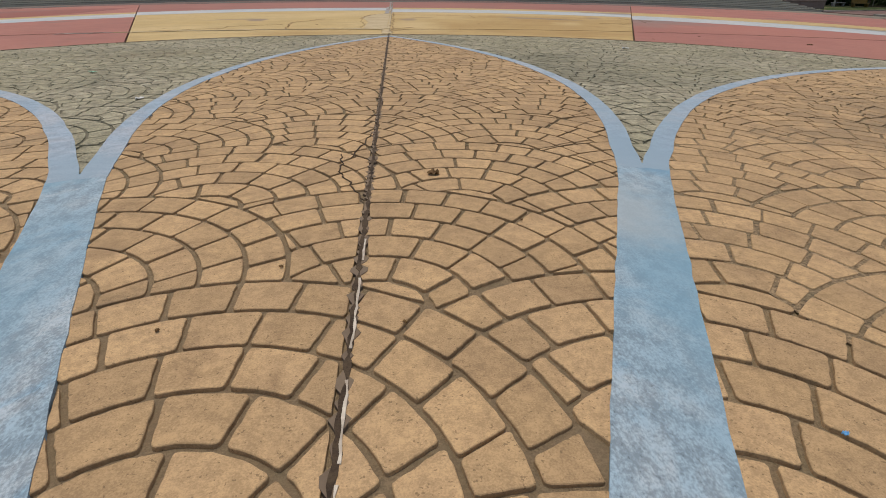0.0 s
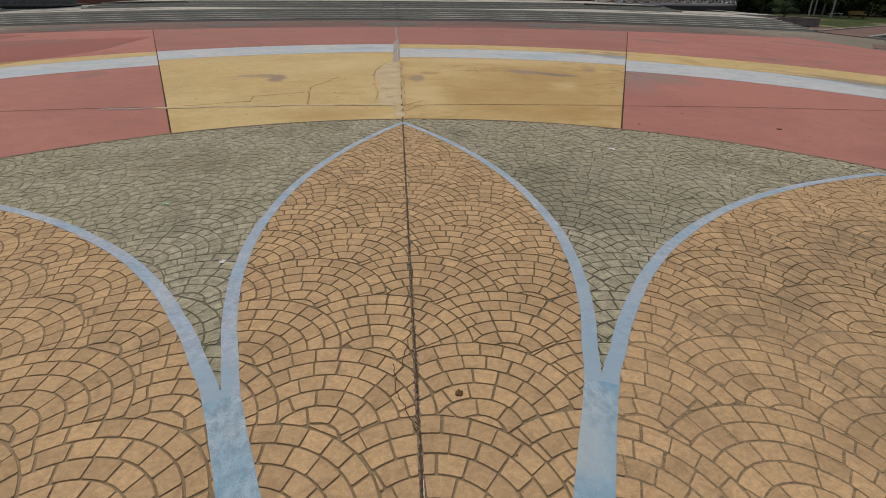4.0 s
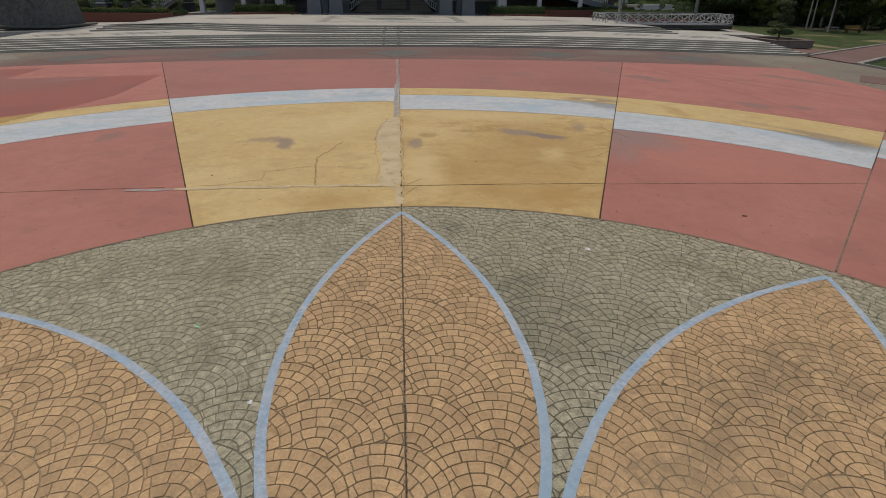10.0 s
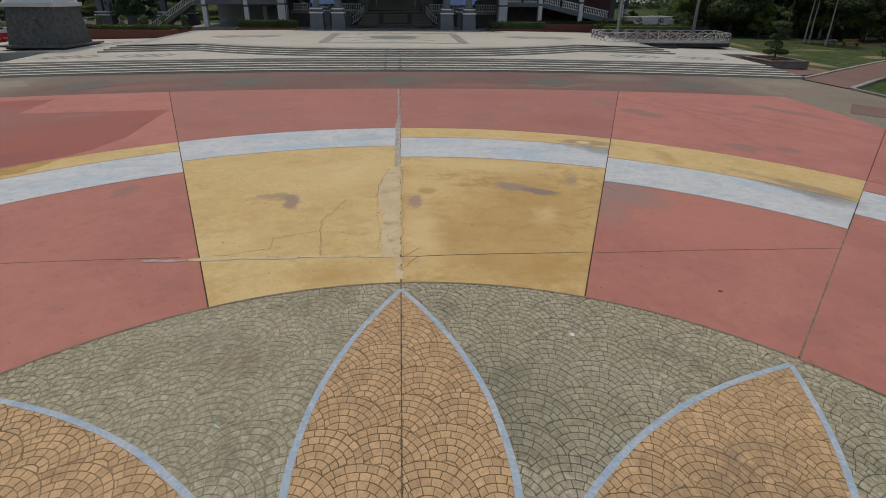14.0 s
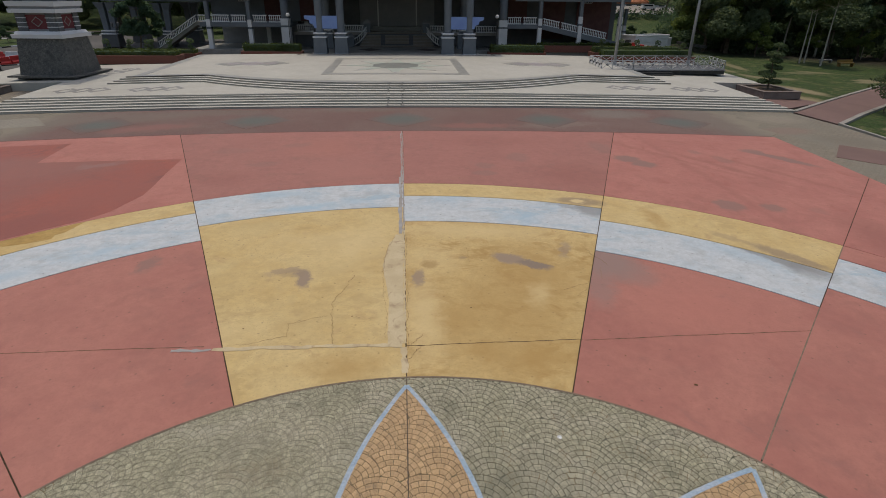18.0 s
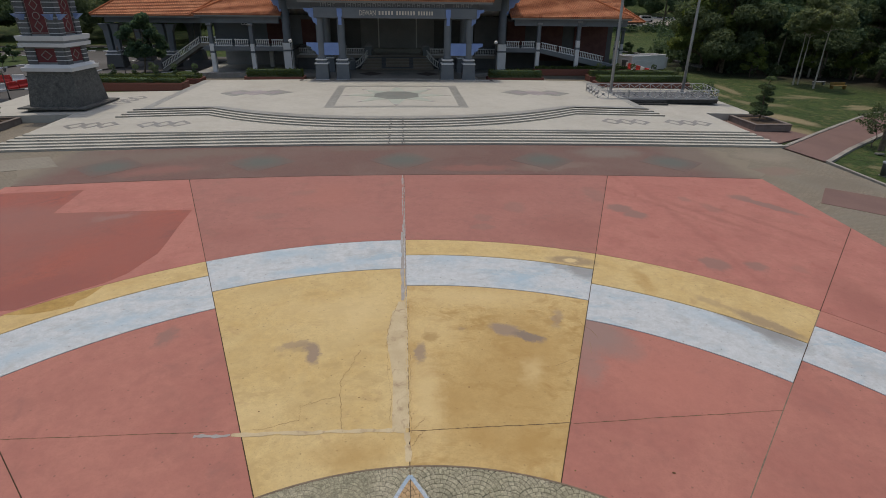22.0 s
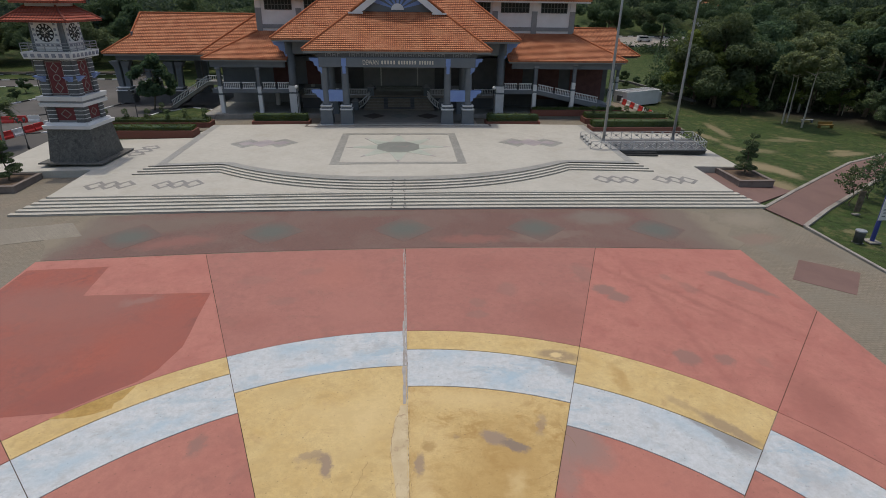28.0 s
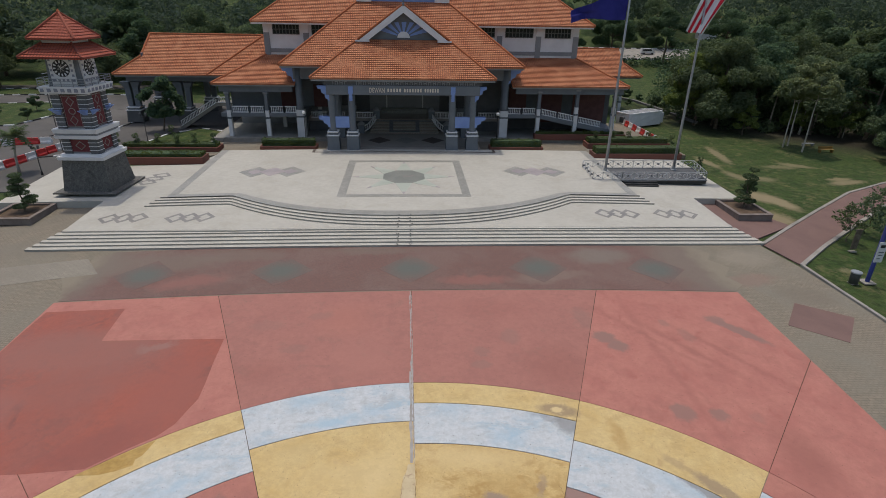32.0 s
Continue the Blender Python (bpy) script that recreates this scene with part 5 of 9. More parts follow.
def stone_geo(out, mx, my, dz, cx=0.0, cy=0.0, cz=0.0):
    n = len(out)
    vs, fs = [], []
    for k, (ins, h) in enumerate(((0.0, -0.0105), (0.0006, -0.0016), (0.0026, 0.0))):
        for x, y in out:
            d = math.hypot(x - mx, y - my) or 1.0
            sh = 1 - ins / max(d, 0.02)
            px, py = mx + (x - mx) * sh, my + (y - my) * sh
            vs.append((px - cx, py - cy, W(px, py) + h + dz - cz))
    for k in range(2):
        for a in range(n):
            b = (a + 1) % n
            fs.append((k * n + a, k * n + b, (k + 1) * n + b, (k + 1) * n + a))
    fs.append(tuple(range(2 * n, 3 * n)))
    return vs, fs


def rough_edge(out, seed):
    """Crumbled outline: short segments pushed in and out a little."""
    pts = []
    for a, b in zip(out, out[1:] + out[:1]):
        d = math.hypot(b[0] - a[0], b[1] - a[1])
        n = max(1, int(d / 0.014))
        for i in range(n):
            x, y = a[0] + (b[0] - a[0]) * i / n, a[1] + (b[1] - a[1]) * i / n
            v = noise.noise_vector((x * 70, y * 70, seed)) * 0.003
            pts.append((x + v.x, y + v.y))
    return pts


def joined(name, stones, material, label):
    vs, fs = [], []
    for _, out, mx, my, dz in stones:
        v, f = stone_geo(out, mx, my, dz)
        o = len(vs)
        vs += v
        fs += [tuple(i + o for i in q) for q in f]
    me = bpy.data.meshes.new(name)
    me.from_pydata(vs, [], fs)
    me.update()
    ob = link(name, me, material, plaza, label)
    ob["kind"] = "stuff"
    return ob


ORANGE, GREYS = make_stones()
ORANGE.sort(key=lambda s: s[0])
joined("fan_stones", ORANGE[300:], M_STONE_O, "sand-coloured stamped stones in fans")
joined("fan_stones", GREYS, M_STONE_G, "grey-green stamped stones in fans")
grey_bed = []
for k in range(-4, 4):
    pts = []
    for t in range(15):
        v = 3.03 + (9.97 - 3.03) * t / 14
        pts.append(petal_world(k, half_at(k, 1, v), v))
    back = []
    for t in range(15):
        v = 3.03 + (9.97 - 3.03) * t / 14
        back.append(petal_world(k + 1, -half_at(k + 1, -1, v), v))
    arc = [polar(R_IN - 0.005, k * 2 * STEP + 2 * STEP * i / 12) for i in range(13)]
    sheet("grey_mortar_bed", pts + arc[1:-1] + back[::-1][:-1], -0.0066 if k == -1 else -0.0082, 0.002, M_MORTAR_G, plaza, step=0.6)

sheet("sand_fill", [(2.45 + 1.45 * math.cos(a * 0.2618), 1.1 + 1.6 * math.sin(a * 0.2618)) for a in range(24)], -0.0032, 0.003, M_SANDFILL, plaza, "sand washed into the joints", step=0.4)

# painted bands between the fields
def band(pts, w0, w1, material, flare=0.0, name="painted_band"):
    bm = bmesh.new()
    rings = []
    n = len(pts)
    for i, p in enumerate(pts):
        a, b = pts[max(i - 1, 0)], pts[min(i + 1, n - 1)]
        dx, dy = b[0] - a[0], b[1] - a[1]
        d = math.hypot(dx, dy) or 1
        f = i / (n - 1)
        w = (w0 + (w1 - w0) * f + flare * max(0.0, (f - 0.8) / 0.2) ** 2) / 2
        e = noise.noise((p[0] * 9, p[1] * 9, 3.0)) * 0.006
        l_ = (p[0] - dy / d * (w + e), p[1] + dx / d * (w + e))
        r_ = (p[0] + dy / d * (w - e), p[1] - dx / d * (w - e))
        rings.append([(*l_, W(*l_) - 0.018), (*r_, W(*r_) - 0.018), (*r_, W(*r_) + 0.003), (*l_, W(*l_) + 0.003)])
    add_loft(bm, rings)
    bmesh.ops.recalc_face_normals(bm, faces=list(bm.faces))
    return part(name, bm, material, plaza, "worn pale blue painted band")


for k in range(-3, 5):
    for sgn in (-1, 1):
        ln = []
        for t in range(41):
            v = 2.92 + (10.0 - 2.92) * t / 40
            ln.append(petal_world(k, sgn * half_at(k, sgn, v), v))
        band(ln, 0.108, 0.1, M_BLUEPALE)
for k in range(-4, 4):
    a = (2 * k + 1) * STEP if k not in (-4, 3) else (k + 0.5) * 44.36
    if k in (-1, 0):
        a *= 0.983
    ln = [polar(0.75 + (3.2 - 0.75) * t / 30, a) for t in range(31)]
    band(ln, 0.193, 0.196, M_BLUE, 0.022)
# kerb ring between stones and slabs, thin concrete edge
ring = [polar(R_IN - 0.0, a * 0.5) for a in range(-360, 361)]
strip("edge_strip", ring, 0.06, 0.003, 0.03, M_JOINTFILL, plaza, "thin brown mortar edging round the fan paving")
# open joint down the middle of the first petal
rng = random.Random(9)
mid = wander((0.004, -0.4), (0.0, 9.2), 480, 0.0024, 12)
strip("joint_edge", mid, 0.023, 0.0008, 0.012, M_JOINTFILL, plaza, "crumbled mortar along the expansion joint", rng, 0.95)
strip("open_joint", wander((0.006, -0.4), (0.002, 9.2), 480, 0.0022, 15), 0.0115, 0.0022, 0.008, M_JOINT, plaza, "dark crumbled expansion joint", rng, 0.9)
for a_, b_ in ((20, 36), (37, 48), (52, 68), (72, 80)):
    strip("sealant_remnant", [(p[0] + 0.006, p[1]) for p in mid[a_:b_]], 0.0048, 0.0035, 0.004, M_WHITEFILL, plaza, "strip of pale sealant left in the joint", rng, 0.6)
for a, b, n_ in (((-0.14, 2.1), (-0.13, 1.85), 10), ((-0.13, 1.85), (-0.02, 1.5), 14), ((-0.02, 2.5), (-0.1, 2.05), 12)):
    strip("crack", wander(a, b, n_, 0.012, 33), 0.004, 0.0042, 0.003, M_JOINT, plaza, "", rng, 0.6)
# the stones nearest the walk, one by one
for d2, out, mx, my, dz in ORANGE[:300]:
    z = W(mx, my)
    v, f = stone_geo(rough_edge(out, 1.0), mx, my, dz, mx, my, z)
    me = bpy.data.meshes.new("paving_stone")
    me.from_pydata(v, [], f)
    me.update()
    ob = link("paving_stone", me, M_STONE_NEAR, plaza)
    ob.location = (mx, my, z)
# litter and marks on the paving
def scrap(name, x, y, rx, ry, seed, material, label, category, lift=0.004, curl=0.004):
    pts = blob(x, y, rx, ry, seed, 14, 0.3, seed * 0.7)
    bm = bmesh.new()
    mid_ = bm.verts.new((x, y, W(x, y) + lift + curl * 0.2))
    mid_lo = bm.verts.new((x, y, W(x, y) + lift + curl * 0.2 - 0.002))
    up = [bm.verts.new((px, py, W(px, py) + lift + curl * (0.5 + 0.5 * math.sin(3 * i)))) for i, (px, py) in enumerate(pts)]
    lo = [bm.verts.new((v.co.x, v.co.y, v.co.z - 0.002)) for v in up]
    for i in range(len(up)):
        j = (i + 1) % len(up)
        bm.faces.new((mid_, up[i], up[j]))
        bm.faces.new((mid_lo, lo[j], lo[i]))
        bm.faces.new((up[j], up[i], lo[i], lo[j]))
    bmesh.ops.recalc_face_normals(bm, faces=list(bm.faces))
    return tagged(part(name, bm, material), label, category)


scrap("dry_leaf", 0.25, 1.79, 0.02, 0.028, 3, M_DRYLEAF, "curled dry brown leaf lying on the stones", "leaf", 0.004, 0.016)
scrap("plastic_scrap", 0.855, 0.355, 0.007, 0.004, 5, M_BLUESCRAP, "small scrap of blue plastic on the stones", "litter")
scrap("paper_scrap", 3.15, 7.17, 0.055, 0.045, 6, M_CLOTHWHITE, "crumpled white paper scrap on the grey stones", "litter", 0.004, 0.02)
scrap("paper_scrap", -1.63, 3.65, 0.03, 0.03, 7, M_CLOTHWHITE, "small white paper scrap on the grey stones", "litter", 0.004, 0.012)
scrap("wrapper", -2.67, 5.18, 0.06, 0.02, 8, M_GREENWRAP, "torn pale green wrapper on the grey stones", "litter", 0.004, 0.008)
scrap("fallen_leaf", 6.9, 8.75, 0.045, 0.03, 9, M_DRYLEAF, "dark dry leaf on the red painted slab", "leaf", 0.01, 0.02)
for i, (x, y) in enumerate(((-0.41, 0.74), (0.12, 0.73), (-0.2, 1.02), (0.5, 1.3), (4.3, 8.9), (5.6, 9.9), (-4.4, 11.6), (1.9, 12.3), (-1.5, 12.0))):
    big = 0.006 if y < 3 else 0.03
    scrap("leaf_bit", x, y, big, big * 0.7, 20 + i, M_DRYLEAF, "tiny dark bit of dry leaf on the paving", "leaf", 0.003 if y < 3 else 0.009, 0.004)

# ---- steps and terrace ----
RISE = 0.113
AX = -0.6                      # axis of the terrace and porch


def step_strip(name, front, back, z0, z1, material, parent, seg=1.0, x_front=None):
    """A long step: front and back give y by x; it follows the crown."""
    bm = bmesh.new()
    x0, x1 = x_front
    n = int((x1 - x0) / seg)
    rings = []
    for i in range(n + 1):
        x = x0 + (x1 - x0) * i / n
        yf, yb = front(x), back(x)
        rings.append([(x, yf, W(x, yf) + z0), (x, yf, W(x, yf) + z1), (x, yb, W(x, yb) + z1), (x, yb, W(x, yb) + z0)])
    add_loft(bm, rings)
    bmesh.ops.recalc_face_normals(bm, faces=list(bm.faces))
    return part(name, bm, material, parent)


def top_edge(x):
    d = abs(x - AX) / 17.6
    if d >= 1:
        return 53.25
    return 46.9 + 6.35 * d ** 2.3


steps = root("steps", (0, 0, 0), "broad cream terrazzo steps with dark grey nosing strips", "steps", kind="structure")
for i in range(6):
    half = 33.4 - 0.38 * i
    yf = 42.25 + 0.53 * i
    bow = (lambda yf: lambda x: yf + 1.3 * (abs(x) / 33.4) ** 2)(yf)
    step_strip("step", bow, (lambda b: lambda x: b(x) + 0.55)(bow), -0.15, RISE * (i + 1), M_TERRAZZO, steps, 1.2, (-half, half))
    step_strip("nosing_strip", (lambda b: lambda x: b(x) - 0.012)(bow), (lambda b: lambda x: b(x) + 0.03)(bow), RISE * (i + 1) - 0.03, RISE * (i + 1) + 0.003, M_RISER, steps, 1.2, (-half, half))
mid_level = 6 * RISE
landing = sheet("landing", [(-31.4, 46.0), (-16, 44.9), (0, 44.6), (16, 44.9), (31.4, 46.0), (31.5, 54.1), (37.0, 54.3), (37.2, 73.0), (-25.0, 73.0), (-27.0, 66.9), (-43.0, 66.9), (-42.5, 54.3), (-31.6, 54.0)],
                mid_level + 0.002, 0.75, M_TERRAZZO, step=2.0)
tagged(landing, "cream terrazzo landing round the terrace", "landing", kind="structure")
for i in range(4):
    edge = (lambda k: lambda x: top_edge(x) - 0.5 * (3 - k))(i)
    half = 26.6 - 0.35 * i
    step_strip("step", edge, (lambda e: lambda x: e(x) + 0.55)(edge), mid_level - 0.1, mid_level + RISE * (i + 1) - (0.003 if i == 3 else 0), M_TERRAZZO, steps, 0.6, (AX - half + 0.6, AX + half))
    step_strip("nosing_strip", (lambda e: lambda x: e(x) - 0.012)(edge), (lambda e: lambda x: e(x) + 0.04)(edge), mid_level + RISE * (i + 1) - 0.04, mid_level + RISE * (i + 1) + 0.004, M_RISER, steps, 0.6,
               (AX - half + 0.6, AX + half))
TOP = mid_level + 4 * RISE
xs = [-24.9 + (49.6) * i / 60 for i in range(61)]
terrace = sheet("terrace", [(x, top_edge(x)) for x in xs] + [(24.7, 72.0), (-24.9, 72.0)], TOP, 0.5, M_TERRAZZO, step=1.6)
tagged(terrace, "cream terrazzo terrace before the hall", "terrace", kind="structure")
inlay = root("terrace_inlay", (0, 0, 0), "grey and pale green tile inlay in the terrace", "floor inlay", kind="structure")
L1 = TOP + 0.010
xs2 = [-24.9 + 49.6 * i / 80 for i in range(81)]
bm = bmesh.new()
rings = []
for x in xs2:
    y0, y1 = top_edge(x) + 0.02, top_edge(x) + (1.15 if abs(x - AX) < 17 else 0.75)
    rings.append([(x, y0, W(x, y0) + L1 - 0.02), (x, y1, W(x, y1) + L1 - 0.02), (x, y1, W(x, y1) + L1), (x, y0, W(x, y0) + L1)])
add_loft(bm, rings)
bmesh.ops.recalc_face_normals(bm, faces=list(bm.faces))
part("edge_band", bm, M_GREYTILE, inlay, "grey tile band along the terrace edge")
sheet("side_band", [(-24.9, 54.05), (-24.0, 54.05), (-24.0, 72), (-24.9, 72)], L1, 0.02, M_GREYTILE, inlay)
sheet("side_band", [(24.7, 54.05), (23.8, 54.05), (23.8, 72), (24.7, 72)], L1, 0.02, M_GREYTILE, inlay)
for a, b, c, d in ((-7.5, -6.6, 52.1, 66.2), (5.5, 6.4, 52.1, 66.2), (-6.59, 5.49, 52.1, 52.9), (-6.59, 5.49, 65.4, 66.2)):
    sheet("frame_band", [(a, c), (b, c), (b, d), (a, d)], L1, 0.02, M_GREYTILE, inlay)
SX, SY = -0.62, 59.2
for k in range(8):
    a = math.radians(90 + 45 * k)
    rx, ry = (5.9, 6.4) if k % 2 == 0 else (5.7, 6.1)
    tip = (SX + rx * math.cos(a), SY + ry * math.sin(a))
    b0, b1 = a - math.radians(22.5), a + math.radians(22.5)
    base = [(SX + 2.5 * math.cos(b0), SY + 2.6 * math.sin(b0)), (SX + 2.5 * math.cos(b1), SY + 2.6 * math.sin(b1))]
    sheet("star_ray", [base[0], tip, base[1]], L1, 0.02, M_PALEGREEN, inlay, step=1.2)
    f = 0.78
    q0 = (tip[0] + (base[0][0] - tip[0]) * (1 - f), tip[1] + (base[0][1] - tip[1]) * (1 - f))
    q1 = (tip[0] + (base[1][0] - tip[0]) * (1 - f), tip[1] + (base[1][1] - tip[1]) * (1 - f))
    sheet("ray_tip", [q0, tip, q1], L1 + 0.003, 0.005, M_MAUVETILE, inlay, step=1.2)
sheet("star_octagon", [(SX + 2.55 * math.cos(math.radians(22.5 + 45 * k)), SY + 2.65 * math.sin(math.radians(22.5 + 45 * k))) for k in range(8)], L1 + 0.004, 0.02, M_OCTTILE, inlay, step=1.2)
for cx in (-16.0, 15.1):
    for dx, m, z in ((-2.0, M_GREYTILE, 0.0), (2.0, M_GREYTILE, 0.0), (0.0, M_MAUVETILE, 0.003)):
        w, h = (1.9, 2.1) if dx else (1.6, 1.75)
        sheet("diamond_tile", [(cx + dx - w, 61.6), (cx + dx, 61.6 - h), (cx + dx + w, 61.6), (cx + dx, 61.6 + h)], L1 + z, 0.02, m, inlay, step=1.4)
    sheet("diamond_tile", [(cx - 2.9, 61.6), (cx - 2.0, 60.6), (cx - 1.1, 61.6), (cx - 2.0, 62.6)], L1 + 0.004, 0.006, M_MAUVETILE, inlay, step=1.4)
    sheet("diamond_tile", [(cx + 2.9, 61.6), (cx + 2.0, 60.6), (cx + 1.1, 61.6), (cx + 2.0, 62.6)], L1 + 0.004, 0.006, M_MAUVETILE, inlay, step=1.4)


def lozenge_outline(cx, cy, a, b, lift=0.0):
    """One slanting frame of grey bands on the landing, along the vectors a and b."""
    at = lambda u, v: (cx + a[0] * u + b[0] * v, cy + a[1] * u + b[1] * v)
    s, t = 0.2, 0.2
    for u0, u1, v0, v1 in ((-0.5, 0.5, -0.5, -0.5 + t), (-0.5, 0.5, 0.5 - t, 0.5), (-0.5, -0.5 + s, -0.5 + t, 0.5 - t), (0.5 - s, 0.5, -0.5 + t, 0.5 - t)):
        sheet("lozenge_band", [at(u0, v0), at(u1, v0), at(u1, v1), at(u0, v1)], mid_level + 0.010 + lift, 0.012, M_LOZ, inlay, step=4)


def turned(v, deg):
    c, s = math.cos(radians(deg)), math.sin(radians(deg))
    return (v[0] * c - v[1] * s, v[0] * s + v[1] * c)


for cx, cy, deg in ((-27.3, 48.8, 0), (-20.95, 48.4, 0), (20.9, 48.85, 0), (27.1, 49.1, 0), (-29.4, 61.2, 76)):
    for i, d in enumerate((-1.33, 0, 1.33)):
        k = 1.0
        o = turned((d, 0), deg)
        lozenge_outline(cx + o[0], cy + o[1], turned((1.08 * k, 1.25 * k), deg), turned((1.08 * k, -1.25 * k), deg), 0.004 * (i % 2))
sheet("porch_edge_band", [(-12.8, 70.35), (11.7, 70.35), (11.7, 70.68), (-12.8, 70.68)], L1 + 0.002, 0.02, M_DARKEDGE, inlay, "dark brown tile line before the porch")
for x in (-12.8, 11.37):
    sheet("porch_edge_band", [(x, 70.69), (x + 0.33, 70.69), (x + 0.33, 71.9), (x, 71.9)], L1 + 0.002, 0.02, M_DARKEDGE, inlay)
# dark marks of former rail feet down the middle of the steps
rng = random.Random(3)
marks = root("rail_marks", (0, 0, 0), "dark stubs of a removed handrail on the steps", "marks", kind="structure")
for i in range(6):
    for x in (-1.15, 0.0):
        for _ in range(3):
            px = x + rng.uniform(-0.1, 0.1)
            y = 42.32 + 0.53 * i + rng.uniform(0, 0.35)
            part("stub", box(px - 0.05, px + 0.05, y - 0.06, y + 0.06, W(px, y) + RISE * (i + 1), W(px, y) + RISE * (i + 1) + 0.012), M_BLACK, marks)
for i in range(4):
    for x in (-1.1, 0.1):
        px = x + rng.uniform(-0.12, 0.12)
        y = top_edge(px) - 0.5 * (3 - i) + 0.15
        part("stub", box(px - 0.08, px + 0.08, y - 0.06, y + 0.06, W(px, y) + mid_level + RISE * (i + 1), W(px, y) + mid_level + RISE * (i + 1) + 0.014), M_BLACK, marks)
# red path, kerbs and lawns beside the forecourt
path_l = [(33.2, 43.6), (39.6, 48.6), (46.2, 53.6), (54.2, 59.5), (62.3, 63.7), (74, 68.5), (95, 75)]
path_r = [(34.3, 39.4), (39.5, 43.6), (44.9, 47.6), (55.0, 54.9), (64.0, 59.8), (76, 64.5), (96, 71)]
red_path = sheet("red_path", path_r + path_l[::-1], -0.02, 0.12, M_PATH, step=2.0)
tagged(red_path, "dull red paved footpath across the lawn", "path", kind="structure")
kerbs = root("path_kerbs", (0, 0, 0), "worn pale concrete kerbs along the path and lawn", "kerb", kind="structure")


def kerb_run(pts, w=0.28, top=0.1, name="kerb_stone", parent=None, mats=(M_CONC,), length=1.0):
    k = 0
    for a, b in zip(pts, pts[1:]):
        d = math.hypot(b[0] - a[0], b[1] - a[1])
        n = max(1, int(d / length))
        for i in range(n):
            t0, t1 = (i + 0.01) / n, (i + 0.99) / n
            p, q = (a[0] + (b[0] - a[0]) * t0, a[1] + (b[1] - a[1]) * t0), (a[0] + (b[0] - a[0]) * t1, a[1] + (b[1] - a[1]) * t1)
            strip(name, [p, q], w, top, 0.35, mats[k % len(mats)], parent)
            k += 1


kerb_run(path_l, 0.32, 0.06, parent=kerbs, length=3.0)
kerb_run(path_r[:6], 0.36, 0.06, parent=kerbs, length=3.0)
kerb_run([(34.3, 39.4), (34.55, 34.6), (34.9, 30.2), (40, 22)], 0.3, 0.07, parent=kerbs, length=2.0)

# ---- the hall ----
GZ = 1.35                      # ground level at the hall
hall = root("hall", (0, 84, GZ), "large public hall with stepped orange clay-tile roofs and blue-grey columns", "building")
hall.location = (0, 0, 0)


def hip_line(parent, a, b, r=0.16, name="ridge_tiles", m=None):
    a, b = Vector(a), Vector(b)
    n = max(2, int((b - a).length / 0.45))
    bm = bmesh.new()
    d = (b - a) / n
    for i in range(n):
        add_cyl(bm, a + d * i, a + d * (i + 1.06), r * 0.92, r * 1.08, 7)
    return part(name, bm, m or M_RIDGE, parent)


# porch roof: front slope, hips and a gablet
PE, PX0, PX1, PZ = 71.3, -12.55, 11.45, 10.95
sl = 0.73
gd = 5.85                      # depth from eave to gablet
gz = PZ + sl * gd
gx0, gx1 = PX0 + gd, PX1 - gd
pcx = (PX0 + PX1) / 2
apex = gz + 4.35
PB = 92.0
porch_roof = roof_faces([
    [(PX0, PE, PZ), (PX1, PE, PZ), (gx1, PE + gd, gz), (gx0, PE + gd, gz)],
    [(PX0, PE, PZ), (gx0, PE + gd, gz), (gx0, PB, gz), (PX0, PB, PZ)],
    [(PX1, PE, PZ), (gx1, PE + gd, gz), (gx1, PB, gz), (PX1, PB, PZ)],
    [(gx0, PE + gd - 0.5, gz), (pcx, PE + gd - 0.5, apex), (pcx, PB, apex), (gx0, PB, gz)],
    [(gx1, PE + gd - 0.5, gz), (pcx, PE + gd - 0.5, apex), (pcx, PB, apex), (gx1, PB, gz)],
], "porch_roof", M_ROOF, hall, "orange clay-tile porch roof with a gablet")
hip_line(porch_roof, (PX0, PE, PZ + 0.05), (gx0, PE + gd, gz + 0.08))
hip_line(porch_roof, (PX1, PE, PZ + 0.05), (gx1, PE + gd, gz + 0.08))
hip_line(porch_roof, (gx0, PE + gd - 0.5, gz + 0.12), (pcx, PE + gd - 0.5, apex + 0.1), 0.14)
hip_line(porch_roof, (gx1, PE + gd - 0.5, gz + 0.12), (pcx, PE + gd - 0.5, apex + 0.1), 0.14)
hip_line(porch_roof, (pcx, PE + gd - 0.5, apex + 0.05), (pcx, PB, apex + 0.05))
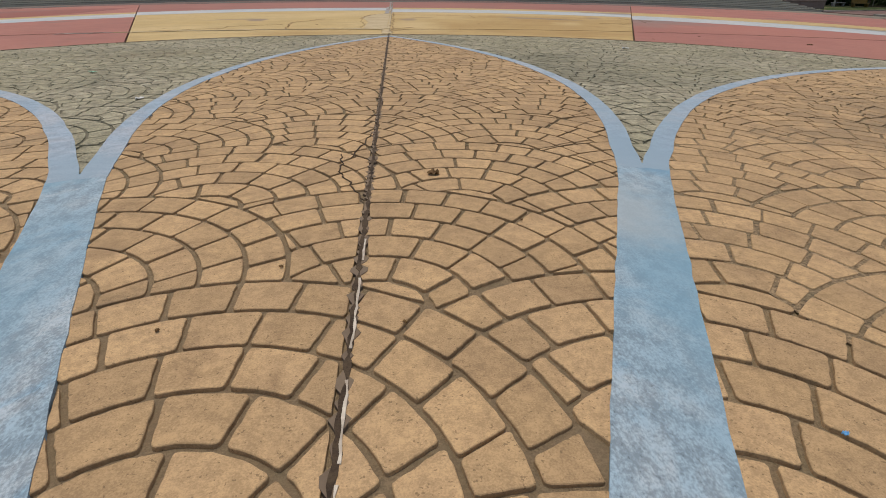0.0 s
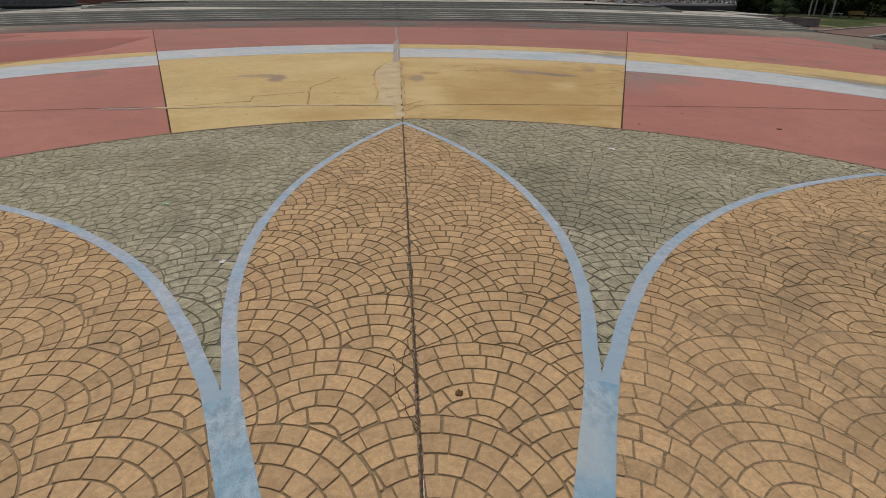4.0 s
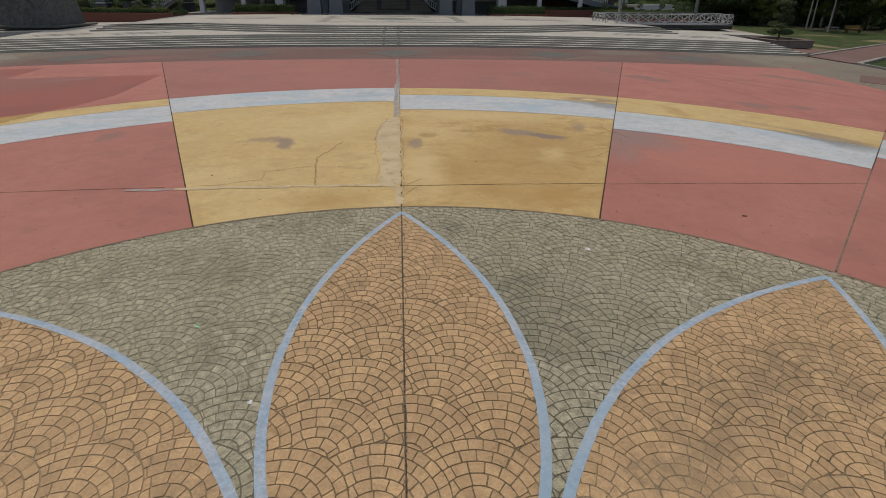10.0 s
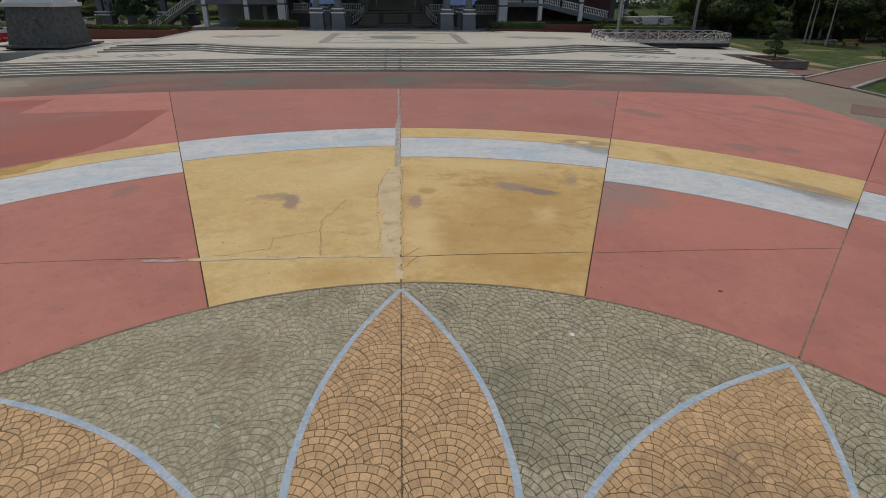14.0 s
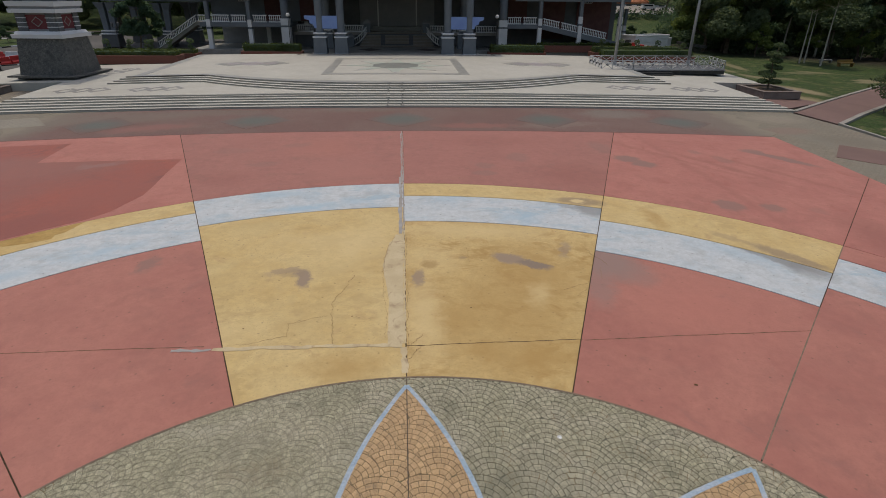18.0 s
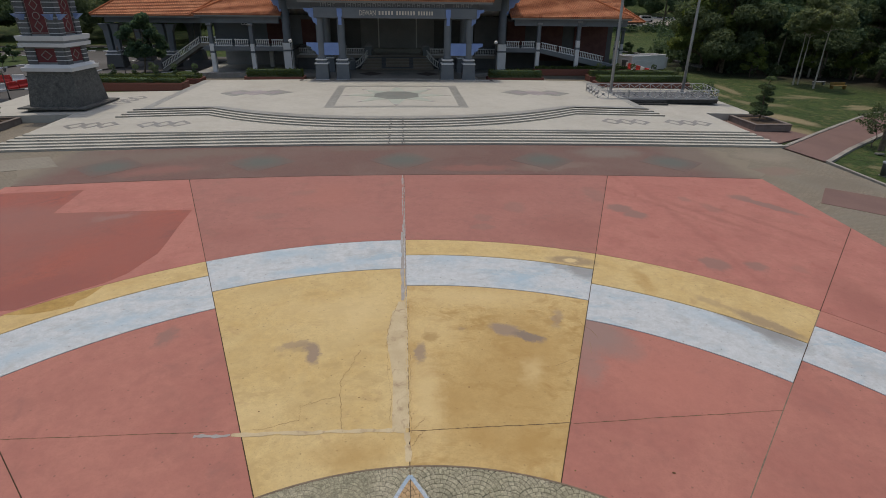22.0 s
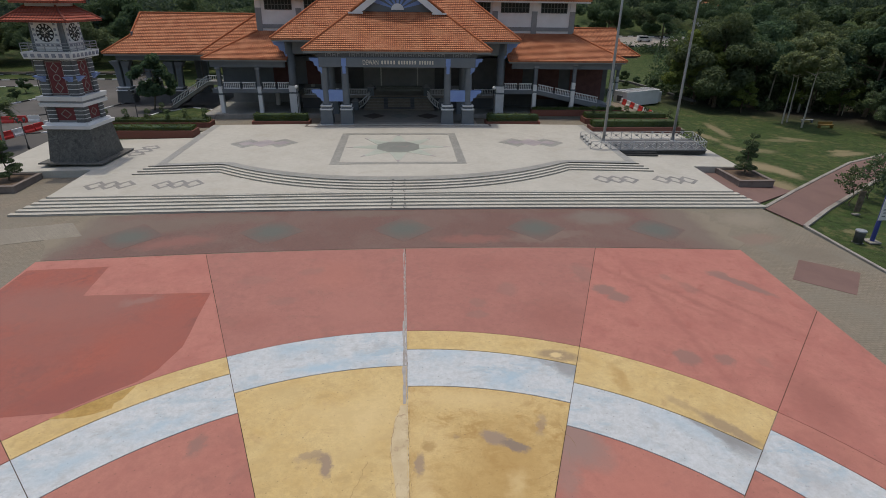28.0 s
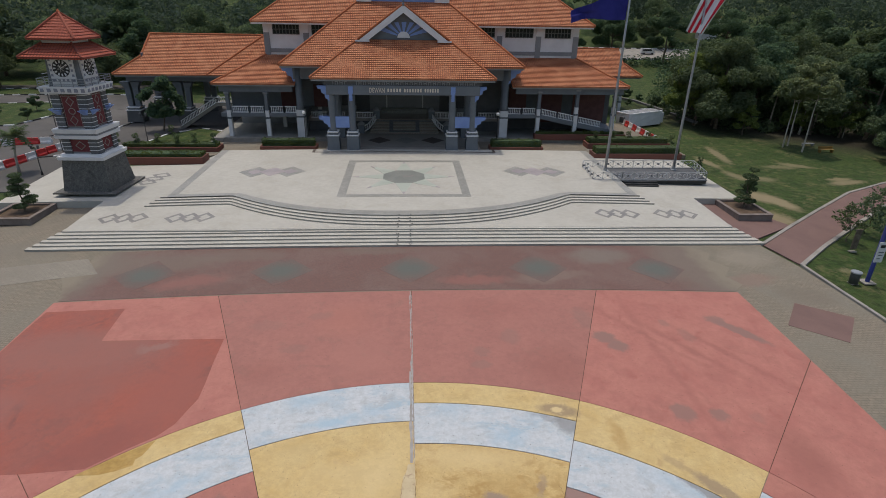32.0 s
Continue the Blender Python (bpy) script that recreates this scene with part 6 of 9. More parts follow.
# gablet: recessed blue field with rays, white barge boards, white half disc
gy = PE + gd + 0.25
bm = bmesh.new()
add_loft(bm, [[(gx0 + 0.5, gy, gz), (gx1 - 0.5, gy, gz), (pcx, gy, apex - 0.3)], [(gx0 + 0.5, gy + 0.2, gz), (gx1 - 0.5, gy + 0.2, gz), (pcx, gy + 0.2, apex - 0.3)]])
gable = part("gable_field", bm, M_GREY, hall, "dark grey gable field with blue sunburst rays")
for k in range(7):
    a0 = math.radians(14 + 152 * k / 7 + 3)
    a1 = math.radians(14 + 152 * (k + 0.6) / 7 + 3)
    ln = 4.4 if k in (0, 6) else (3.3 if k in (1, 5) else 2.9)
    pts = [(pcx + 0.95 * math.cos(a0), gz + 0.3 + 0.95 * math.sin(a0) * 0.75), (pcx + ln * math.cos(a0), gz + 0.3 + min(ln * math.sin(a0), 2.6) * 0.75),
           (pcx + ln * math.cos(a1), gz + 0.3 + min(ln * math.sin(a1), 2.6) * 0.75), (pcx + 0.95 * math.cos(a1), gz + 0.3 + 0.95 * math.sin(a1) * 0.75)]
    bm = bmesh.new()
    add_loft(bm, [[(x, gy - 0.06, z) for x, z in pts], [(x, gy + 0.02, z) for x, z in pts]])
    bmesh.ops.recalc_face_normals(bm, faces=list(bm.faces))
    part("sun_ray", bm, M_SKYBLUE, gable)
bm = bmesh.new()
pts = [(pcx + 0.85 * math.cos(math.pi * i / 12), gz + 0.28 + 0.8 * math.sin(math.pi * i / 12)) for i in range(13)]
add_loft(bm, [[(x, gy - 0.12, z) for x, z in pts], [(x, gy + 0.02, z) for x, z in pts]])
bmesh.ops.recalc_face_normals(bm, faces=list(bm.faces))
part("sun_disc", bm, M_WHITE, gable, "white half disc")
for sx in (-1, 1):
    xb = gx0 if sx < 0 else gx1
    yb = PE + gd - 0.62
    out = [(xb - sx * 0.1, gz - 0.1), (pcx, apex + 0.02), (pcx, apex - 0.95), (xb - sx * 1.35, gz - 0.1)]
    bm = bmesh.new()
    add_loft(bm, [[(x, yb, z) for x, z in out], [(x, yb + 0.14, z) for x, z in out]])
    bmesh.ops.recalc_face_normals(bm, faces=list(bm.faces))
    part("barge_board", bm, M_WHITE, hall, "white barge board")
    # cornice ends
    part("cornice_end", box(xb - 0.3 if sx < 0 else xb - 1.6, xb + 1.6 if sx < 0 else xb + 0.3, yb - 0.02, yb + 0.5, gz - 0.22, gz - 0.02), M_WHITE, hall)
# finial on the gablet
fin = lathe([(0.16, apex - 0.1), (0.2, apex + 0.15), (0.09, apex + 0.3), (0.12, apex + 0.5), (0.02, apex + 0.85)], 10, (pcx, PE + gd - 0.55))
part("finial", fin, M_GREY, hall, "dark grey finial")

# eave board, frieze and name beam of the porch
COLX = (-10.05, -7.45, 5.85, 8.6)
part("eave_board", box(PX0 + 0.15, PX1 - 0.15, PE + 0.12, PE + 0.3, PZ - 0.42, PZ - 0.05), M_MIDGREY, hall)
part("soffit", box(PX0 + 0.2, PX1 - 0.2, PE + 0.3, 80, PZ - 0.4, PZ - 0.28), M_GREY, hall)
part("frieze", box(-10.9, 9.6, 71.75, 72.2, 10.05, PZ - 0.4), M_DARKGREY, hall, "pierced dark frieze")
for i in range(62):
    x = -9.7 + i * 0.3
    if abs(x - COLX[1]) < 0.5 or abs(x - COLX[2]) < 0.5:
        continue
    part("frieze_block", box(x, x + 0.07, 71.68, 71.76, 10.1, 10.66), M_MIDGREY, hall)
    if i % 2:
        part("frieze_block", box(x + 0.07, x + 0.3, 71.69, 71.76, 10.26 + 0.16 * (i % 4 == 1), 10.36 + 0.16 * (i % 4 == 1)), M_MIDGREY, hall)
beam = part("name_beam", box(-10.6, 9.4, 71.62, 72.5, 8.82, 10.04, 0.04), M_GREY, hall, "blue-grey beam with raised pale lettering")
txt = bpy.data.curves.new("lettering", "FONT")
txt.body = "DEWAN"
txt.size = 0.86
txt.extrude = 0.03
txt.align_x = "LEFT"
tmp = new("lettering_curve", txt)
bpy.context.view_layer.update()
me = bpy.data.meshes.new_from_object(tmp.evaluated_get(bpy.context.evaluated_depsgraph_get()))
bpy.data.objects.remove(tmp)
me.name = "lettering"
let = link("lettering", me, M_LETTER, beam, "raised pale letters")
wid = max(v.co.x for v in me.vertices)
let.matrix_local = pose(-5.08, 71.58, 9.15, 90, 0, 0) @ Matrix.Diagonal((2.02 / wid, 1, 1, 1))
for x0, x1, n_ in ((-2.78, -0.86, 5), (-0.62, 1.8, 7), (2.06, 4.02, 6)):
    for i in range(n_):
        w_ = (x1 - x0) / n_
        part("lettering_bar", box(x0 + w_ * (i + 0.22), x0 + w_ * (i + 0.78), 71.57, 71.61, 9.22, 9.66), M_LETTER, beam, "pale bar of raised writing")

# porch columns, one built and three copied
def porch_column(x, y, z0):
    c = root("porch_column", (x, y, z0), "round blue-grey porch column on a square plinth with white bands", "column", group="porch columns")
    bm = bmesh.new()
    add_loft(bm, [square(0.84, 0.0), square(0.74, 2.0)])
    part("plinth", bm, M_GREY, c, "tapered blue-grey plinth")
    part("foot_band", box(-0.9, 0.9, -0.9, 0.9, 0.0, 0.16, 0.02), M_WHITE, c, "white band")
    part("plinth_cap", box(-0.84, 0.84, -0.84, 0.84, 2.0, 2.16, 0.03), M_WHITE, c)
    part("plinth_block", box(-0.62, 0.62, -0.62, 0.62, 2.16, 2.46), M_GREY, c)
    part("plinth_cap", box(-0.74, 0.74, -0.74, 0.74, 2.46, 2.62, 0.03), M_WHITE, c)
    part("shaft", lathe([(0.56, 2.62), (0.52, 2.8), (0.47, 3.1), (0.46, 7.2), (0.5, 7.45)], 20), M_GREY, c, smooth=True)
    part("capital", lathe([(0.5, 7.45), (0.56, 7.6), (0.56, 7.9)], 20), M_MIDGREY, c, smooth=True)
    return c


def bracket(name, pts, y0, y1, parent, m=None):
    bm = bmesh.new()
    add_loft(bm, [[(x, y0, z) for x, z in pts], [(x, y1, z) for x, z in pts]])
    bmesh.ops.recalc_face_normals(bm, faces=list(bm.faces))
    return part(name, bm, m or M_SKYBLUE, parent, "periwinkle blue stepped bracket")


cols = porch_column(COLX[0], 72.3, GZ + 0.1)
for x in COLX[1:]:
    copy_thing(cols, pose(x, 72.3, GZ + 0.1))
for sx, xc in ((-1, COLX[0]), (1, COLX[3])):
    st = [(xc + sx * 0.2, 9.9), (xc + sx * 1.75, 9.9), (xc + sx * 1.65, 9.55), (xc + sx * 1.25, 9.45), (xc + sx * 1.15, 9.0), (xc + sx * 0.8, 8.85), (xc + sx * 0.7, 8.35), (xc + sx * 0.45, 8.2), (xc + sx * 0.2, 7.9)]
    bracket("bracket", st, 71.9, 72.7, hall)
    lo = [(xc + sx * 0.2, 5.95), (xc + sx * 1.75, 5.95), (xc + sx * 1.7, 5.6), (xc + sx * 1.2, 5.45), (xc + sx * 1.1, 5.1), (xc + sx * 0.7, 4.95), (xc + sx * 0.6, 4.6), (xc + sx * 0.2, 4.5)]
    bracket("bracket", lo, 71.95, 72.65, hall)
for a, b in ((COLX[0], COLX[1]), (COLX[2], COLX[3])):
    part("tie_panel", box(a + 0.3, b - 0.3, 72.05, 72.55, 4.5, 5.95), M_SKYBLUE, hall, "periwinkle blue panel between the paired columns")
for x in COLX[1:3]:
    part("capital_plate", box(x - 0.2, x + 0.2, 71.56, 71.62, 8.05, 9.9), M_SKYBLUE, hall, "blue pendant plate on the beam")
    part("capital_plate", box(x - 0.3, x + 0.3, 71.5, 71.56, 9.0, 9.9), M_SKYBLUE, hall)
for x in (COLX[0], COLX[3]):
    copy_thing(cols, pose(x, 79.6, GZ + 0.1))

# second, wider roof behind the porch
E2, X20, X21, Z2 = 77.9, -17.75, 16.5, 11.8
d2, s2 = 10.4, 0.78
z2 = Z2 + s2 * d2
B2 = 112.0
roof2 = roof_faces([
    [(X20, E2, Z2), (PX0 + 0.3, E2, Z2), (PX0 + 0.3 + 9.5, E2 + d2 - 0.4, z2 - 0.3), (X20 + d2, E2 + d2, z2)],
    [(PX1 - 0.3, E2, Z2), (X21, E2, Z2), (X21 - d2, E2 + d2, z2), (PX1 - 9.8, E2 + d2 - 0.4, z2 - 0.3)],
    [(PX0 + 0.3, E2, Z2), (PX1 - 0.3, E2, Z2), (X21 - d2, E2 + d2, z2), (X20 + d2, E2 + d2, z2)],
    [(X20, E2, Z2), (X20 + d2, E2 + d2, z2), (X20 + d2, B2, z2), (X20, B2, Z2)],
    [(X21, E2, Z2), (X21 - d2, E2 + d2, z2), (X21 - d2, B2, z2), (X21, B2, Z2)],
    [(X20 + d2, E2 + d2, z2), ((X20 + X21) / 2, E2 + d2, z2 + 5.2), ((X20 + X21) / 2, B2, z2 + 5.2), (X20 + d2, B2, z2)],
    [(X21 - d2, E2 + d2, z2), ((X20 + X21) / 2, E2 + d2, z2 + 5.2), ((X20 + X21) / 2, B2, z2 + 5.2), (X21 - d2, B2, z2)],
], "second_roof", M_ROOF, hall, "wider orange clay-tile roof behind the porch")
hip_line(roof2, (X20, E2, Z2 + 0.05), (X20 + d2, E2 + d2, z2 + 0.08))
hip_line(roof2, (X21, E2, Z2 + 0.05), (X21 - d2, E2 + d2, z2 + 0.08))
rcx = (X20 + X21) / 2
bm = bmesh.new()
gx = X20 + d2
add_loft(bm, [[(gx + 0.6, E2 + d2 + 0.2, z2), (X21 - d2 - 0.6, E2 + d2 + 0.2, z2), (rcx, E2 + d2 + 0.2, z2 + 4.9)], [(gx + 0.6, E2 + d2 + 0.5, z2), (X21 - d2 - 0.6, E2 + d2 + 0.5, z2), (rcx, E2 + d2 + 0.5, z2 + 4.9)]])
part("upper_gable_field", bm, M_SKYBLUE, hall, "blue field of the upper gable")
for sx, xb in ((-1, gx), (1, X21 - d2)):
    part("cornice_end", box(xb - 0.2 if sx < 0 else xb - 2.0, xb + 2.0 if sx < 0 else xb + 0.2, E2 + d2 - 0.4, E2 + d2 + 0.3, z2 - 0.05, z2 + 0.5), M_WHITE, hall, "white cornice end of the upper gable")
    out = [(xb, z2 + 0.3), (rcx, z2 + 5.3), (rcx, z2 + 4.3), (xb - sx * 1.4, z2 + 0.3)]
    bm = bmesh.new()
    add_loft(bm, [[(x, E2 + d2 - 0.2, z) for x, z in out], [(x, E2 + d2, z) for x, z in out]])
    bmesh.ops.recalc_face_normals(bm, faces=list(bm.faces))
    part("barge_board", bm, M_WHITE, hall)
part("eave_board", box(X20 + 0.15, PX0 + 0.4, E2 + 0.1, E2 + 0.3, Z2 - 0.4, Z2 - 0.05), M_MIDGREY, hall)
part("eave_board", box(PX1 - 0.4, X21 - 0.15, E2 + 0.1, E2 + 0.3, Z2 - 0.4, Z2 - 0.05), M_MIDGREY, hall)
part("soffit", box(X20 + 0.2, X21 - 0.2, E2 + 0.3, 92, Z2 - 0.42, Z2 - 0.3), M_GREY, hall)
part("tie_beam", box(-16.4, -9.5, 80.6, 81.3, 9.6, Z2 - 0.45), M_GREY, hall)
part("tie_beam", box(8.6, 15.0, 80.6, 81.3, 9.6, Z2 - 0.45), M_GREY, hall)
for sx, x in ((-1, -15.75), (1, 14.3)):
    c = root("tall_column", (x, 81.0, GZ - 0.15), "tall round blue-grey column with a white lower casing", "column", group="tall columns")
    part("casing", box(-0.62, 0.62, -0.62, 0.62, 0.0, 3.0, 0.05), M_WHITE, c, "white square casing")
    part("casing", box(-0.6, 0.6, -0.6, 0.6, 3.2, 4.1, 0.05), M_WHITE, c, "white square casing")
    part("casing_band", box(-0.66, 0.66, -0.66, 0.66, 3.0, 3.2), M_GREY, c)
    part("shaft", lathe([(0.6, 4.1), (0.56, 4.4), (0.55, 10.2)], 20), M_GREY, c, smooth=True)
    st = [(x + sx * 0.3, 11.2), (x + sx * 2.3, 11.2), (x + sx * 2.1, 10.75), (x + sx * 1.6, 10.6), (x + sx * 1.4, 10.1), (x + sx * 0.9, 9.9), (x + sx * 0.7, 9.3), (x + sx * 0.3, 9.0)]
    bracket("bracket", st, 80.7, 81.3, hall)

# upper block with its hipped roof
UX0, UX1, UY, UZ0, UZ1 = -21.6, 26.6, 88.0, 8.8, 17.0
block = part("upper_wall", box(UX0, UX1, UY, 112, UZ0, UZ1), M_WHITE, hall, "white upper wall")
part("wall_band", box(UX0 - 0.05, UX1 + 0.05, UY - 0.1, UY, 12.6, 13.15), M_MIDGREY, hall, "grey string course")
for x in (-21.2, -15.3, -9.0, 8.2, 14.2, 20.3, 26.2):
    part("pilaster", box(x - 0.42, x + 0.42, UY - 0.16, UY, UZ0 + 2.2, UZ1 - 1.6), M_MIDGREY, hall, "grey pilaster")
    part("pilaster_head", box(x - 0.42, x + 0.42, UY - 0.16, UY, UZ1 - 1.6, UZ1 - 0.1), M_WHITE, hall)
for x0, x1 in ((-20.2, -16.3), (15.1, 19.4), (21.3, 25.3), (-14.4, -10.2), (9.2, 13.4)):
    w = part("clerestory_window", box(x0, x1, UY - 0.04, UY + 0.02, 15.25, 16.55), M_GLASS, hall, "row of dark clerestory panes")
    n = 8
    for i in range(n + 1):
        x = x0 + (x1 - x0) * i / n
        part("bar", box(x - 0.05, x + 0.05, UY - 0.09, UY - 0.03, 15.2, 16.6), M_DARKGREY, w)
    for z in (15.2, 15.87, 16.55):
        part("bar", box(x0 - 0.05, x1 + 0.05, UY - 0.1, UY - 0.04, z - 0.05, z + 0.05), M_DARKGREY, w)
RX0, RX1, RY0, RY1, RZ = -23.1, 28.6, 86.6, 114.0, 17.0
rd = (RY1 - RY0) / 2
roof3 = roof_faces([
    [(RX0, RY0, RZ), (RX1, RY0, RZ), (RX1 - rd * 0.8, RY0 + rd, RZ + rd * 0.62), (RX0 + rd * 0.8, RY0 + rd, RZ + rd * 0.62)],
    [(RX0, RY1, RZ), (RX1, RY1, RZ), (RX1 - rd * 0.8, RY0 + rd, RZ + rd * 0.62), (RX0 + rd * 0.8, RY0 + rd, RZ + rd * 0.62)],
    [(RX0, RY0, RZ), (RX0, RY1, RZ), (RX0 + rd * 0.8, RY0 + rd, RZ + rd * 0.62)],
    [(RX1, RY0, RZ), (RX1, RY1, RZ), (RX1 - rd * 0.8, RY0 + rd, RZ + rd * 0.62)],
], "upper_roof", M_ROOF, hall, "hipped orange clay-tile main roof")
hip_line(roof3, (RX0, RY0, RZ + 0.05), (RX0 + rd * 0.8, RY0 + rd, RZ + rd * 0.62 + 0.06))
hip_line(roof3, (RX1, RY0, RZ + 0.05), (RX1 - rd * 0.8, RY0 + rd, RZ + rd * 0.62 + 0.06))
part("eave_board", box(RX0 + 0.1, RX1 - 0.1, RY0 + 0.08, RY0 + 0.25, RZ - 0.4, RZ - 0.1), M_WHITE, hall)
part("soffit", box(RX0 + 0.1, RX1 - 0.1, RY0 + 0.25, UY, RZ - 0.36, RZ - 0.22), M_MIDGREY, hall)

# lower gallery roofs on both sides
LZ, LE = 8.95, 80.2
GX0, GX1 = -27.9, 32.9
ls = 0.42
lw = 8.0


groof = roof_faces([
    [(GX0, LE, LZ), (-16.2, LE, LZ), (-16.2, LE + lw, LZ + ls * lw), (GX0 + lw * 0.82, LE + lw, LZ + ls * lw)],
    [(GX0, LE, LZ), (GX0 + lw * 0.82, LE + lw, LZ + ls * lw), (GX0 + lw * 0.82, 112, LZ + ls * lw), (GX0, 112, LZ)],
], "gallery_roof", M_ROOF, hall, "low orange clay-tile gallery roof")
groof2 = roof_faces([
    [(15.3, LE, LZ), (GX1, LE, LZ), (GX1 - lw * 0.82, LE + lw, LZ + ls * lw), (15.3, LE + lw, LZ + ls * lw)],
    [(GX1, LE, LZ), (GX1 - lw * 0.82, LE + lw, LZ + ls * lw), (GX1 - lw * 0.82, 112, LZ + ls * lw), (GX1, 112, LZ)],
], "gallery_roof", M_ROOF, hall, "low orange clay-tile gallery roof")
hip_line(groof, (GX0, LE, LZ + 0.05), (GX0 + lw * 0.82, LE + lw, LZ + ls * lw + 0.06))
hip_line(groof, (GX1, LE, LZ + 0.05), (GX1 - lw * 0.82, LE + lw, LZ + ls * lw + 0.06))
hip_line(groof, (-16.2, LE, LZ + 0.05), (-16.2, LE + lw * 0.5, LZ + ls * lw * 0.5 + 0.06), 0.1)
hip_line(groof, (15.3, LE, LZ + 0.05), (15.3, LE + lw * 0.5, LZ + ls * lw * 0.5 + 0.06), 0.1)
for x0, x1 in ((GX0 + 0.2, -16.3), (15.4, GX1 - 0.2)):
    part("eave_board", box(x0, x1, LE + 0.08, LE + 0.22, LZ - 0.36, LZ - 0.04), M_MIDGREY, hall)
    part("soffit", box(x0, x1, LE + 0.22, 88, LZ - 0.42, LZ - 0.3), M_GREY, hall)
    part("gallery_beam", box(x0 + 0.6, x1 - 0.4, 80.8, 81.3, 7.75, LZ - 0.42), M_GREY, hall)

# gallery: floor, back walls, posts, balustrades
FZ = 4.75
part("gallery_floor", box(-27.2, -15.3, 80.75, 88, FZ - 0.55, FZ), M_GREY, hall, "raised gallery floor slab")
part("gallery_floor", box(14.4, 19.9, 80.75, 88, FZ - 0.55, FZ), M_GREY, hall, "raised gallery floor slab")
LF = 3.42                      # landing behind the porch
part("entrance_landing", box(-15.3, 14.4, 84.15, 91.0, LF - 0.4, LF), M_PORCHTILE, hall, "grey tiled landing behind the porch")
part("undercroft_wall", box(-15.3, -5.3, 84.7, 84.9, 0.8, LF - 0.4), M_DARKGREY, hall)
part("undercroft_wall", box(4.1, 14.4, 84.7, 84.9, 0.8, LF - 0.4), M_DARKGREY, hall)
for i in range(3):
    part("upper_step", box(-4.3, 3.1, 88.4 + 0.36 * i, 90.8, LF + 0.17 * i, LF + 0.17 * (i + 1)), M_GREYTILE, hall)
part("gallery_wall", box(-27.2, -12.0, 86.6, 86.9, FZ, LZ - 0.25), M_GREY, hall)
part("gallery_wall", box(11.0, 32.4, 86.6, 86.9, 1.0, LZ - 0.25), M_DARKGREY, hall)
part("undercroft_wall", box(-27.2, -8.5, 90.5, 90.8, 0.8, FZ - 0.5), M_MIDGREY, hall)
part("undercroft_wall", box(7.5, 19.9, 88.5, 88.8, 0.8, FZ - 0.5), M_MIDGREY, hall)
for x0, x1 in ((-19.6, -16.9), (-14.6, -12.6), (16.0, 18.8), (21.0, 24.6), (26.4, 31.6)):
    part("brick_panel", box(x0, x1, 86.45, 86.6, FZ + (0 if x0 < 20 else -2.2), 8.1), M_MAROON, hall, "maroon brick panel")
for x0, x1, z0, z1 in ((-23.2, -21.9, 7.3, 7.9), (26.9, 28.6, 7.5, 8.05)):
    part("vent", box(x0, x1, 86.38, 86.44, z0, z1), M_WHITE, hall, "white louvred vent")
    for i in range(3):
        xx = x0 + 0.1 + (x1 - x0 - 0.1) * i / 3
        part("vent_opening", box(xx, xx + (x1 - x0) / 3 - 0.12, 86.34, 86.38, z0 + 0.1, z1 - 0.1), M_BLACK, hall)


def gallery_post(x, y, z0, top):
    c = root("gallery_post", (x, y, z0), "square gallery post, white below and blue-grey above", "post", group="gallery posts")
    part("casing", box(-0.29, 0.29, -0.29, 0.29, 0, 2.55, 0.04), M_WHITE, c, "white lower casing")
    part("band", box(-0.33, 0.33, -0.33, 0.33, 2.55, 2.8), M_GREY, c)
    part("casing", box(-0.28, 0.28, -0.28, 0.28, 2.8, 3.75, 0.04), M_WHITE, c, "white upper casing")
    part("shaft", box(-0.26, 0.26, -0.26, 0.26, 3.75, top - z0 - 0.55, 0.06), M_GREY, c)
    part("capital", box(-0.36, 0.36, -0.36, 0.36, top - z0 - 0.55, top - z0 - 0.3, 0.04), M_MIDGREY, c)
    part("capital", box(-0.31, 0.31, -0.31, 0.31, top - z0 - 0.3, top - z0), M_GREY, c)
    return c


gp_ = gallery_post(-26.1, 81.0, 1.35, 8.0)
for x, y, z in ((-20.6, 81.0, 1.35), (19.6, 81.0, 1.8), (25.4, 81.0, 2.1), (31.2, 81.0, 2.1)):
    copy_thing(gp_, pose(x, y, z))
gp2 = gallery_post(-27.6, 86.0, 1.35, 8.0)
for x, y in ((-19.6, 87.6), (-14.0, 87.6), (17.5, 87.0)):
    copy_thing(gp2, pose(x, y, 1.35))


def baluster_mesh():
    bm = lathe([(0.05, 0.0), (0.07, 0.06), (0.035, 0.14), (0.075, 0.3), (0.07, 0.4), (0.035, 0.56), (0.055, 0.62), (0.05, 0.68)], 6)
    me = bpy.data.meshes.new("baluster")
    bm.to_mesh(me)
    bm.free()
    me.materials.append(M_WHITE)
    return me


BAL = baluster_mesh()


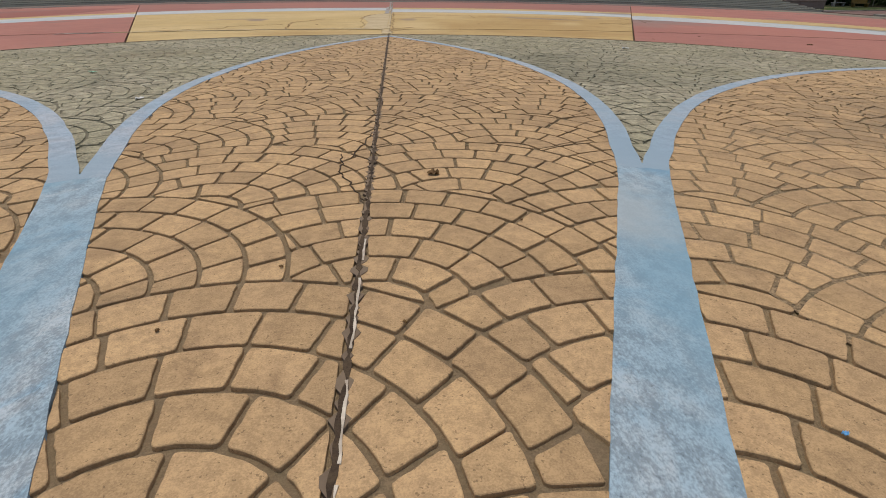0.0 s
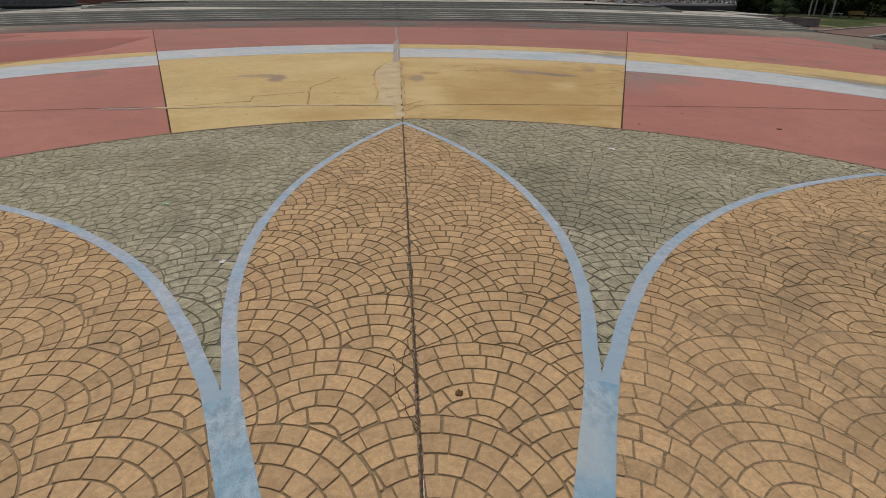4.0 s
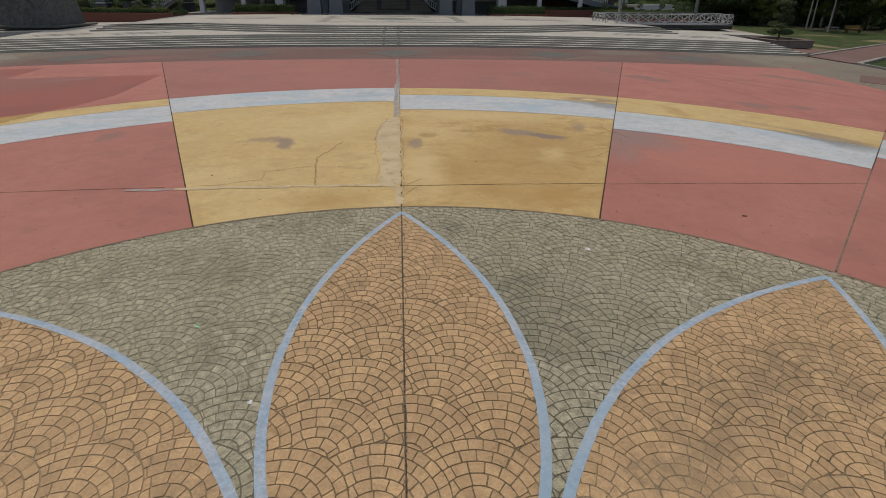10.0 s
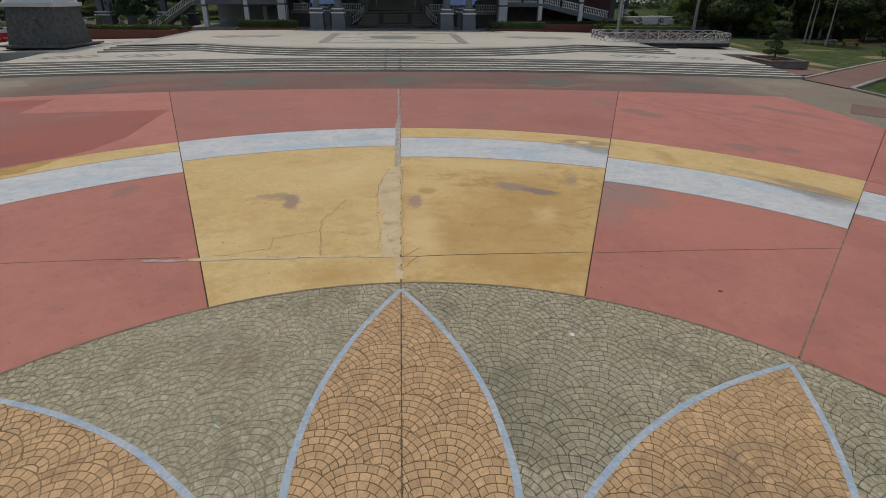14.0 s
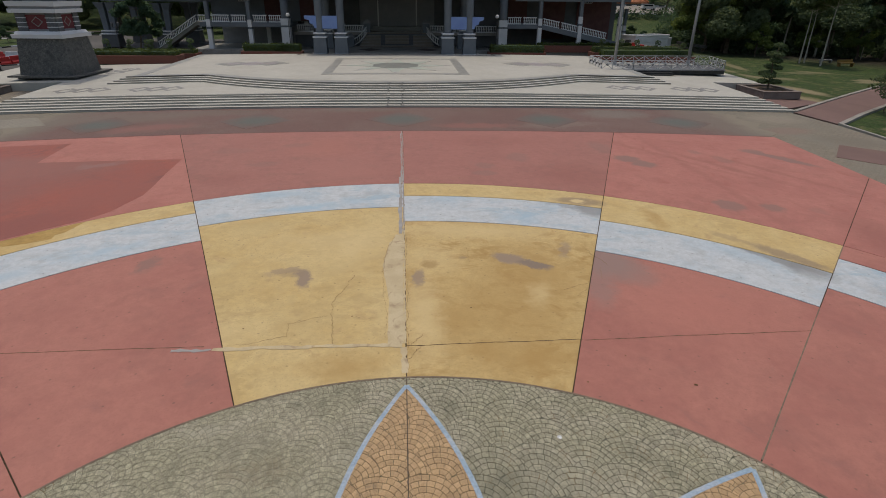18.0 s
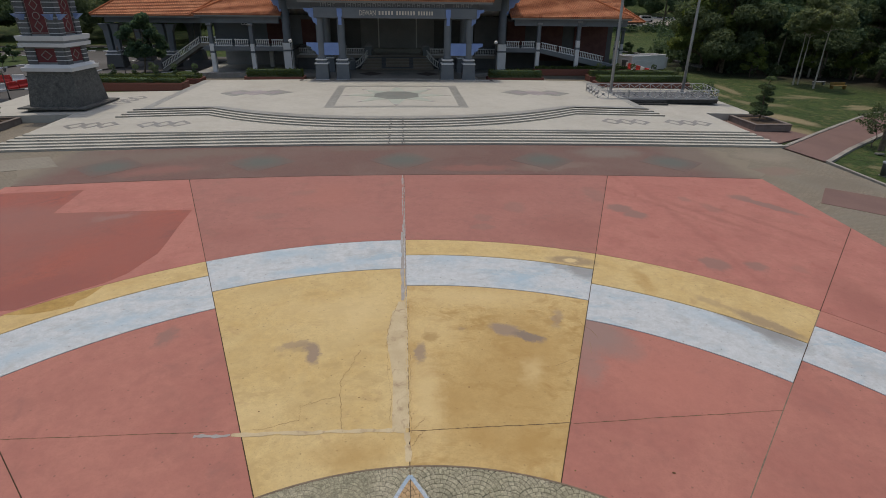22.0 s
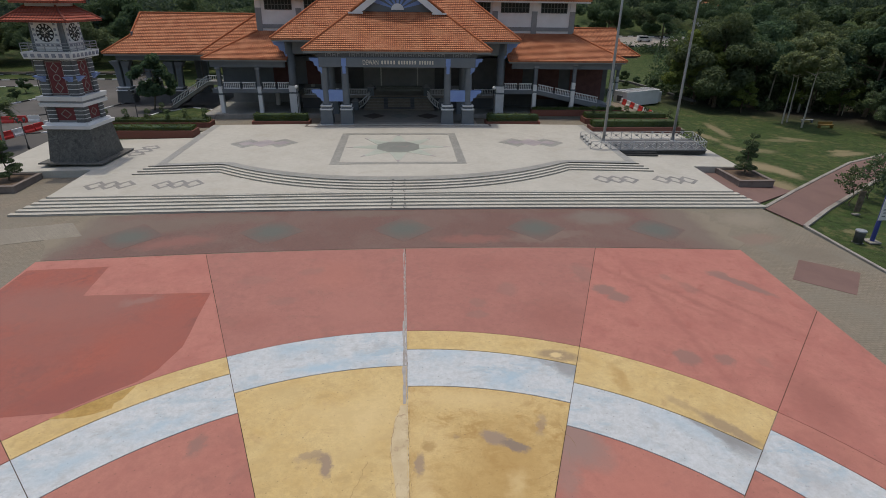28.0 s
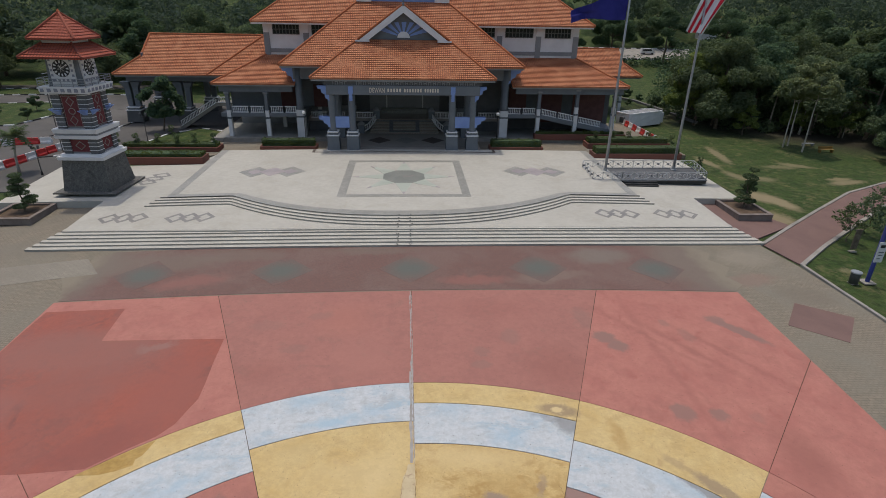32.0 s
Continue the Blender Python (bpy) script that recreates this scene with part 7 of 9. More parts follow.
def balustrade(a, b, label="white balustrade of turned balusters", pitch=0.24, h=0.95, group="gallery balustrades"):
    """From a to b, which give the foot line."""
    a, b = Vector(a), Vector(b)
    r = root("balustrade", a, label, "balustrade", group=group)
    d = b - a
    n = max(2, int(d.length / pitch))
    for z0, z1, w in ((0.02, 0.14, 0.11), (h - 0.12, h, 0.12)):
        bm = bmesh.new()
        px = Vector((-d.y, d.x, 0)).normalized() * w
        ring = lambda p: [p - px + Vector((0, 0, z0)), p + px + Vector((0, 0, z0)), p + px + Vector((0, 0, z1)), p - px + Vector((0, 0, z1))]
        add_loft(bm, [ring(Vector((0, 0, 0))), ring(d)])
        bmesh.ops.recalc_face_normals(bm, faces=list(bm.faces))
        part("rail", bm, M_WHITE, r)
    for i in range(n):
        ob = link("baluster", BAL, None, r)
        ob.location = d * ((i + 0.5) / n) + Vector((0, 0, 0.14))
        ob.scale = (1, 1, (h - 0.26) / 0.68)
    return r


for a, b in (((-25.6, 81.0, FZ), (-23.3, 81.0, FZ)), ((-23.0, 81.0, FZ), (-21.1, 81.0, FZ)), ((-20.1, 81.0, FZ), (-18.3, 81.0, FZ)), ((-18.0, 81.0, FZ), (-16.4, 81.0, FZ)),
             ((-14.9, 84.3, LF), (-12.5, 84.3, LF)), ((-12.2, 84.3, LF), (-9.7, 84.3, LF)), ((7.6, 84.3, LF), (10.6, 84.3, LF)), ((10.9, 84.3, LF), (13.9, 84.3, LF)),
             ((15.0, 81.0, FZ), (16.9, 81.0, FZ)), ((17.2, 81.0, FZ), (19.1, 81.0, FZ)), ((20.1, 81.0, FZ - 0.1), (22.4, 81.0, FZ - 0.55)), ((22.7, 81.0, FZ - 0.6), (25.0, 81.0, FZ - 1.05)),
             ((25.9, 81.0, FZ - 1.25), (29.4, 81.0, FZ - 1.95)), ((-8.2, 84.3, LF), (-5.4, 84.3, LF)), ((4.2, 84.3, LF), (7.1, 84.3, LF))):
    balustrade(a, b)
bm = bmesh.new()
pts = [(19.9, FZ), (32.0, FZ - 2.4), (32.0, FZ - 3.2), (19.9, FZ - 0.6)]
add_loft(bm, [[(x, 80.75, z) for x, z in pts], [(x, 86.6, z) for x, z in pts]])
bmesh.ops.recalc_face_normals(bm, faces=list(bm.faces))
part("side_ramp", bm, M_GREY, hall, "sloping grey ramp beside the gallery")

# entrance: dark hall wall, stair with flanking balustrades
part("entrance_wall", box(-15.3, 14.4, 91.0, 91.3, 2.8, 12.0), M_MIDGREY, hall)
part("entrance_opening", box(-3.6, 2.5, 90.9, 91.0, LF + 0.5, 9.0), M_MIDGREY, hall, "grey glazed entrance doors in deep shade")
for x in (-3.5, 2.4):
    part("door_mullion", box(x - 0.09, x + 0.09, 90.72, 90.9, LF + 0.5, 8.6), M_WHITE, hall)
part("door_lintel", box(-3.9, 2.8, 90.7, 90.9, 8.6, 8.9), M_DARKGREY, hall)
for x0, x1 in ((-11.5, -6.3), (5.2, 10.4)):
    part("entrance_panel", box(x0, x1, 90.8, 91.0, LF, 8.0), M_DARKGREY, hall)
porch_floor = part("porch_floor", box(-11.2, 9.9, 71.9, 83.0, GZ - 0.4, GZ + 0.28), M_PORCHTILE, hall, "grey polished tile porch floor")
part("porch_step", box(-12.6, 11.3, 71.0, 71.9, GZ - 0.4, GZ + 0.12), M_GREYTILE, hall, "low grey step")
for cx in (-4.2, -0.35, 3.5):
    bm = prism([(cx - 1.7, 77.2), (cx, 75.2), (cx + 1.7, 77.2), (cx, 79.2)], GZ + 0.278, GZ + 0.288)
    part("floor_diamond", bm, M_DARKEDGE if cx != -0.35 else M_GREYTILE, porch_floor)
part("floor_band", box(-10.8, 9.5, 73.2, 73.5, GZ + 0.278, GZ + 0.286), M_GREYTILE, porch_floor)
stair = part("entrance_stair", box(-5.0, 3.8, 83.6, 84.15, GZ, LF - 0.2), M_DARKGREY, hall, "brown tiled entrance stair with a dark inlaid square")
NS = 10
for i in range(NS):
    y0 = 81.6 + 0.255 * i
    z1 = GZ + 0.28 + (LF - GZ - 0.28) * (i + 1) / NS
    w_ = 5.3 - 0.11 * i
    part("tread", box(-0.6 - w_, -0.6 + w_, y0, 84.15, z1 - 0.18, z1), M_RAMP, stair)
    part("nosing", box(-0.6 - w_, -0.6 + w_, y0 - 0.012, y0 + 0.03, z1 - 0.04, z1 + 0.003), M_GREYTILE, stair)
    if 1 <= i <= 8:
        for u0, u1 in (((-2.9, 1.7),) if i in (1, 8) else ((-2.9, -2.3), (1.1, 1.7))):
            part("inlay", box(u0, u1, y0 - 0.016, y0 + 0.25, z1 - 0.17, z1 + 0.006), M_DARKGREY, stair)
for sx, x in ((-1, -4.85), (1, 3.6)):
    pt = [(x + sx * 2.0, 82.1, GZ + 0.3), (x + sx * 1.2, 82.5, GZ + 0.75), (x + sx * 0.5, 83.2, GZ + 1.4), (x + sx * 0.1, 83.9, LF - 0.1)]
    for a, b in zip(pt, pt[1:]):
        balustrade(a, b, "curving balustrade with white balusters beside the entrance stair", 0.3, group="stair balustrades")
    for (px, py, pz, hh) in ((x + sx * 2.25, 82.0, GZ + 0.27, 1.25), (x, 84.2, LF - 0.02, 1.2)):
        c = root("stair_post", (px, py, pz), "dark grey stair post with a pale pyramid cap", "post", group="stair posts")
        part("body", box(-0.45, 0.45, -0.45, 0.45, 0, hh, 0.04), M_GREY, c)
        bm = bmesh.new()
        add_loft(bm, [square(0.56, hh), square(0.56, hh + 0.1), square(0.3, hh + 0.35), square(0.05, hh + 0.55)])
        part("cap", bm, M_MIDGREY, c, "pale pyramid cap")

# left wing with its porte-cochere
WE, WZ = 95.2, 8.25
wl0, wl1 = -48.6, -21.65
wd = 8.0
wr = WZ + 0.73 * wd
gx_ = wl0 + 3.6
gzz = WZ + 0.73 * 3.4
wing_l = roof_faces([
    [(wl0, WE, WZ), (wl1, WE, WZ), (wl1, WE + wd, wr), (gx_ + 0.3, WE + wd, wr), (gx_, WE + 3.4, gzz)],
    [(wl0, WE + 2 * wd, WZ), (wl1, WE + 2 * wd, WZ), (wl1, WE + wd, wr), (gx_ + 0.3, WE + wd, wr), (gx_, WE + 2 * wd - 3.4, gzz)],
    [(wl0, WE, WZ), (gx_, WE + 3.4, gzz), (gx_, WE + 2 * wd - 3.4, gzz), (wl0, WE + 2 * wd, WZ)],
], "left_wing_roof", M_ROOF, hall, "orange clay-tile roof over the drop-off wing")
hip_line(wing_l, (wl0, WE, WZ + 0.05), (gx_, WE + 3.4, gzz + 0.08))
hip_line(wing_l, (gx_, WE + 3.4, gzz + 0.08), (gx_ + 0.3, WE + wd, wr + 0.06))
hip_line(wing_l, (gx_ + 0.3, WE + wd, wr + 0.06), (wl1, WE + wd, wr + 0.06))
hip_line(wing_l, (-33.4, 95.2, WZ + 0.06), (-25.2, 95.2 + 8.2 * 0.976, WZ + 0.73 * 8.0 + 0.08))
part("wing_gable", prism([(gx_ + 0.05, WE + 3.4), (gx_ + 0.3, WE + 3.4), (gx_ + 0.3, WE + 2 * wd - 3.4), (gx_ + 0.05, WE + 2 * wd - 3.4)], gzz - 0.3, gzz + 0.6), M_GREY, hall)
part("eave_board", box(wl0 + 0.2, GX0, WE + 0.1, WE + 0.26, WZ - 0.4, WZ - 0.06), M_MIDGREY, hall)
part("soffit", box(wl0 + 0.3, GX0, WE + 0.26, WE + 2 * wd - 0.3, WZ - 0.44, WZ - 0.3), M_GREY, hall)
part("wing_beam", box(wl0 + 1.5, GX0, WE + 1.2, WE + 1.9, WZ - 1.2, WZ - 0.44), M_GREY, hall)


def drop_pillar(x, y, z0):
    c = root("wing_pillar", (x, y, z0), "pair of tapering blue-grey pillars on a dark plinth with white bands", "pillar", group="drop-off pillars")
    bm = bmesh.new()
    add_loft(bm, [square(1.3, 0.0), square(1.12, 1.9)])
    part("plinth", bm, M_DARKGREY, c)
    for z, w in ((1.9, 1.24), (2.35, 1.14)):
        part("plinth_band", box(-w, w, -w, w, z, z + 0.17, 0.03), M_WHITE, c, "white band")
    part("plinth_block", box(-1.0, 1.0, -1.0, 1.0, 2.07, 2.35), M_GREY, c)
    for dx in (-0.58, 0.58):
        bm = bmesh.new()
        add_loft(bm, [square(0.4, 2.5, dx, 0), square(0.46, 5.6, dx * 1.15, 0), square(0.75, 6.6, dx * 1.6, 0)])
        part("shaft", bm, M_GREY, c)
    return c


dp = drop_pillar(-46.9, 97.5, 0.2)
copy_thing(dp, pose(-38.3, 97.5, 0.2))
copy_thing(dp, pose(-46.9, 108.5, 0.2))
copy_thing(dp, pose(-37.6, 108.5, 0.2))
bm = bmesh.new()
pts = [(-37.8, 0.2), (-31.2, FZ - 0.4), (-27.3, FZ - 0.4), (-27.3, FZ - 0.9), (-31.2, FZ - 0.9), (-37.2, 0.0)]
add_loft(bm, [[(x, 91.5, z) for x, z in pts], [(x, 94.2, z) for x, z in pts]])
bmesh.ops.recalc_face_normals(bm, faces=list(bm.faces))
part("side_stair", bm, M_CONC, hall, "side stair up to the gallery")
balustrade((-37.4, 91.45, 0.5), (-31.2, 91.45, FZ - 0.38), "white balustrade of the side stair", 0.3)
balustrade((-31.0, 91.45, FZ - 0.38), (-27.4, 91.45, FZ - 0.38), "white balustrade of the side stair", 0.3)
balustrade((-27.3, 87.0, FZ), (-27.3, 90.3, FZ), "white balustrade of the side stair", 0.3)

# right wing behind
VE, VZ, vd = 105.6, 7.55, 6.2
v0, v1 = 26.65, 45.4
wing_r = roof_faces([
    [(v0, VE, VZ), (v1, VE, VZ), (v1 - 3.0, VE + 2.8, VZ + 2.05), (v1 - 3.2, VE + vd, VZ + 0.73 * vd), (v0, VE + vd, VZ + 0.73 * vd)],
    [(v0, VE + 2 * vd, VZ), (v1, VE + 2 * vd, VZ), (v1 - 3.0, VE + 2 * vd - 2.8, VZ + 2.05), (v1 - 3.2, VE + vd, VZ + 0.73 * vd), (v0, VE + vd, VZ + 0.73 * vd)],
    [(v1, VE, VZ), (v1 - 3.0, VE + 2.8, VZ + 2.05), (v1 - 3.0, VE + 2 * vd - 2.8, VZ + 2.05), (v1, VE + 2 * vd, VZ)],
], "right_wing_roof", M_ROOF, hall, "orange clay-tile roof of the rear wing")
hip_line(wing_r, (v1, VE, VZ + 0.05), (v1 - 3.0, VE + 2.8, VZ + 2.12))
hip_line(wing_r, (v1 - 3.2, VE + vd, VZ + 0.73 * vd + 0.06), (v0, VE + vd, VZ + 0.73 * vd + 0.06))
part("soffit", box(v0, v1 - 0.3, VE + 0.2, VE + 2 * vd - 0.3, VZ - 0.42, VZ - 0.28), M_GREY, hall)
for x, y in ((42.2, 107.5), (42.2, 115.5)):
    copy_thing(gp_, pose(x, y, -0.2))
part("wing_wall", box(v0, 38.0, 109.5, 110.0, -0.4, VZ), M_DARKGREY, hall)
part("rear_wall", box(-27.2, 32.4, 111.7, 112.0, 0.3, LZ), M_DARKGREY, hall)
part("ground_slab", box(-28.2, 32.6, 80.0, 95.0, 0.2, 1.366), M_GREYTILE, hall, "grey undercroft floor")
part("ground_slab_edge", box(-28.6, 33.0, 79.6, 95.2, 0.2, 1.36), M_CONC, hall, "pale concrete edge of the undercroft floor")

# ---- clock tower ----
TZ = W(-33.9, 58.4) + mid_level
tower = root("clock_tower", (-34.0, 58.5, TZ), "clock tower with maroon panels, white mouldings and red tiled double roof", "clock tower", rz=-3.0)


def tier(name, h0, z0, h1, z1, m, parent=None, label="", bevel=0):
    bm = bmesh.new()
    add_loft(bm, [square(h0, z0), square(h1, z1)])
    return part(name, bm, m, parent or tower, label)


# dark recessed block, painted in for the shaded gap below the granite slab
tier("foot_slab", 2.7, 0.0, 2.7, 0.2, M_DARKGREY)
tier("foot_slab", 3.25, 0.2, 3.25, 0.34, M_GRANITE, label="dark granite foot slab")
tier("stone_base", 2.5, 0.34, 2.12, 3.65, M_GRANITE, label="battered dark split-stone base")
tier("moulding", 2.36, 3.65, 2.42, 4.0, M_WHITE, label="white moulding")
tier("moulding", 2.2, 4.0, 2.1, 4.25, M_WHITE)
tier("lower_stage", 1.72, 4.25, 1.72, 5.9, M_MIDGREY)
tier("moulding", 2.18, 5.85, 2.22, 6.2, M_WHITE, label="white moulding")
tier("moulding", 2.1, 6.2, 2.1, 6.42, M_MIDGREY)
tier("moulding", 2.2, 6.42, 2.27, 6.85, M_WHITE, label="white moulding")
tier("shaft", 1.66, 6.8, 1.6, 10.45, M_MIDGREY, label="grey shaft")
tier("balcony", 2.3, 10.4, 2.42, 11.05, M_WHITE, label="white balcony band with slate grey squares")
tier("clock_stage", 1.62, 11.05, 1.5, 13.9, M_GREY, label="dark grey clock stage")


def faces4():
    for k in range(4):
        yield k, Matrix.Rotation(math.pi / 2 * k, 4, "Z")


def on_face(name, pts, y0, y1, m, k, label="", parent=None):
    """A plate on face k; pts in x, z; y0 is its outer plane."""
    bm = bmesh.new()
    add_loft(bm, [[(x, -y0, z) for x, z in pts], [(x, -y1, z) for x, z in pts]])
    bmesh.ops.recalc_face_normals(bm, faces=list(bm.faces))
    bmesh.ops.transform(bm, matrix=Matrix.Rotation(math.pi / 2 * k, 4, "Z"), verts=bm.verts)
    return part(name, bm, m, parent or tower, label)


def rect(x0, x1, z0, z1):
    return [(x0, z0), (x1, z0), (x1, z1), (x0, z1)]


def outline(name, pts, t, y0, y1, m, k, parent):
    cx, cz = sum(p[0] for p in pts) / len(pts), sum(p[1] for p in pts) / len(pts)
    n = len(pts)
    for i in range(n):
        a, b = pts[i], pts[(i + 1) % n]
        s = lambda p: (cx + (p[0] - cx) * t, cz + (p[1] - cz) * t)
        on_face(name, [a, b, s(b), s(a)], y0, y1, m, k, parent=parent)


for k in range(4):
    pan = on_face("panel", rect(-0.85, 0.85, 7.0, 10.2), 1.72, 1.58, M_TOWERMAROON, k, "maroon tiled panel with pale lozenges")
    outline("lozenge", [(0, 9.05), (0.42, 9.55), (0, 10.05), (-0.42, 9.55)], 0.82, 1.75, 1.7, M_CONC, k, pan)
    outline("ring", [(0.36 * math.cos(i * math.pi / 5), 8.6 + 0.34 * math.sin(i * math.pi / 5)) for i in range(10)], 0.8, 1.75, 1.7, M_CONC, k, pan)
    outline("lozenge", [(0, 7.15), (0.42, 7.68), (0, 8.2), (-0.42, 7.68)], 0.82, 1.75, 1.7, M_CONC, k, pan)
    outline("border", rect(-0.78, 0.78, 7.06, 10.14), 0.955, 1.75, 1.7, M_CONC, k, pan)
    low_p = on_face("panel", rect(-0.95, 0.95, 4.45, 5.7), 1.76, 1.68, M_TOWERMAROON, k, "maroon tiled panel")
    outline("lozenge", [(0, 4.62), (0.55, 5.08), (0, 5.55), (-0.55, 5.08)], 0.82, 1.79, 1.74, M_CONC, k, low_p)
    for sx in (-1, 1):
        pil = on_face("pilaster", rect(sx * 1.32 - 0.42, sx * 1.32 + 0.42, 6.85, 10.42), 1.84, 1.5, M_PIER, k, "dark grey pilaster with thin white bands")
        for z in (7.05, 7.5, 7.95, 8.4, 8.85, 9.3, 9.75, 10.2):
            on_face("band", rect(sx * 1.32 - 0.46, sx * 1.32 + 0.44, z, z + 0.06), 1.865, 1.5, M_WHITE, k, parent=pil)
        pl_ = on_face("pilaster", rect(sx * 1.35 - 0.4, sx * 1.35 + 0.4, 4.25, 5.88), 1.88, 1.5, M_PIER, k)
        for z in (4.6, 5.0, 5.4):
            on_face("band", rect(sx * 1.35 - 0.44, sx * 1.35 + 0.42, z, z + 0.06), 1.905, 1.5, M_WHITE, k, parent=pl_)
        bm = bmesh.new()
        x = sx * 1.32
        add_loft(bm, [[(x - 0.22, -1.8, 8.2), (x + 0.22, -1.8, 8.2), (x + 0.22, -1.85, 8.25), (x - 0.22, -1.85, 8.25)], [(x - 0.38, -1.8, 8.75), (x + 0.38, -1.8, 8.75), (x + 0.38, -2.45, 8.75), (x - 0.38, -2.45, 8.75)]])
        bmesh.ops.recalc_face_normals(bm, faces=list(bm.faces))
        bmesh.ops.transform(bm, matrix=Matrix.Rotation(math.pi / 2 * k, 4, "Z"), verts=bm.verts)
        part("corbel", bm, M_SKYBLUE, tower, "periwinkle blue corbel")
    for i in range(7):
        x = -2.0 + i * 0.666
        on_face("square", rect(x - 0.17, x + 0.17, 10.56, 10.9), 2.425, 2.3, M_SLATEBLUE, k)
    board = on_face("clock_board", rect(-1.2, 1.2, 11.1, 13.9), 1.72, 1.45, M_WHITE, k, "white clock board edged with small slate grey squares")
    for i in range(5):
        for x in (-1.02, 1.02):
            on_face("square", rect(x - 0.11, x + 0.11, 11.5 + i * 0.48, 11.72 + i * 0.48), 1.745, 1.7, M_SLATEBLUE, k, parent=board)
        on_face("square", rect(-0.85 + i * 0.42 - 0.11, -0.85 + i * 0.42 + 0.11, 11.5, 11.72), 1.745, 1.7, M_SLATEBLUE, k, parent=board)
    face = on_face("clock_face", [(0.82 * math.cos(i * math.pi / 14), 12.75 + 0.82 * math.sin(i * math.pi / 14)) for i in range(28)], 1.77, 1.7, M_BLACK, k, "black clock face with white numerals")
    for i in range(12):
        a = i * math.pi / 6
        c, s = math.cos(a), math.sin(a)
        q = [(0.5, -0.06), (0.75, -0.085), (0.75, 0.085), (0.5, 0.06)]
        on_face("numeral", [(u * c - v * s, 12.75 + u * s + v * c) for u, v in q], 1.785, 1.76, M_WHITE, k, parent=face)
    for i in range(6):
        a = i * math.pi / 3 + 0.26
        c, s = math.cos(a), math.sin(a)
        on_face("dial_petal", [(u * c - v * s, 12.75 + u * s + v * c) for u, v in ((0.1, 0.0), (0.24, -0.075), (0.42, 0.0), (0.24, 0.075))], 1.78, 1.76, M_CONC, k, parent=face)
    for a, ln, w in ((1.9, 0.36, 0.05), (0.55, 0.5, 0.035)):
        c, s = math.cos(a), math.sin(a)
        on_face("pointer", [(u * c - v * s, 12.75 + u * s + v * c) for u, v in ((-0.1, -w), (ln, -w / 2), (ln, w / 2), (-0.1, w))], 1.8, 1.78, M_WHITE, k, parent=face)
    for z in (11.3, 11.55, 11.8):
        on_face("balcony_rail", rect(-2.3, 2.3, z, z + 0.05), 2.36, 2.31, M_METAL, k)
    for x in (-2.3, -1.15, 0.0, 1.15):
        on_face("balcony_post", rect(x - 0.03, x + 0.03, 11.05, 11.85), 2.36, 2.3, M_METAL, k)


def pyramid_roof(name, h0, z0, h1, z1, label):
    f = []
    for k in range(4):
        r = Matrix.Rotation(math.pi / 2 * k, 3, "Z")
        pts = [(-h0, -h0, z0), (h0, -h0, z0), (h1, -h1, z1), (-h1, -h1, z1)] if h1 > 0.05 else [(-h0, -h0, z0), (h0, -h0, z0), (0, 0, z1)]
        f.append([r @ Vector(p) for p in pts])
    ob = roof_faces(f, name, M_ROOFRED, tower, label, 0.14)
    for k in range(4):
        r = Matrix.Rotation(math.pi / 2 * k, 3, "Z")
        hip_line(ob, r @ Vector((-h0, -h0, z0 + 0.04)), r @ Vector((-h1, -h1, z1 + 0.05)), 0.11, m=M_ROOFRED)
    return ob


pyramid_roof("lower_roof", 3.05, 13.85, 1.45, 15.05, "red clay-tile lower roof")
tier("soffit", 2.9, 13.72, 2.9, 13.8, M_WHITE)
tier("neck", 1.42, 15.0, 1.42, 15.55, M_WHITE, label="white neck between the roofs")
pyramid_roof("upper_roof", 2.28, 15.5, 0.04, 17.75, "red clay-tile pyramid roof")
part("roof_ball", lathe([(0.03, 17.6), (0.16, 17.75), (0.16, 17.9), (0.03, 18.1)], 10), M_RIDGE, tower)

# ---- flag poles on their railed plinth ----
FPZ = W(28, 62) + mid_level
plinth = root("flag_plinth", (28.3, 62.6, FPZ), "dark tiled flag plinth with a galvanised railing", "plinth")
part("body", prism([(-6.9, -3.7), (6.9, -3.9), (7.9, 1.5), (-6.6, 1.5)], 0.0, 0.36), M_BLACK, plinth, "dark tiled base")
part("top", prism([(-7.0, -3.8), (7.0, -4.0), (8.0, 1.6), (-6.7, 1.6)], 0.36, 0.42), M_DARKGREY, plinth, "dark grey tiled top")
for i in range(3):
    part("step", box(-3.2, 0.8, -3.9 - 0.32 * (3 - i), -3.7, 0.0, 0.13 * (i + 1)), M_BLACK, plinth, "black step")
cor = [(-6.8, -3.65), (-3.3, -3.7), (0.9, -3.78), (6.85, -3.85), (7.8, 1.45), (-6.5, 1.45), (-6.8, -3.65)]
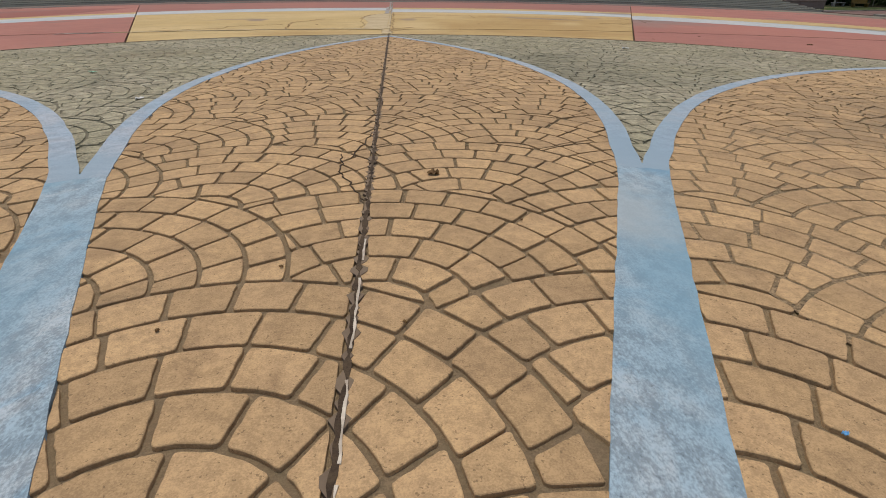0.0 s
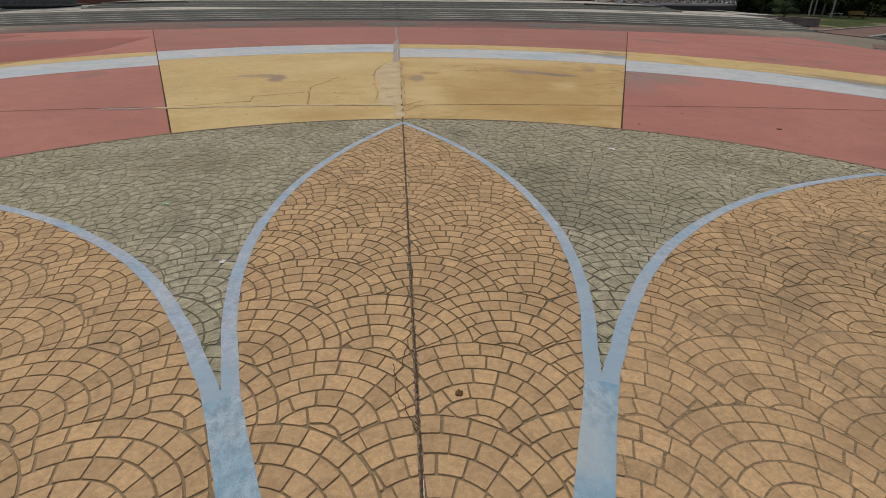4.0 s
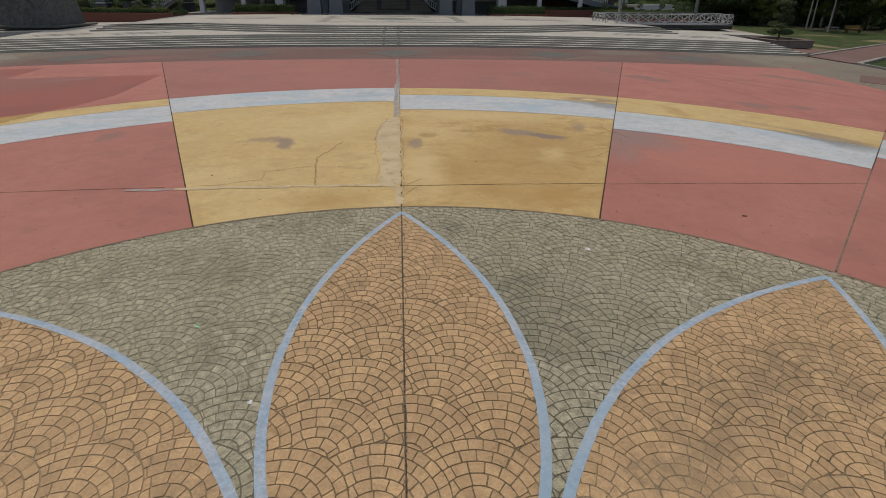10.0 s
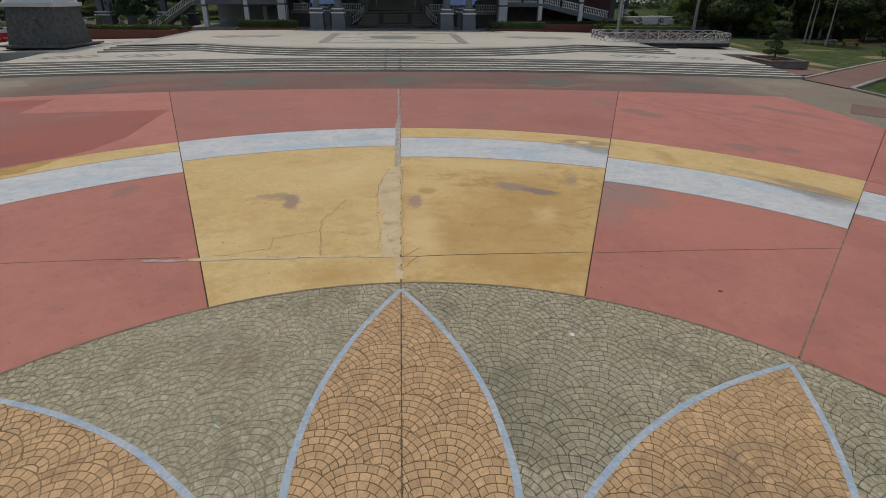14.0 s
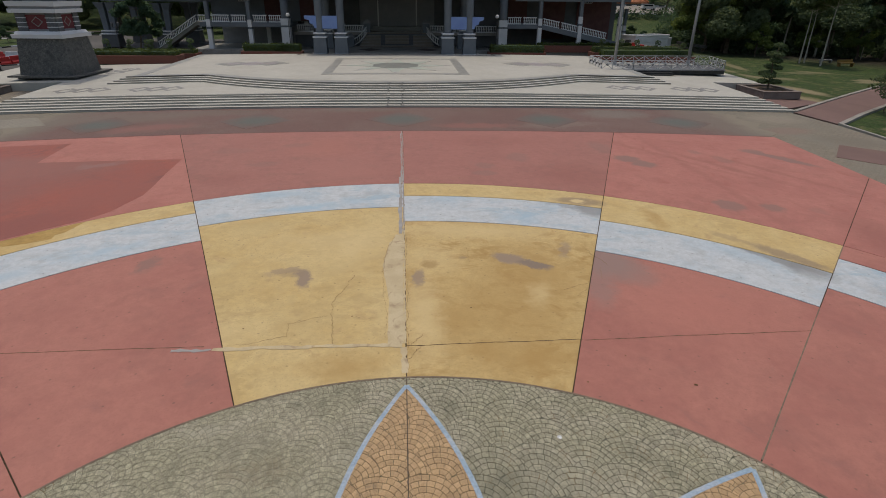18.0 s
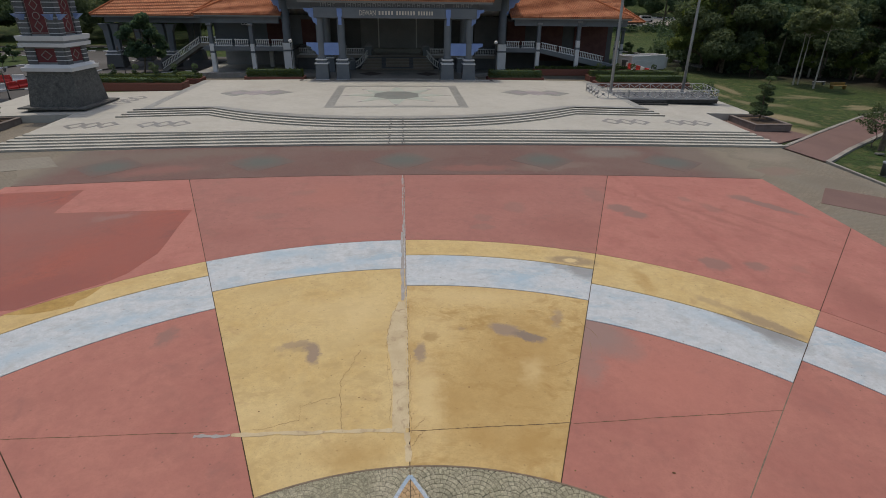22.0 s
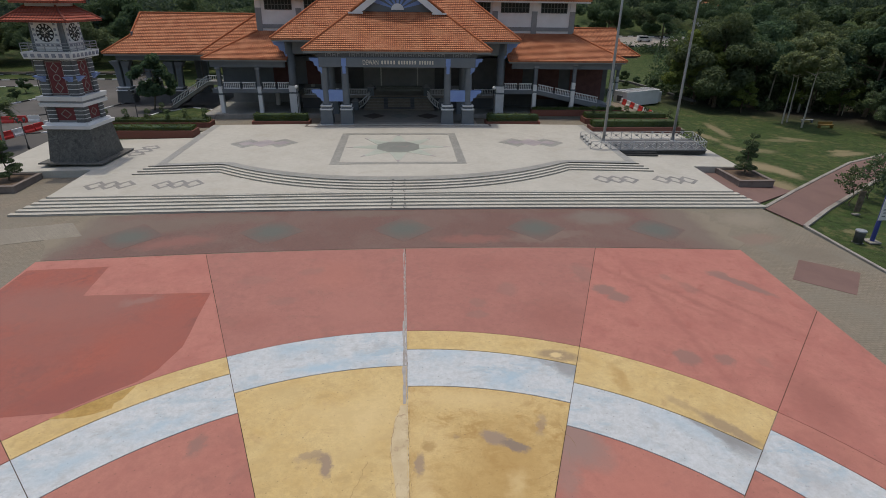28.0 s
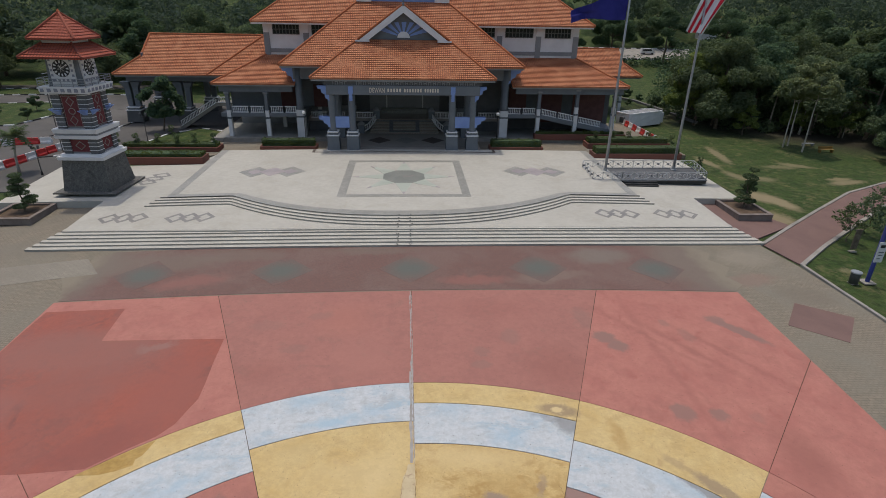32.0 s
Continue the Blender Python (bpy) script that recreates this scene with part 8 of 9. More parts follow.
for i, (a, b) in enumerate(zip(cor, cor[1:])):
    a, b = Vector((*a, 0.42)), Vector((*b, 0.42))
    d = b - a
    n = max(2, round(d.length / 1.25))
    for z in (0.12, 0.98):
        part("rail", cyl(a + Vector((0, 0, z)), b + Vector((0, 0, z)), 0.03, n=6), M_RAIL, plinth)
    for j in range(n + 1):
        p = a + d * (j / n)
        part("rail_post", cyl(p, p + Vector((0, 0, 1.02)), 0.04, n=6), M_RAIL, plinth)
        if j < n:
            q = a + d * ((j + 1) / n)
            part("rail_brace", cyl(p + Vector((0, 0, 0.14)), q + Vector((0, 0, 0.94)), 0.032, n=5), M_RAIL, plinth)
            part("rail_brace", cyl(p + Vector((0, 0, 0.94)), q + Vector((0, 0, 0.14)), 0.032, n=5), M_RAIL, plinth)
            m_ = (p + q) / 2
            part("rail_plate", box(m_.x - 0.12, m_.x + 0.12, m_.y - 0.02, m_.y + 0.02, m_.z + 0.44, m_.z + 0.64), M_DARKGREY, plinth)


def flag_mesh(w, h, fold, seed, n=26, m=14, droop=0.0, slant=0.0, taper=0.0):
    """A limp flag: columns of cloth that fold as they leave the pole."""
    rng = random.Random(seed)
    bm = bmesh.new()
    g = []
    for j in range(m + 1):
        row = []
        for i in range(n + 1):
            u, v = i / n, j / m
            x = -w * u * (1 - 0.25 * (slant > 0) * v) + slant * v
            y = fold * math.sin(u * 9 + v * 1.6) * (0.25 + u) * 0.5 + 0.12 * math.sin(u * 17 + 2 * v)
            z = -h * v * (1 - taper * u) - droop * u ** 1.3 * h * (1 + 0.15 * math.sin(6 * v)) + 0.12 * math.sin(u * 7 + 3 * v)
            row.append(bm.verts.new((x, y, z)))
        g.append(row)
    for j in range(m):
        for i in range(n):
            bm.faces.new((g[j][i], g[j][i + 1], g[j + 1][i + 1], g[j + 1][i]))
    return bm


for px, py, nm in ((24.2, 62.5, "a"), (33.2, 63.2, "b")):
    p = root("flagpole", (px, py, FPZ + 0.42), "tall tapering grey flagpole with a hoisted flag", "flagpole", group="flagpoles")
    part("collar", lathe([(0.4, 0), (0.4, 0.12), (0.24, 0.16), (0.22, 0.5)], 14), M_METAL, p)
    part("pole", lathe([(0.17, 0.1), (0.16, 6), (0.13, 14), (0.08, 23.38)], 14), M_METAL, p, "tapering galvanised pole", smooth=True)
    part("truck", lathe([(0.05, 23.38), (0.14, 23.46), (0.14, 23.58), (0.03, 23.73)], 10), M_METAL, p)
    if nm == "a":
        bm = flag_mesh(6.3, 3.1, 0.8, 1, droop=0.75, taper=0.62)
        f = part("flag", bm, M_NAVY, p, "plain dark blue flag")
        f.location = (-0.1, 0, 20.38)
        f.rotation_euler = (0, 0, radians(0))
    else:
        bm = flag_mesh(3.0, 5.4, 0.7, 2, n=14, m=28, droop=0.1, slant=1.9)
        f = part("flag", bm, M_CLOTHWHITE, p, "limp flag with red and white stripes and a blue corner")
        f.data.materials.append(M_CLOTHRED)
        f.data.materials.append(M_CLOTHBLUE)
        for k, poly in enumerate(f.data.polygons):
            i, j = k % 14, k // 14
            poly.material_index = 2 if (j < 9 and i < 6) else (i // 2) % 2
        f.location = (0.1, 0, 21.68)
        f.rotation_euler = (0, 0, radians(180))

# ---- planters, hedges ----
def leaf_cloud(centres, n, size, seed, flat=0.0):
    """Leaves strewn in clumps (x, y, z, rx, ry, rz)."""
    rng = np.random.default_rng(seed)
    cs = np.array(centres, float)
    vol = cs[:, 3] * cs[:, 4] * cs[:, 5]
    idx = rng.choice(len(cs), n, p=vol ** 0.75 / (vol ** 0.75).sum())
    d = rng.normal(size=(n, 3))
    d /= np.linalg.norm(d, axis=1)[:, None]
    r = rng.uniform(0.45, 1.0, n) ** 0.6
    p = cs[idx, :3] + d * r[:, None] * cs[idx, 3:6]
    nrm = d * 0.6 + rng.normal(size=(n, 3)) * 0.6 + np.array([0, 0, 0.35])
    nrm /= np.linalg.norm(nrm, axis=1)[:, None]
    t = np.cross(nrm, rng.normal(size=(n, 3)))
    t /= np.linalg.norm(t, axis=1)[:, None]
    b = np.cross(nrm, t)
    s = size * rng.uniform(0.6, 1.35, n)[:, None]
    v = np.stack([p - t * s, p + b * s * 0.45 + nrm * s * 0.15, p + t * s, p - b * s * 0.45 + nrm * s * 0.15], 1).reshape(-1, 3)
    return v


def leaf_mesh(name, centres, n, size, seed, material):
    v = leaf_cloud(centres, n, size, seed)
    me = bpy.data.meshes.new(name)
    me.vertices.add(len(v))
    me.vertices.foreach_set("co", v.ravel())
    k = len(v) // 4
    me.loops.add(len(v))
    me.loops.foreach_set("vertex_index", np.arange(len(v)))
    me.polygons.add(k)
    me.polygons.foreach_set("loop_start", np.arange(k) * 4)
    me.polygons.foreach_set("loop_total", np.full(k, 4))
    me.update(calc_edges=True)
    me.materials.append(material)
    return me


def hedge_box(name, x0, x1, y0, y1, z0, z1, parent, n, seed, material=None, size=0.1):
    rng = random.Random(seed)
    cs = []
    L = max(int((x1 - x0) / 0.45), 2)
    D = max(int((y1 - y0) / 0.5), 1)
    for i in range(L):
        for j in range(D):
            x = x0 + (x1 - x0) * (i + 0.5) / L
            y = y0 + (y1 - y0) * (j + 0.5) / D
            zt = z1 + rng.uniform(-0.1, 0.1)
            cs.append((x, y, (z0 + zt) / 2, (x1 - x0) / L * 0.75, (y1 - y0) / D * 0.7, (zt - z0) / 2))
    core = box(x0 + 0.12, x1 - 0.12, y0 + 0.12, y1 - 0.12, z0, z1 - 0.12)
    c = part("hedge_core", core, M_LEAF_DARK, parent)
    me = leaf_mesh("hedge_leaves", cs, n, size, seed, material or M_HEDGE)
    return link("hedge_leaves", me, None, parent)


def brick_planter(x0, x1, y0, y1, z0, h, label, seed, hh=0.7, n=2600, group="brick planters"):
    r = root("brick_planter", ((x0 + x1) / 2, (y0 + y1) / 2, z0), label, "planter", group=group)
    a, b = (x1 - x0) / 2, (y1 - y0) / 2
    t = 0.22
    for bx in ((-a, a, -b, -b + t), (-a, a, b - t, b), (-a, -a + t, -b + t, b - t), (a - t, a, -b + t, b - t)):
        part("wall", box(*bx, 0, h, 0.02), M_BRICKRED, r, "red-brown brick wall")
    part("soil", box(-a + t, a - t, -b + t, b - t, 0, h - 0.08), M_SOIL, r)
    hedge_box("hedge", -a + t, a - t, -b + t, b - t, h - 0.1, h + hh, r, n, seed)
    return r


GRD = lambda x, y: W(x, y)
brick_planter(-36.2, -25.8, 67.0, 69.4, GRD(-31, 68) + mid_level - 0.02, 0.95, "long red-brown brick planter with a clipped hedge", 21, 0.5, 5200)
brick_planter(-39.0, -26.0, 73.8, 76.2, GRD(-31, 75) + 0.3, 0.85, "long red-brown brick planter with a low hedge", 22, 0.5, 5600)
brick_planter(-20.2, -12.6, 73.0, 74.9, GRD(-16, 74) + 0.75, 0.55, "low brick planter with a leafy hedge beside the porch", 23, 0.95, 4600)
brick_planter(11.3, 18.8, 72.7, 74.6, GRD(15, 74) + 0.75, 0.55, "low brick planter with a leafy hedge beside the porch", 24, 0.95, 4600)
brick_planter(25.3, 37.6, 70.0, 72.4, GRD(31, 71) + 0.55, 0.8, "brick planter with a clipped hedge behind the flag plinth", 25, 0.85, 5600)
brick_planter(26.2, 38.6, 76.0, 78.4, GRD(32, 77) + 0.5, 0.8, "brick planter with a shaggy hedge behind the flag plinth", 26, 0.8, 5600)
brick_planter(19.0, 33.0, 79.3, 80.4, 1.2, 0.9, "brick planter along the side ramp", 27, 0.4, 3000)


def topiary(x, y, z, h, seed):
    r = root("topiary", (x, y, z), "small topiary shrub with tiered leaf balls", "shrub", group="topiary shrubs")
    part("stem", cyl((0, 0, 0), (0.03, 0, h), 0.035, 0.02, 6), M_BARK, r)
    cs = [(0.0, 0.0, h, 0.42, 0.42, 0.36), (0.22, 0.05, h * 0.62, 0.34, 0.3, 0.24), (-0.22, -0.05, h * 0.4, 0.32, 0.3, 0.22)]
    link("foliage", leaf_mesh("foliage", cs, 420, 0.09, seed, M_LEAF), None, r)
    return r


tp = topiary(-37.2, 74.9, GRD(-31, 75) + 1.0, 1.5, 31)
for x, y, z in ((-34.4, 75.2, 1.0), (-29.6, 75.3, 1.0), (-26.9, 75.2, 1.0), (-31.6, 74.6, 1.0), (27.6, 77.0, 1.1), (30.4, 77.3, 1.1), (32.6, 77.3, 1.1), (35.5, 77.0, 1.1), (38.9, 76.4, 0.9), (-41.8, 79.0, 0.4), (-44.0, 82.0, 0.3), (-36.0, 84.0, 0.3), (39.0, 67.5, 0.1)):
    copy_thing(tp, pose(x, y, GRD(x, y) + z, 0, 0, random.Random(x).uniform(0, 360)))


def square_planter(x, y, sx, sy, z, label):
    r = root("stone_planter", (x, y, z), label, "planter", group="pine planters")
    a, b, t = sx / 2, sy / 2, 0.34
    for bx in ((-a, a, -b, -b + t), (-a, a, b - t, b), (-a, -a + t, -b + t, b - t), (a - t, a, -b + t, b - t)):
        part("wall", box(*bx, 0, 0.62, 0.02), M_PLANTSTONE, r, "weathered brown-grey wall")
    for bx in ((-a - 0.05, a + 0.05, -b - 0.05, -b + t), (-a - 0.05, a + 0.05, b - t, b + 0.05), (-a - 0.05, -a + t, -b + t + 0.002, b - t - 0.002), (a - t, a + 0.05, -b + t + 0.002, b - t - 0.002)):
        part("coping", box(*bx, 0.62, 0.7, 0.015), M_PLANTSTONE, r, "coping")
    part("soil", box(-a + t, a - t, -b + t, b - t, 0, 0.5), M_SOIL, r)
    return r


pad = sheet("planter_pad", [(32.9, 44.5), (39.3, 48.5), (38.4, 49.9), (38.0, 54.6), (31.6, 54.05), (31.55, 46.2)], -0.012, 0.14, M_PATH, step=2.0)
tagged(pad, "dull red paved corner round the stone planter", "pavement", kind="structure")
square_planter(36.0, 51.9, 3.7, 4.9, W(36, 52) - 0.05, "square brown-grey stone planter with dark soil")
square_planter(-38.6, 52.0, 4.2, 4.6, W(-38.6, 52) - 0.05, "square brown-grey stone planter with dark soil")


def cloud_pine(x, y, z, h, seed, label):
    rng = random.Random(seed)
    r = root("cloud_pine", (x, y, z), label, "tree", group="planter pines")
    bm = bmesh.new()
    p = Vector((0, 0, 0))
    pts = [p]
    for i in range(6):
        p = p + Vector((rng.uniform(-0.18, 0.18), rng.uniform(-0.18, 0.18), h / 6))
        pts.append(p)
    for i in range(6):
        add_cyl(bm, pts[i], pts[i + 1], 0.1 - 0.012 * i, 0.09 - 0.012 * i, 7)
    cs = []
    for i in range(1, 7):
        for k in range(3 if i < 6 else 1):
            a = rng.uniform(0, 6.28)
            d = (1.15 - 0.14 * i) * rng.uniform(0.5, 1.0) if i < 6 else 0
            q = pts[i] + Vector((d * math.cos(a), d * math.sin(a), rng.uniform(-0.1, 0.1)))
            add_cyl(bm, pts[i], q, 0.035, 0.02, 5)
            w = rng.uniform(0.45, 0.7)
            cs.append((q.x, q.y, q.z + 0.1, w, w, 0.24))
    part("trunk", bm, M_BARK, r)
    link("foliage", leaf_mesh("foliage", cs, 6500, 0.085, seed, M_LEAF_DARK), None, r)
    return r


cloud_pine(36.3, 52.3, W(36, 52) + 0.45, 3.9, 5, "cloud-pruned dark green pine in a square planter")
cloud_pine(-38.6, 52.4, W(-38.6, 52) + 0.45, 3.5, 6, "cloud-pruned dark green pine in a square planter")

# ---- barriers, container, posts, sign, bin ----
def barrier_unit(x, y, z, rz, m, label):
    r = root("road_barrier", (x, y, z), label, "barrier", group="plastic road barriers", rz=rz)
    prof = [(-0.25, 0), (0.25, 0), (0.25, 0.25), (0.12, 0.45), (0.09, 0.95), (-0.09, 0.95), (-0.12, 0.45), (-0.25, 0.25)]
    bm = bmesh.new()
    add_loft(bm, [[(-0.72, u, v) for u, v in prof], [(0.72, u, v) for u, v in prof]])
    bmesh.ops.recalc_face_normals(bm, faces=list(bm.faces))
    part("body", bm, m, r)
    part("lug", box(0.72, 0.84, -0.07, 0.07, 0.15, 0.7), m, r)
    return r


bw = barrier_unit(38.3, 94, W(38.3, 94) + 0.45, 90, M_PLASTIC_WHITE, "white plastic water-filled road barrier")
br = barrier_unit(38.36, 92.4, W(38.4, 92.4) + 0.45, 90, M_PLASTIC_RED, "red plastic water-filled road barrier")
for i in range(2, 9):
    x, y = 38.3 + 0.06 * i, 94 - 1.58 * i
    copy_thing(br if i % 2 else bw, pose(x, y, W(x, y) + 0.45, 0, 0, 90))
def barrier_row(a, b, first):
    d = Vector((b[0] - a[0], b[1] - a[1]))
    n = int(d.length / 1.6)
    ang = math.degrees(math.atan2(d.y, d.x))
    for i in range(n):
        x, y = a[0] + d.x * i / n, a[1] + d.y * i / n
        src = br if (i + first) % 3 else bw
        copy_thing(src, pose(x, y, W(x, y) - 0.05, 0, 0, ang))
barrier_row((-52.5, 65.4), (-49.2, 80.2), 1)
barrier_row((-64.0, 80.9), (-52.0, 82.6), 0)


def traffic_cone(x, y, z):
    r = root("traffic_cone", (x, y, z), "orange-red traffic cone with a pale band on the road", "traffic cone", group="traffic cones")
    part("foot", box(-0.2, 0.2, -0.2, 0.2, 0, 0.04), M_BLACK, r)
    part("cone", lathe([(0.16, 0.04), (0.11, 0.36)], 12), M_PLASTIC_RED, r, smooth=True)
    part("band", lathe([(0.112, 0.36), (0.085, 0.54)], 12), M_PLASTIC_WHITE, r, "pale reflective band", smooth=True)
    part("tip", lathe([(0.085, 0.54), (0.04, 0.86)], 12), M_PLASTIC_RED, r, smooth=True)
    return r


tc = traffic_cone(-51.1, 74.4, W(-51.1, 74.4) - 0.06)
copy_thing(tc, pose(-50.9, 76.2, W(-50.9, 76.2) - 0.06))


def lantern_post(x, y, z, h):
    """Slim dark post with a cross arm and two small lanterns."""
    r = root("lantern_post", (x, y, z), "slim black post with a short arm and two small lanterns", "lamp post", group="lantern posts")
    part("pole", lathe([(0.13, 0), (0.12, 0.35), (0.06, 0.45), (0.05, h)], 10), M_BLACK, r, smooth=True)
    part("arm", box(-0.42, 0.42, -0.03, 0.03, h - 0.12, h - 0.05), M_BLACK, r)
    for x_ in (-0.4, 0.4):
        part("lantern", lathe([(0.05, h - 0.05), (0.14, h + 0.05), (0.16, h + 0.32), (0.04, h + 0.46)], 8, (x_, 0)), M_DARKGREY, r, "small dark lantern")
    return r


lt = lantern_post(-44.8, 65.9, W(-44.8, 65.9) + 0.05, 3.3)
copy_thing(lt, pose(-38.4, 80.9, W(-38.4, 80.9)) @ Matrix.Diagonal((1, 1, 1.22, 1)))

cont = root("container", (38.9, 93.4, W(40, 95) - 0.1), "white corrugated site container on the lawn", "container", rz=26)
part("body", box(0, 8.4, 0, 3.0, 0.1, 2.4, 0.03), M_WHITE, cont)
for i in range(34):
    part("corrugation", box(0.1 + i * 0.245, 0.2 + i * 0.245, -0.04, 0.0, 0.2, 2.3), M_WHITE, cont)
part("roof_panel", box(0.12, 8.28, 0.12, 2.88, 2.38, 2.42), M_MIDGREY, cont, "grey roof panel")
for bx in ((-0.05, 8.45, -0.05, 0.12), (-0.05, 8.45, 2.88, 3.05), (-0.05, 0.12, 0.12, 2.88), (8.28, 8.45, 0.12, 2.88)):
    part("roof_beam", box(*bx, 2.38, 2.56, 0.015), M_WHITE, cont, "white roof beam")
for x in (2.0, 4.1, 6.2):
    part("roof_beam", box(x, x + 0.12, 0.12, 2.88, 2.42, 2.5), M_WHITE, cont)
part("annex", box(8.5, 10.2, 0.9, 2.9, 0.1, 2.0, 0.03), M_WHITE, cont, "low white annex unit")
part("air_unit", box(-0.5, -0.02, 0.8, 1.7, 0.9, 1.9, 0.04), M_DARKGREY, cont, "dark air-conditioning unit")

sp = root("information_post", (38.2, 36.7, W(38, 36.7) - 0.1), "dark blue post with a white information panel", "sign")
part("foot", box(-0.5, 0.5, -0.5, 0.5, 0, 0.12, 0.02), M_CONC, sp, "square concrete foot")
part("post", cyl((0, 0, 0.1), (0, 0, 5.6), 0.17, 0.17, 14), M_BLUEPOLE, sp, "dark blue enamelled post")
panel = part("panel", box(-0.36, 0.36, -0.26, -0.2, 2.0, 3.8, 0.01), M_WHITE, sp, "white panel")
part("pictogram", box(-0.2, 0.2, -0.275, -0.26, 3.3, 3.55), M_BLACK, panel)
part("writing_bar", box(-0.22, 0.22, -0.27, -0.26, 2.85, 2.95), M_GREY, panel)
part("writing_bar", box(-0.16, 0.2, -0.27, -0.26, 2.6, 2.68), M_GREY, panel)
part("writing_bar", box(-0.2, 0.1, -0.27, -0.26, 2.3, 2.38), M_GREY, panel)
bn = root("litter_bin", (36.8, 36.5, W(37, 36.5) - 0.1), "dark grey metal litter bin on the grass", "bin")
part("body", lathe([(0.34, 0.05), (0.38, 1.0), (0.38, 1.05)], 16), M_DARKGREY, bn, smooth=True)
part("rim", lathe([(0.41, 0.98), (0.43, 1.04), (0.41, 1.1), (0.3, 1.1)], 16), M_METAL, bn, "pale metal rim")
part("foot", box(-0.3, 0.3, -0.3, 0.3, 0, 0.06), M_CONC, bn)
st_ = root("stone_marker", (41.5, 42.6, W(41, 42.6) - 0.1), "dark slatted marker board on a foot", "marker")
part("board", box(-0.3, 0.3, -0.06, 0.06, 0.3, 2.3, 0.02), M_BARK, st_)
part("foot", box(-0.3, 0.3, -0.2, 0.2, 0, 0.1), M_CONC, st_)


def lamp(x, y, z, h, label, ball=True, group="globe lamps"):
    r = root("lamp_post", (x, y, z), label, "lamp post", group=group)
    part("pole", lathe([(0.12, 0), (0.12, 0.3), (0.06, 0.4), (0.05, h)], 10), M_BLACK, r, smooth=True)
    if ball:
        bm = bmesh.new()
        bmesh.ops.create_uvsphere(bm, u_segments=14, v_segments=8, radius=0.24, matrix=Matrix.Translation((0, 0, h + 0.2)))
        part("globe", bm, M_WHITE, r, "white glass globe", smooth=True)
        part("collar", lathe([(0.06, h - 0.1), (0.13, h), (0.13, h + 0.03)], 10), M_BLACK, r)
    else:
        part("arm", cyl((0, 0, h), (1.6, -0.3, h + 0.3), 0.05, 0.04, 6), M_METAL, r)
        part("head", box(1.4, 2.1, -0.5, -0.15, h + 0.25, h + 0.38, 0.03), M_WHITE, r, "pale lamp head")
    return r


lp1 = lamp(-14.2, 74.6, 1.35, 4.4, "slim black lamp post with a white globe")
copy_thing(lp1, pose(12.4, 74.4, 1.35))
sl_ = lamp(104, 150, terrain(104, 150), 11, "tall street lamp with a pale head", False, "street lamps")
copy_thing(sl_, pose(84, 160, terrain(84, 160)))
copy_thing(sl_, pose(-46, 73.0, W(-46, 73)) @ Matrix.Diagonal((1, 1, 1, 1)))

# ---- roads and lawns beyond ----
road = sheet("road", [(-118, 60), (-42.8, 60), (-42.8, 67.2), (-40.5, 67.2), (-40.5, 78.0), (-28.4, 78.0), (-28.4, 112), (-52, 118), (-60, 150), (-118, 150)], -0.06, 0.2, M_ASPHALT, step=3.0)
tagged(road, "worn grey asphalt road and drop-off court", "road", kind="structure")
yard = sheet("side_yard", [(-28.4, 72.0), (-24.9, 72.0), (-24.9, 71.9), (24.7, 71.9), (40, 73.5), (40, 95), (33, 95), (33, 79.6), (-28.4, 79.6)], 0.45, 0.6, M_PAVE, step=3.0)
tagged(yard, "grey block paving beside the hall", "pavement", kind="structure")


def lawn_island(pts, label, z=0.05):
    r = root("lawn_island", (0, 0, 0), label, "lawn", kind="structure")
    sheet("lawn", pts, z, 0.2, M_GRASS, r, step=3.0)
    ring = pts + [pts[0]]
    kerb_run(ring, 0.3, z + 0.08, parent=r, mats=(M_BLACK, M_WHITE), length=1.6)
    return r


lawn_island([(-79, 92), (-66.5, 95.5), (-64.5, 104), (-66, 118), (-84, 116)], "lawn island with a black and white kerb")
lawn_island([(-39.5, 79.5), (-29.5, 79.5), (-29.5, 88.5), (-34, 91), (-38, 87)], "small lawn with a black and white kerb beside the hall")
lawn_island([(-118, 121), (-90, 127), (-70, 128), (-60, 126), (-60, 134), (-90, 136), (-118, 132)], "far verge with a black and white kerb")
kerb2 = root("court_kerb", (0, 0, 0), "black and white painted kerb round the drop-off court", "kerb", kind="structure")
kerb_run([(-56, 87), (-48.5, 91.5), (-47.5, 96), (-49, 112)], 0.3, 0.08, parent=kerb2, mats=(M_BLACK, M_WHITE), length=1.6)
kerb_run([(-60, 71), (-47, 75.5), (-42, 78.0)], 0.3, 0.06, parent=kerb2, mats=(M_BLACK, M_WHITE), length=1.6)


def tstrip(name, path, width, lift, material, parent=None, label=""):
    left, right = ribbon(path, width)
    bm = bmesh.new()
    rings = []
    for a, b in zip(left, right):
        za, zb = terrain(*a) + lift, terrain(*b) + lift
        rings.append([(*a, za - 0.4), (*b, zb - 0.4), (*b, zb), (*a, za)])
    add_loft(bm, rings)
    bmesh.ops.recalc_face_normals(bm, faces=list(bm.faces))
    return part(name, bm, material, parent, label)


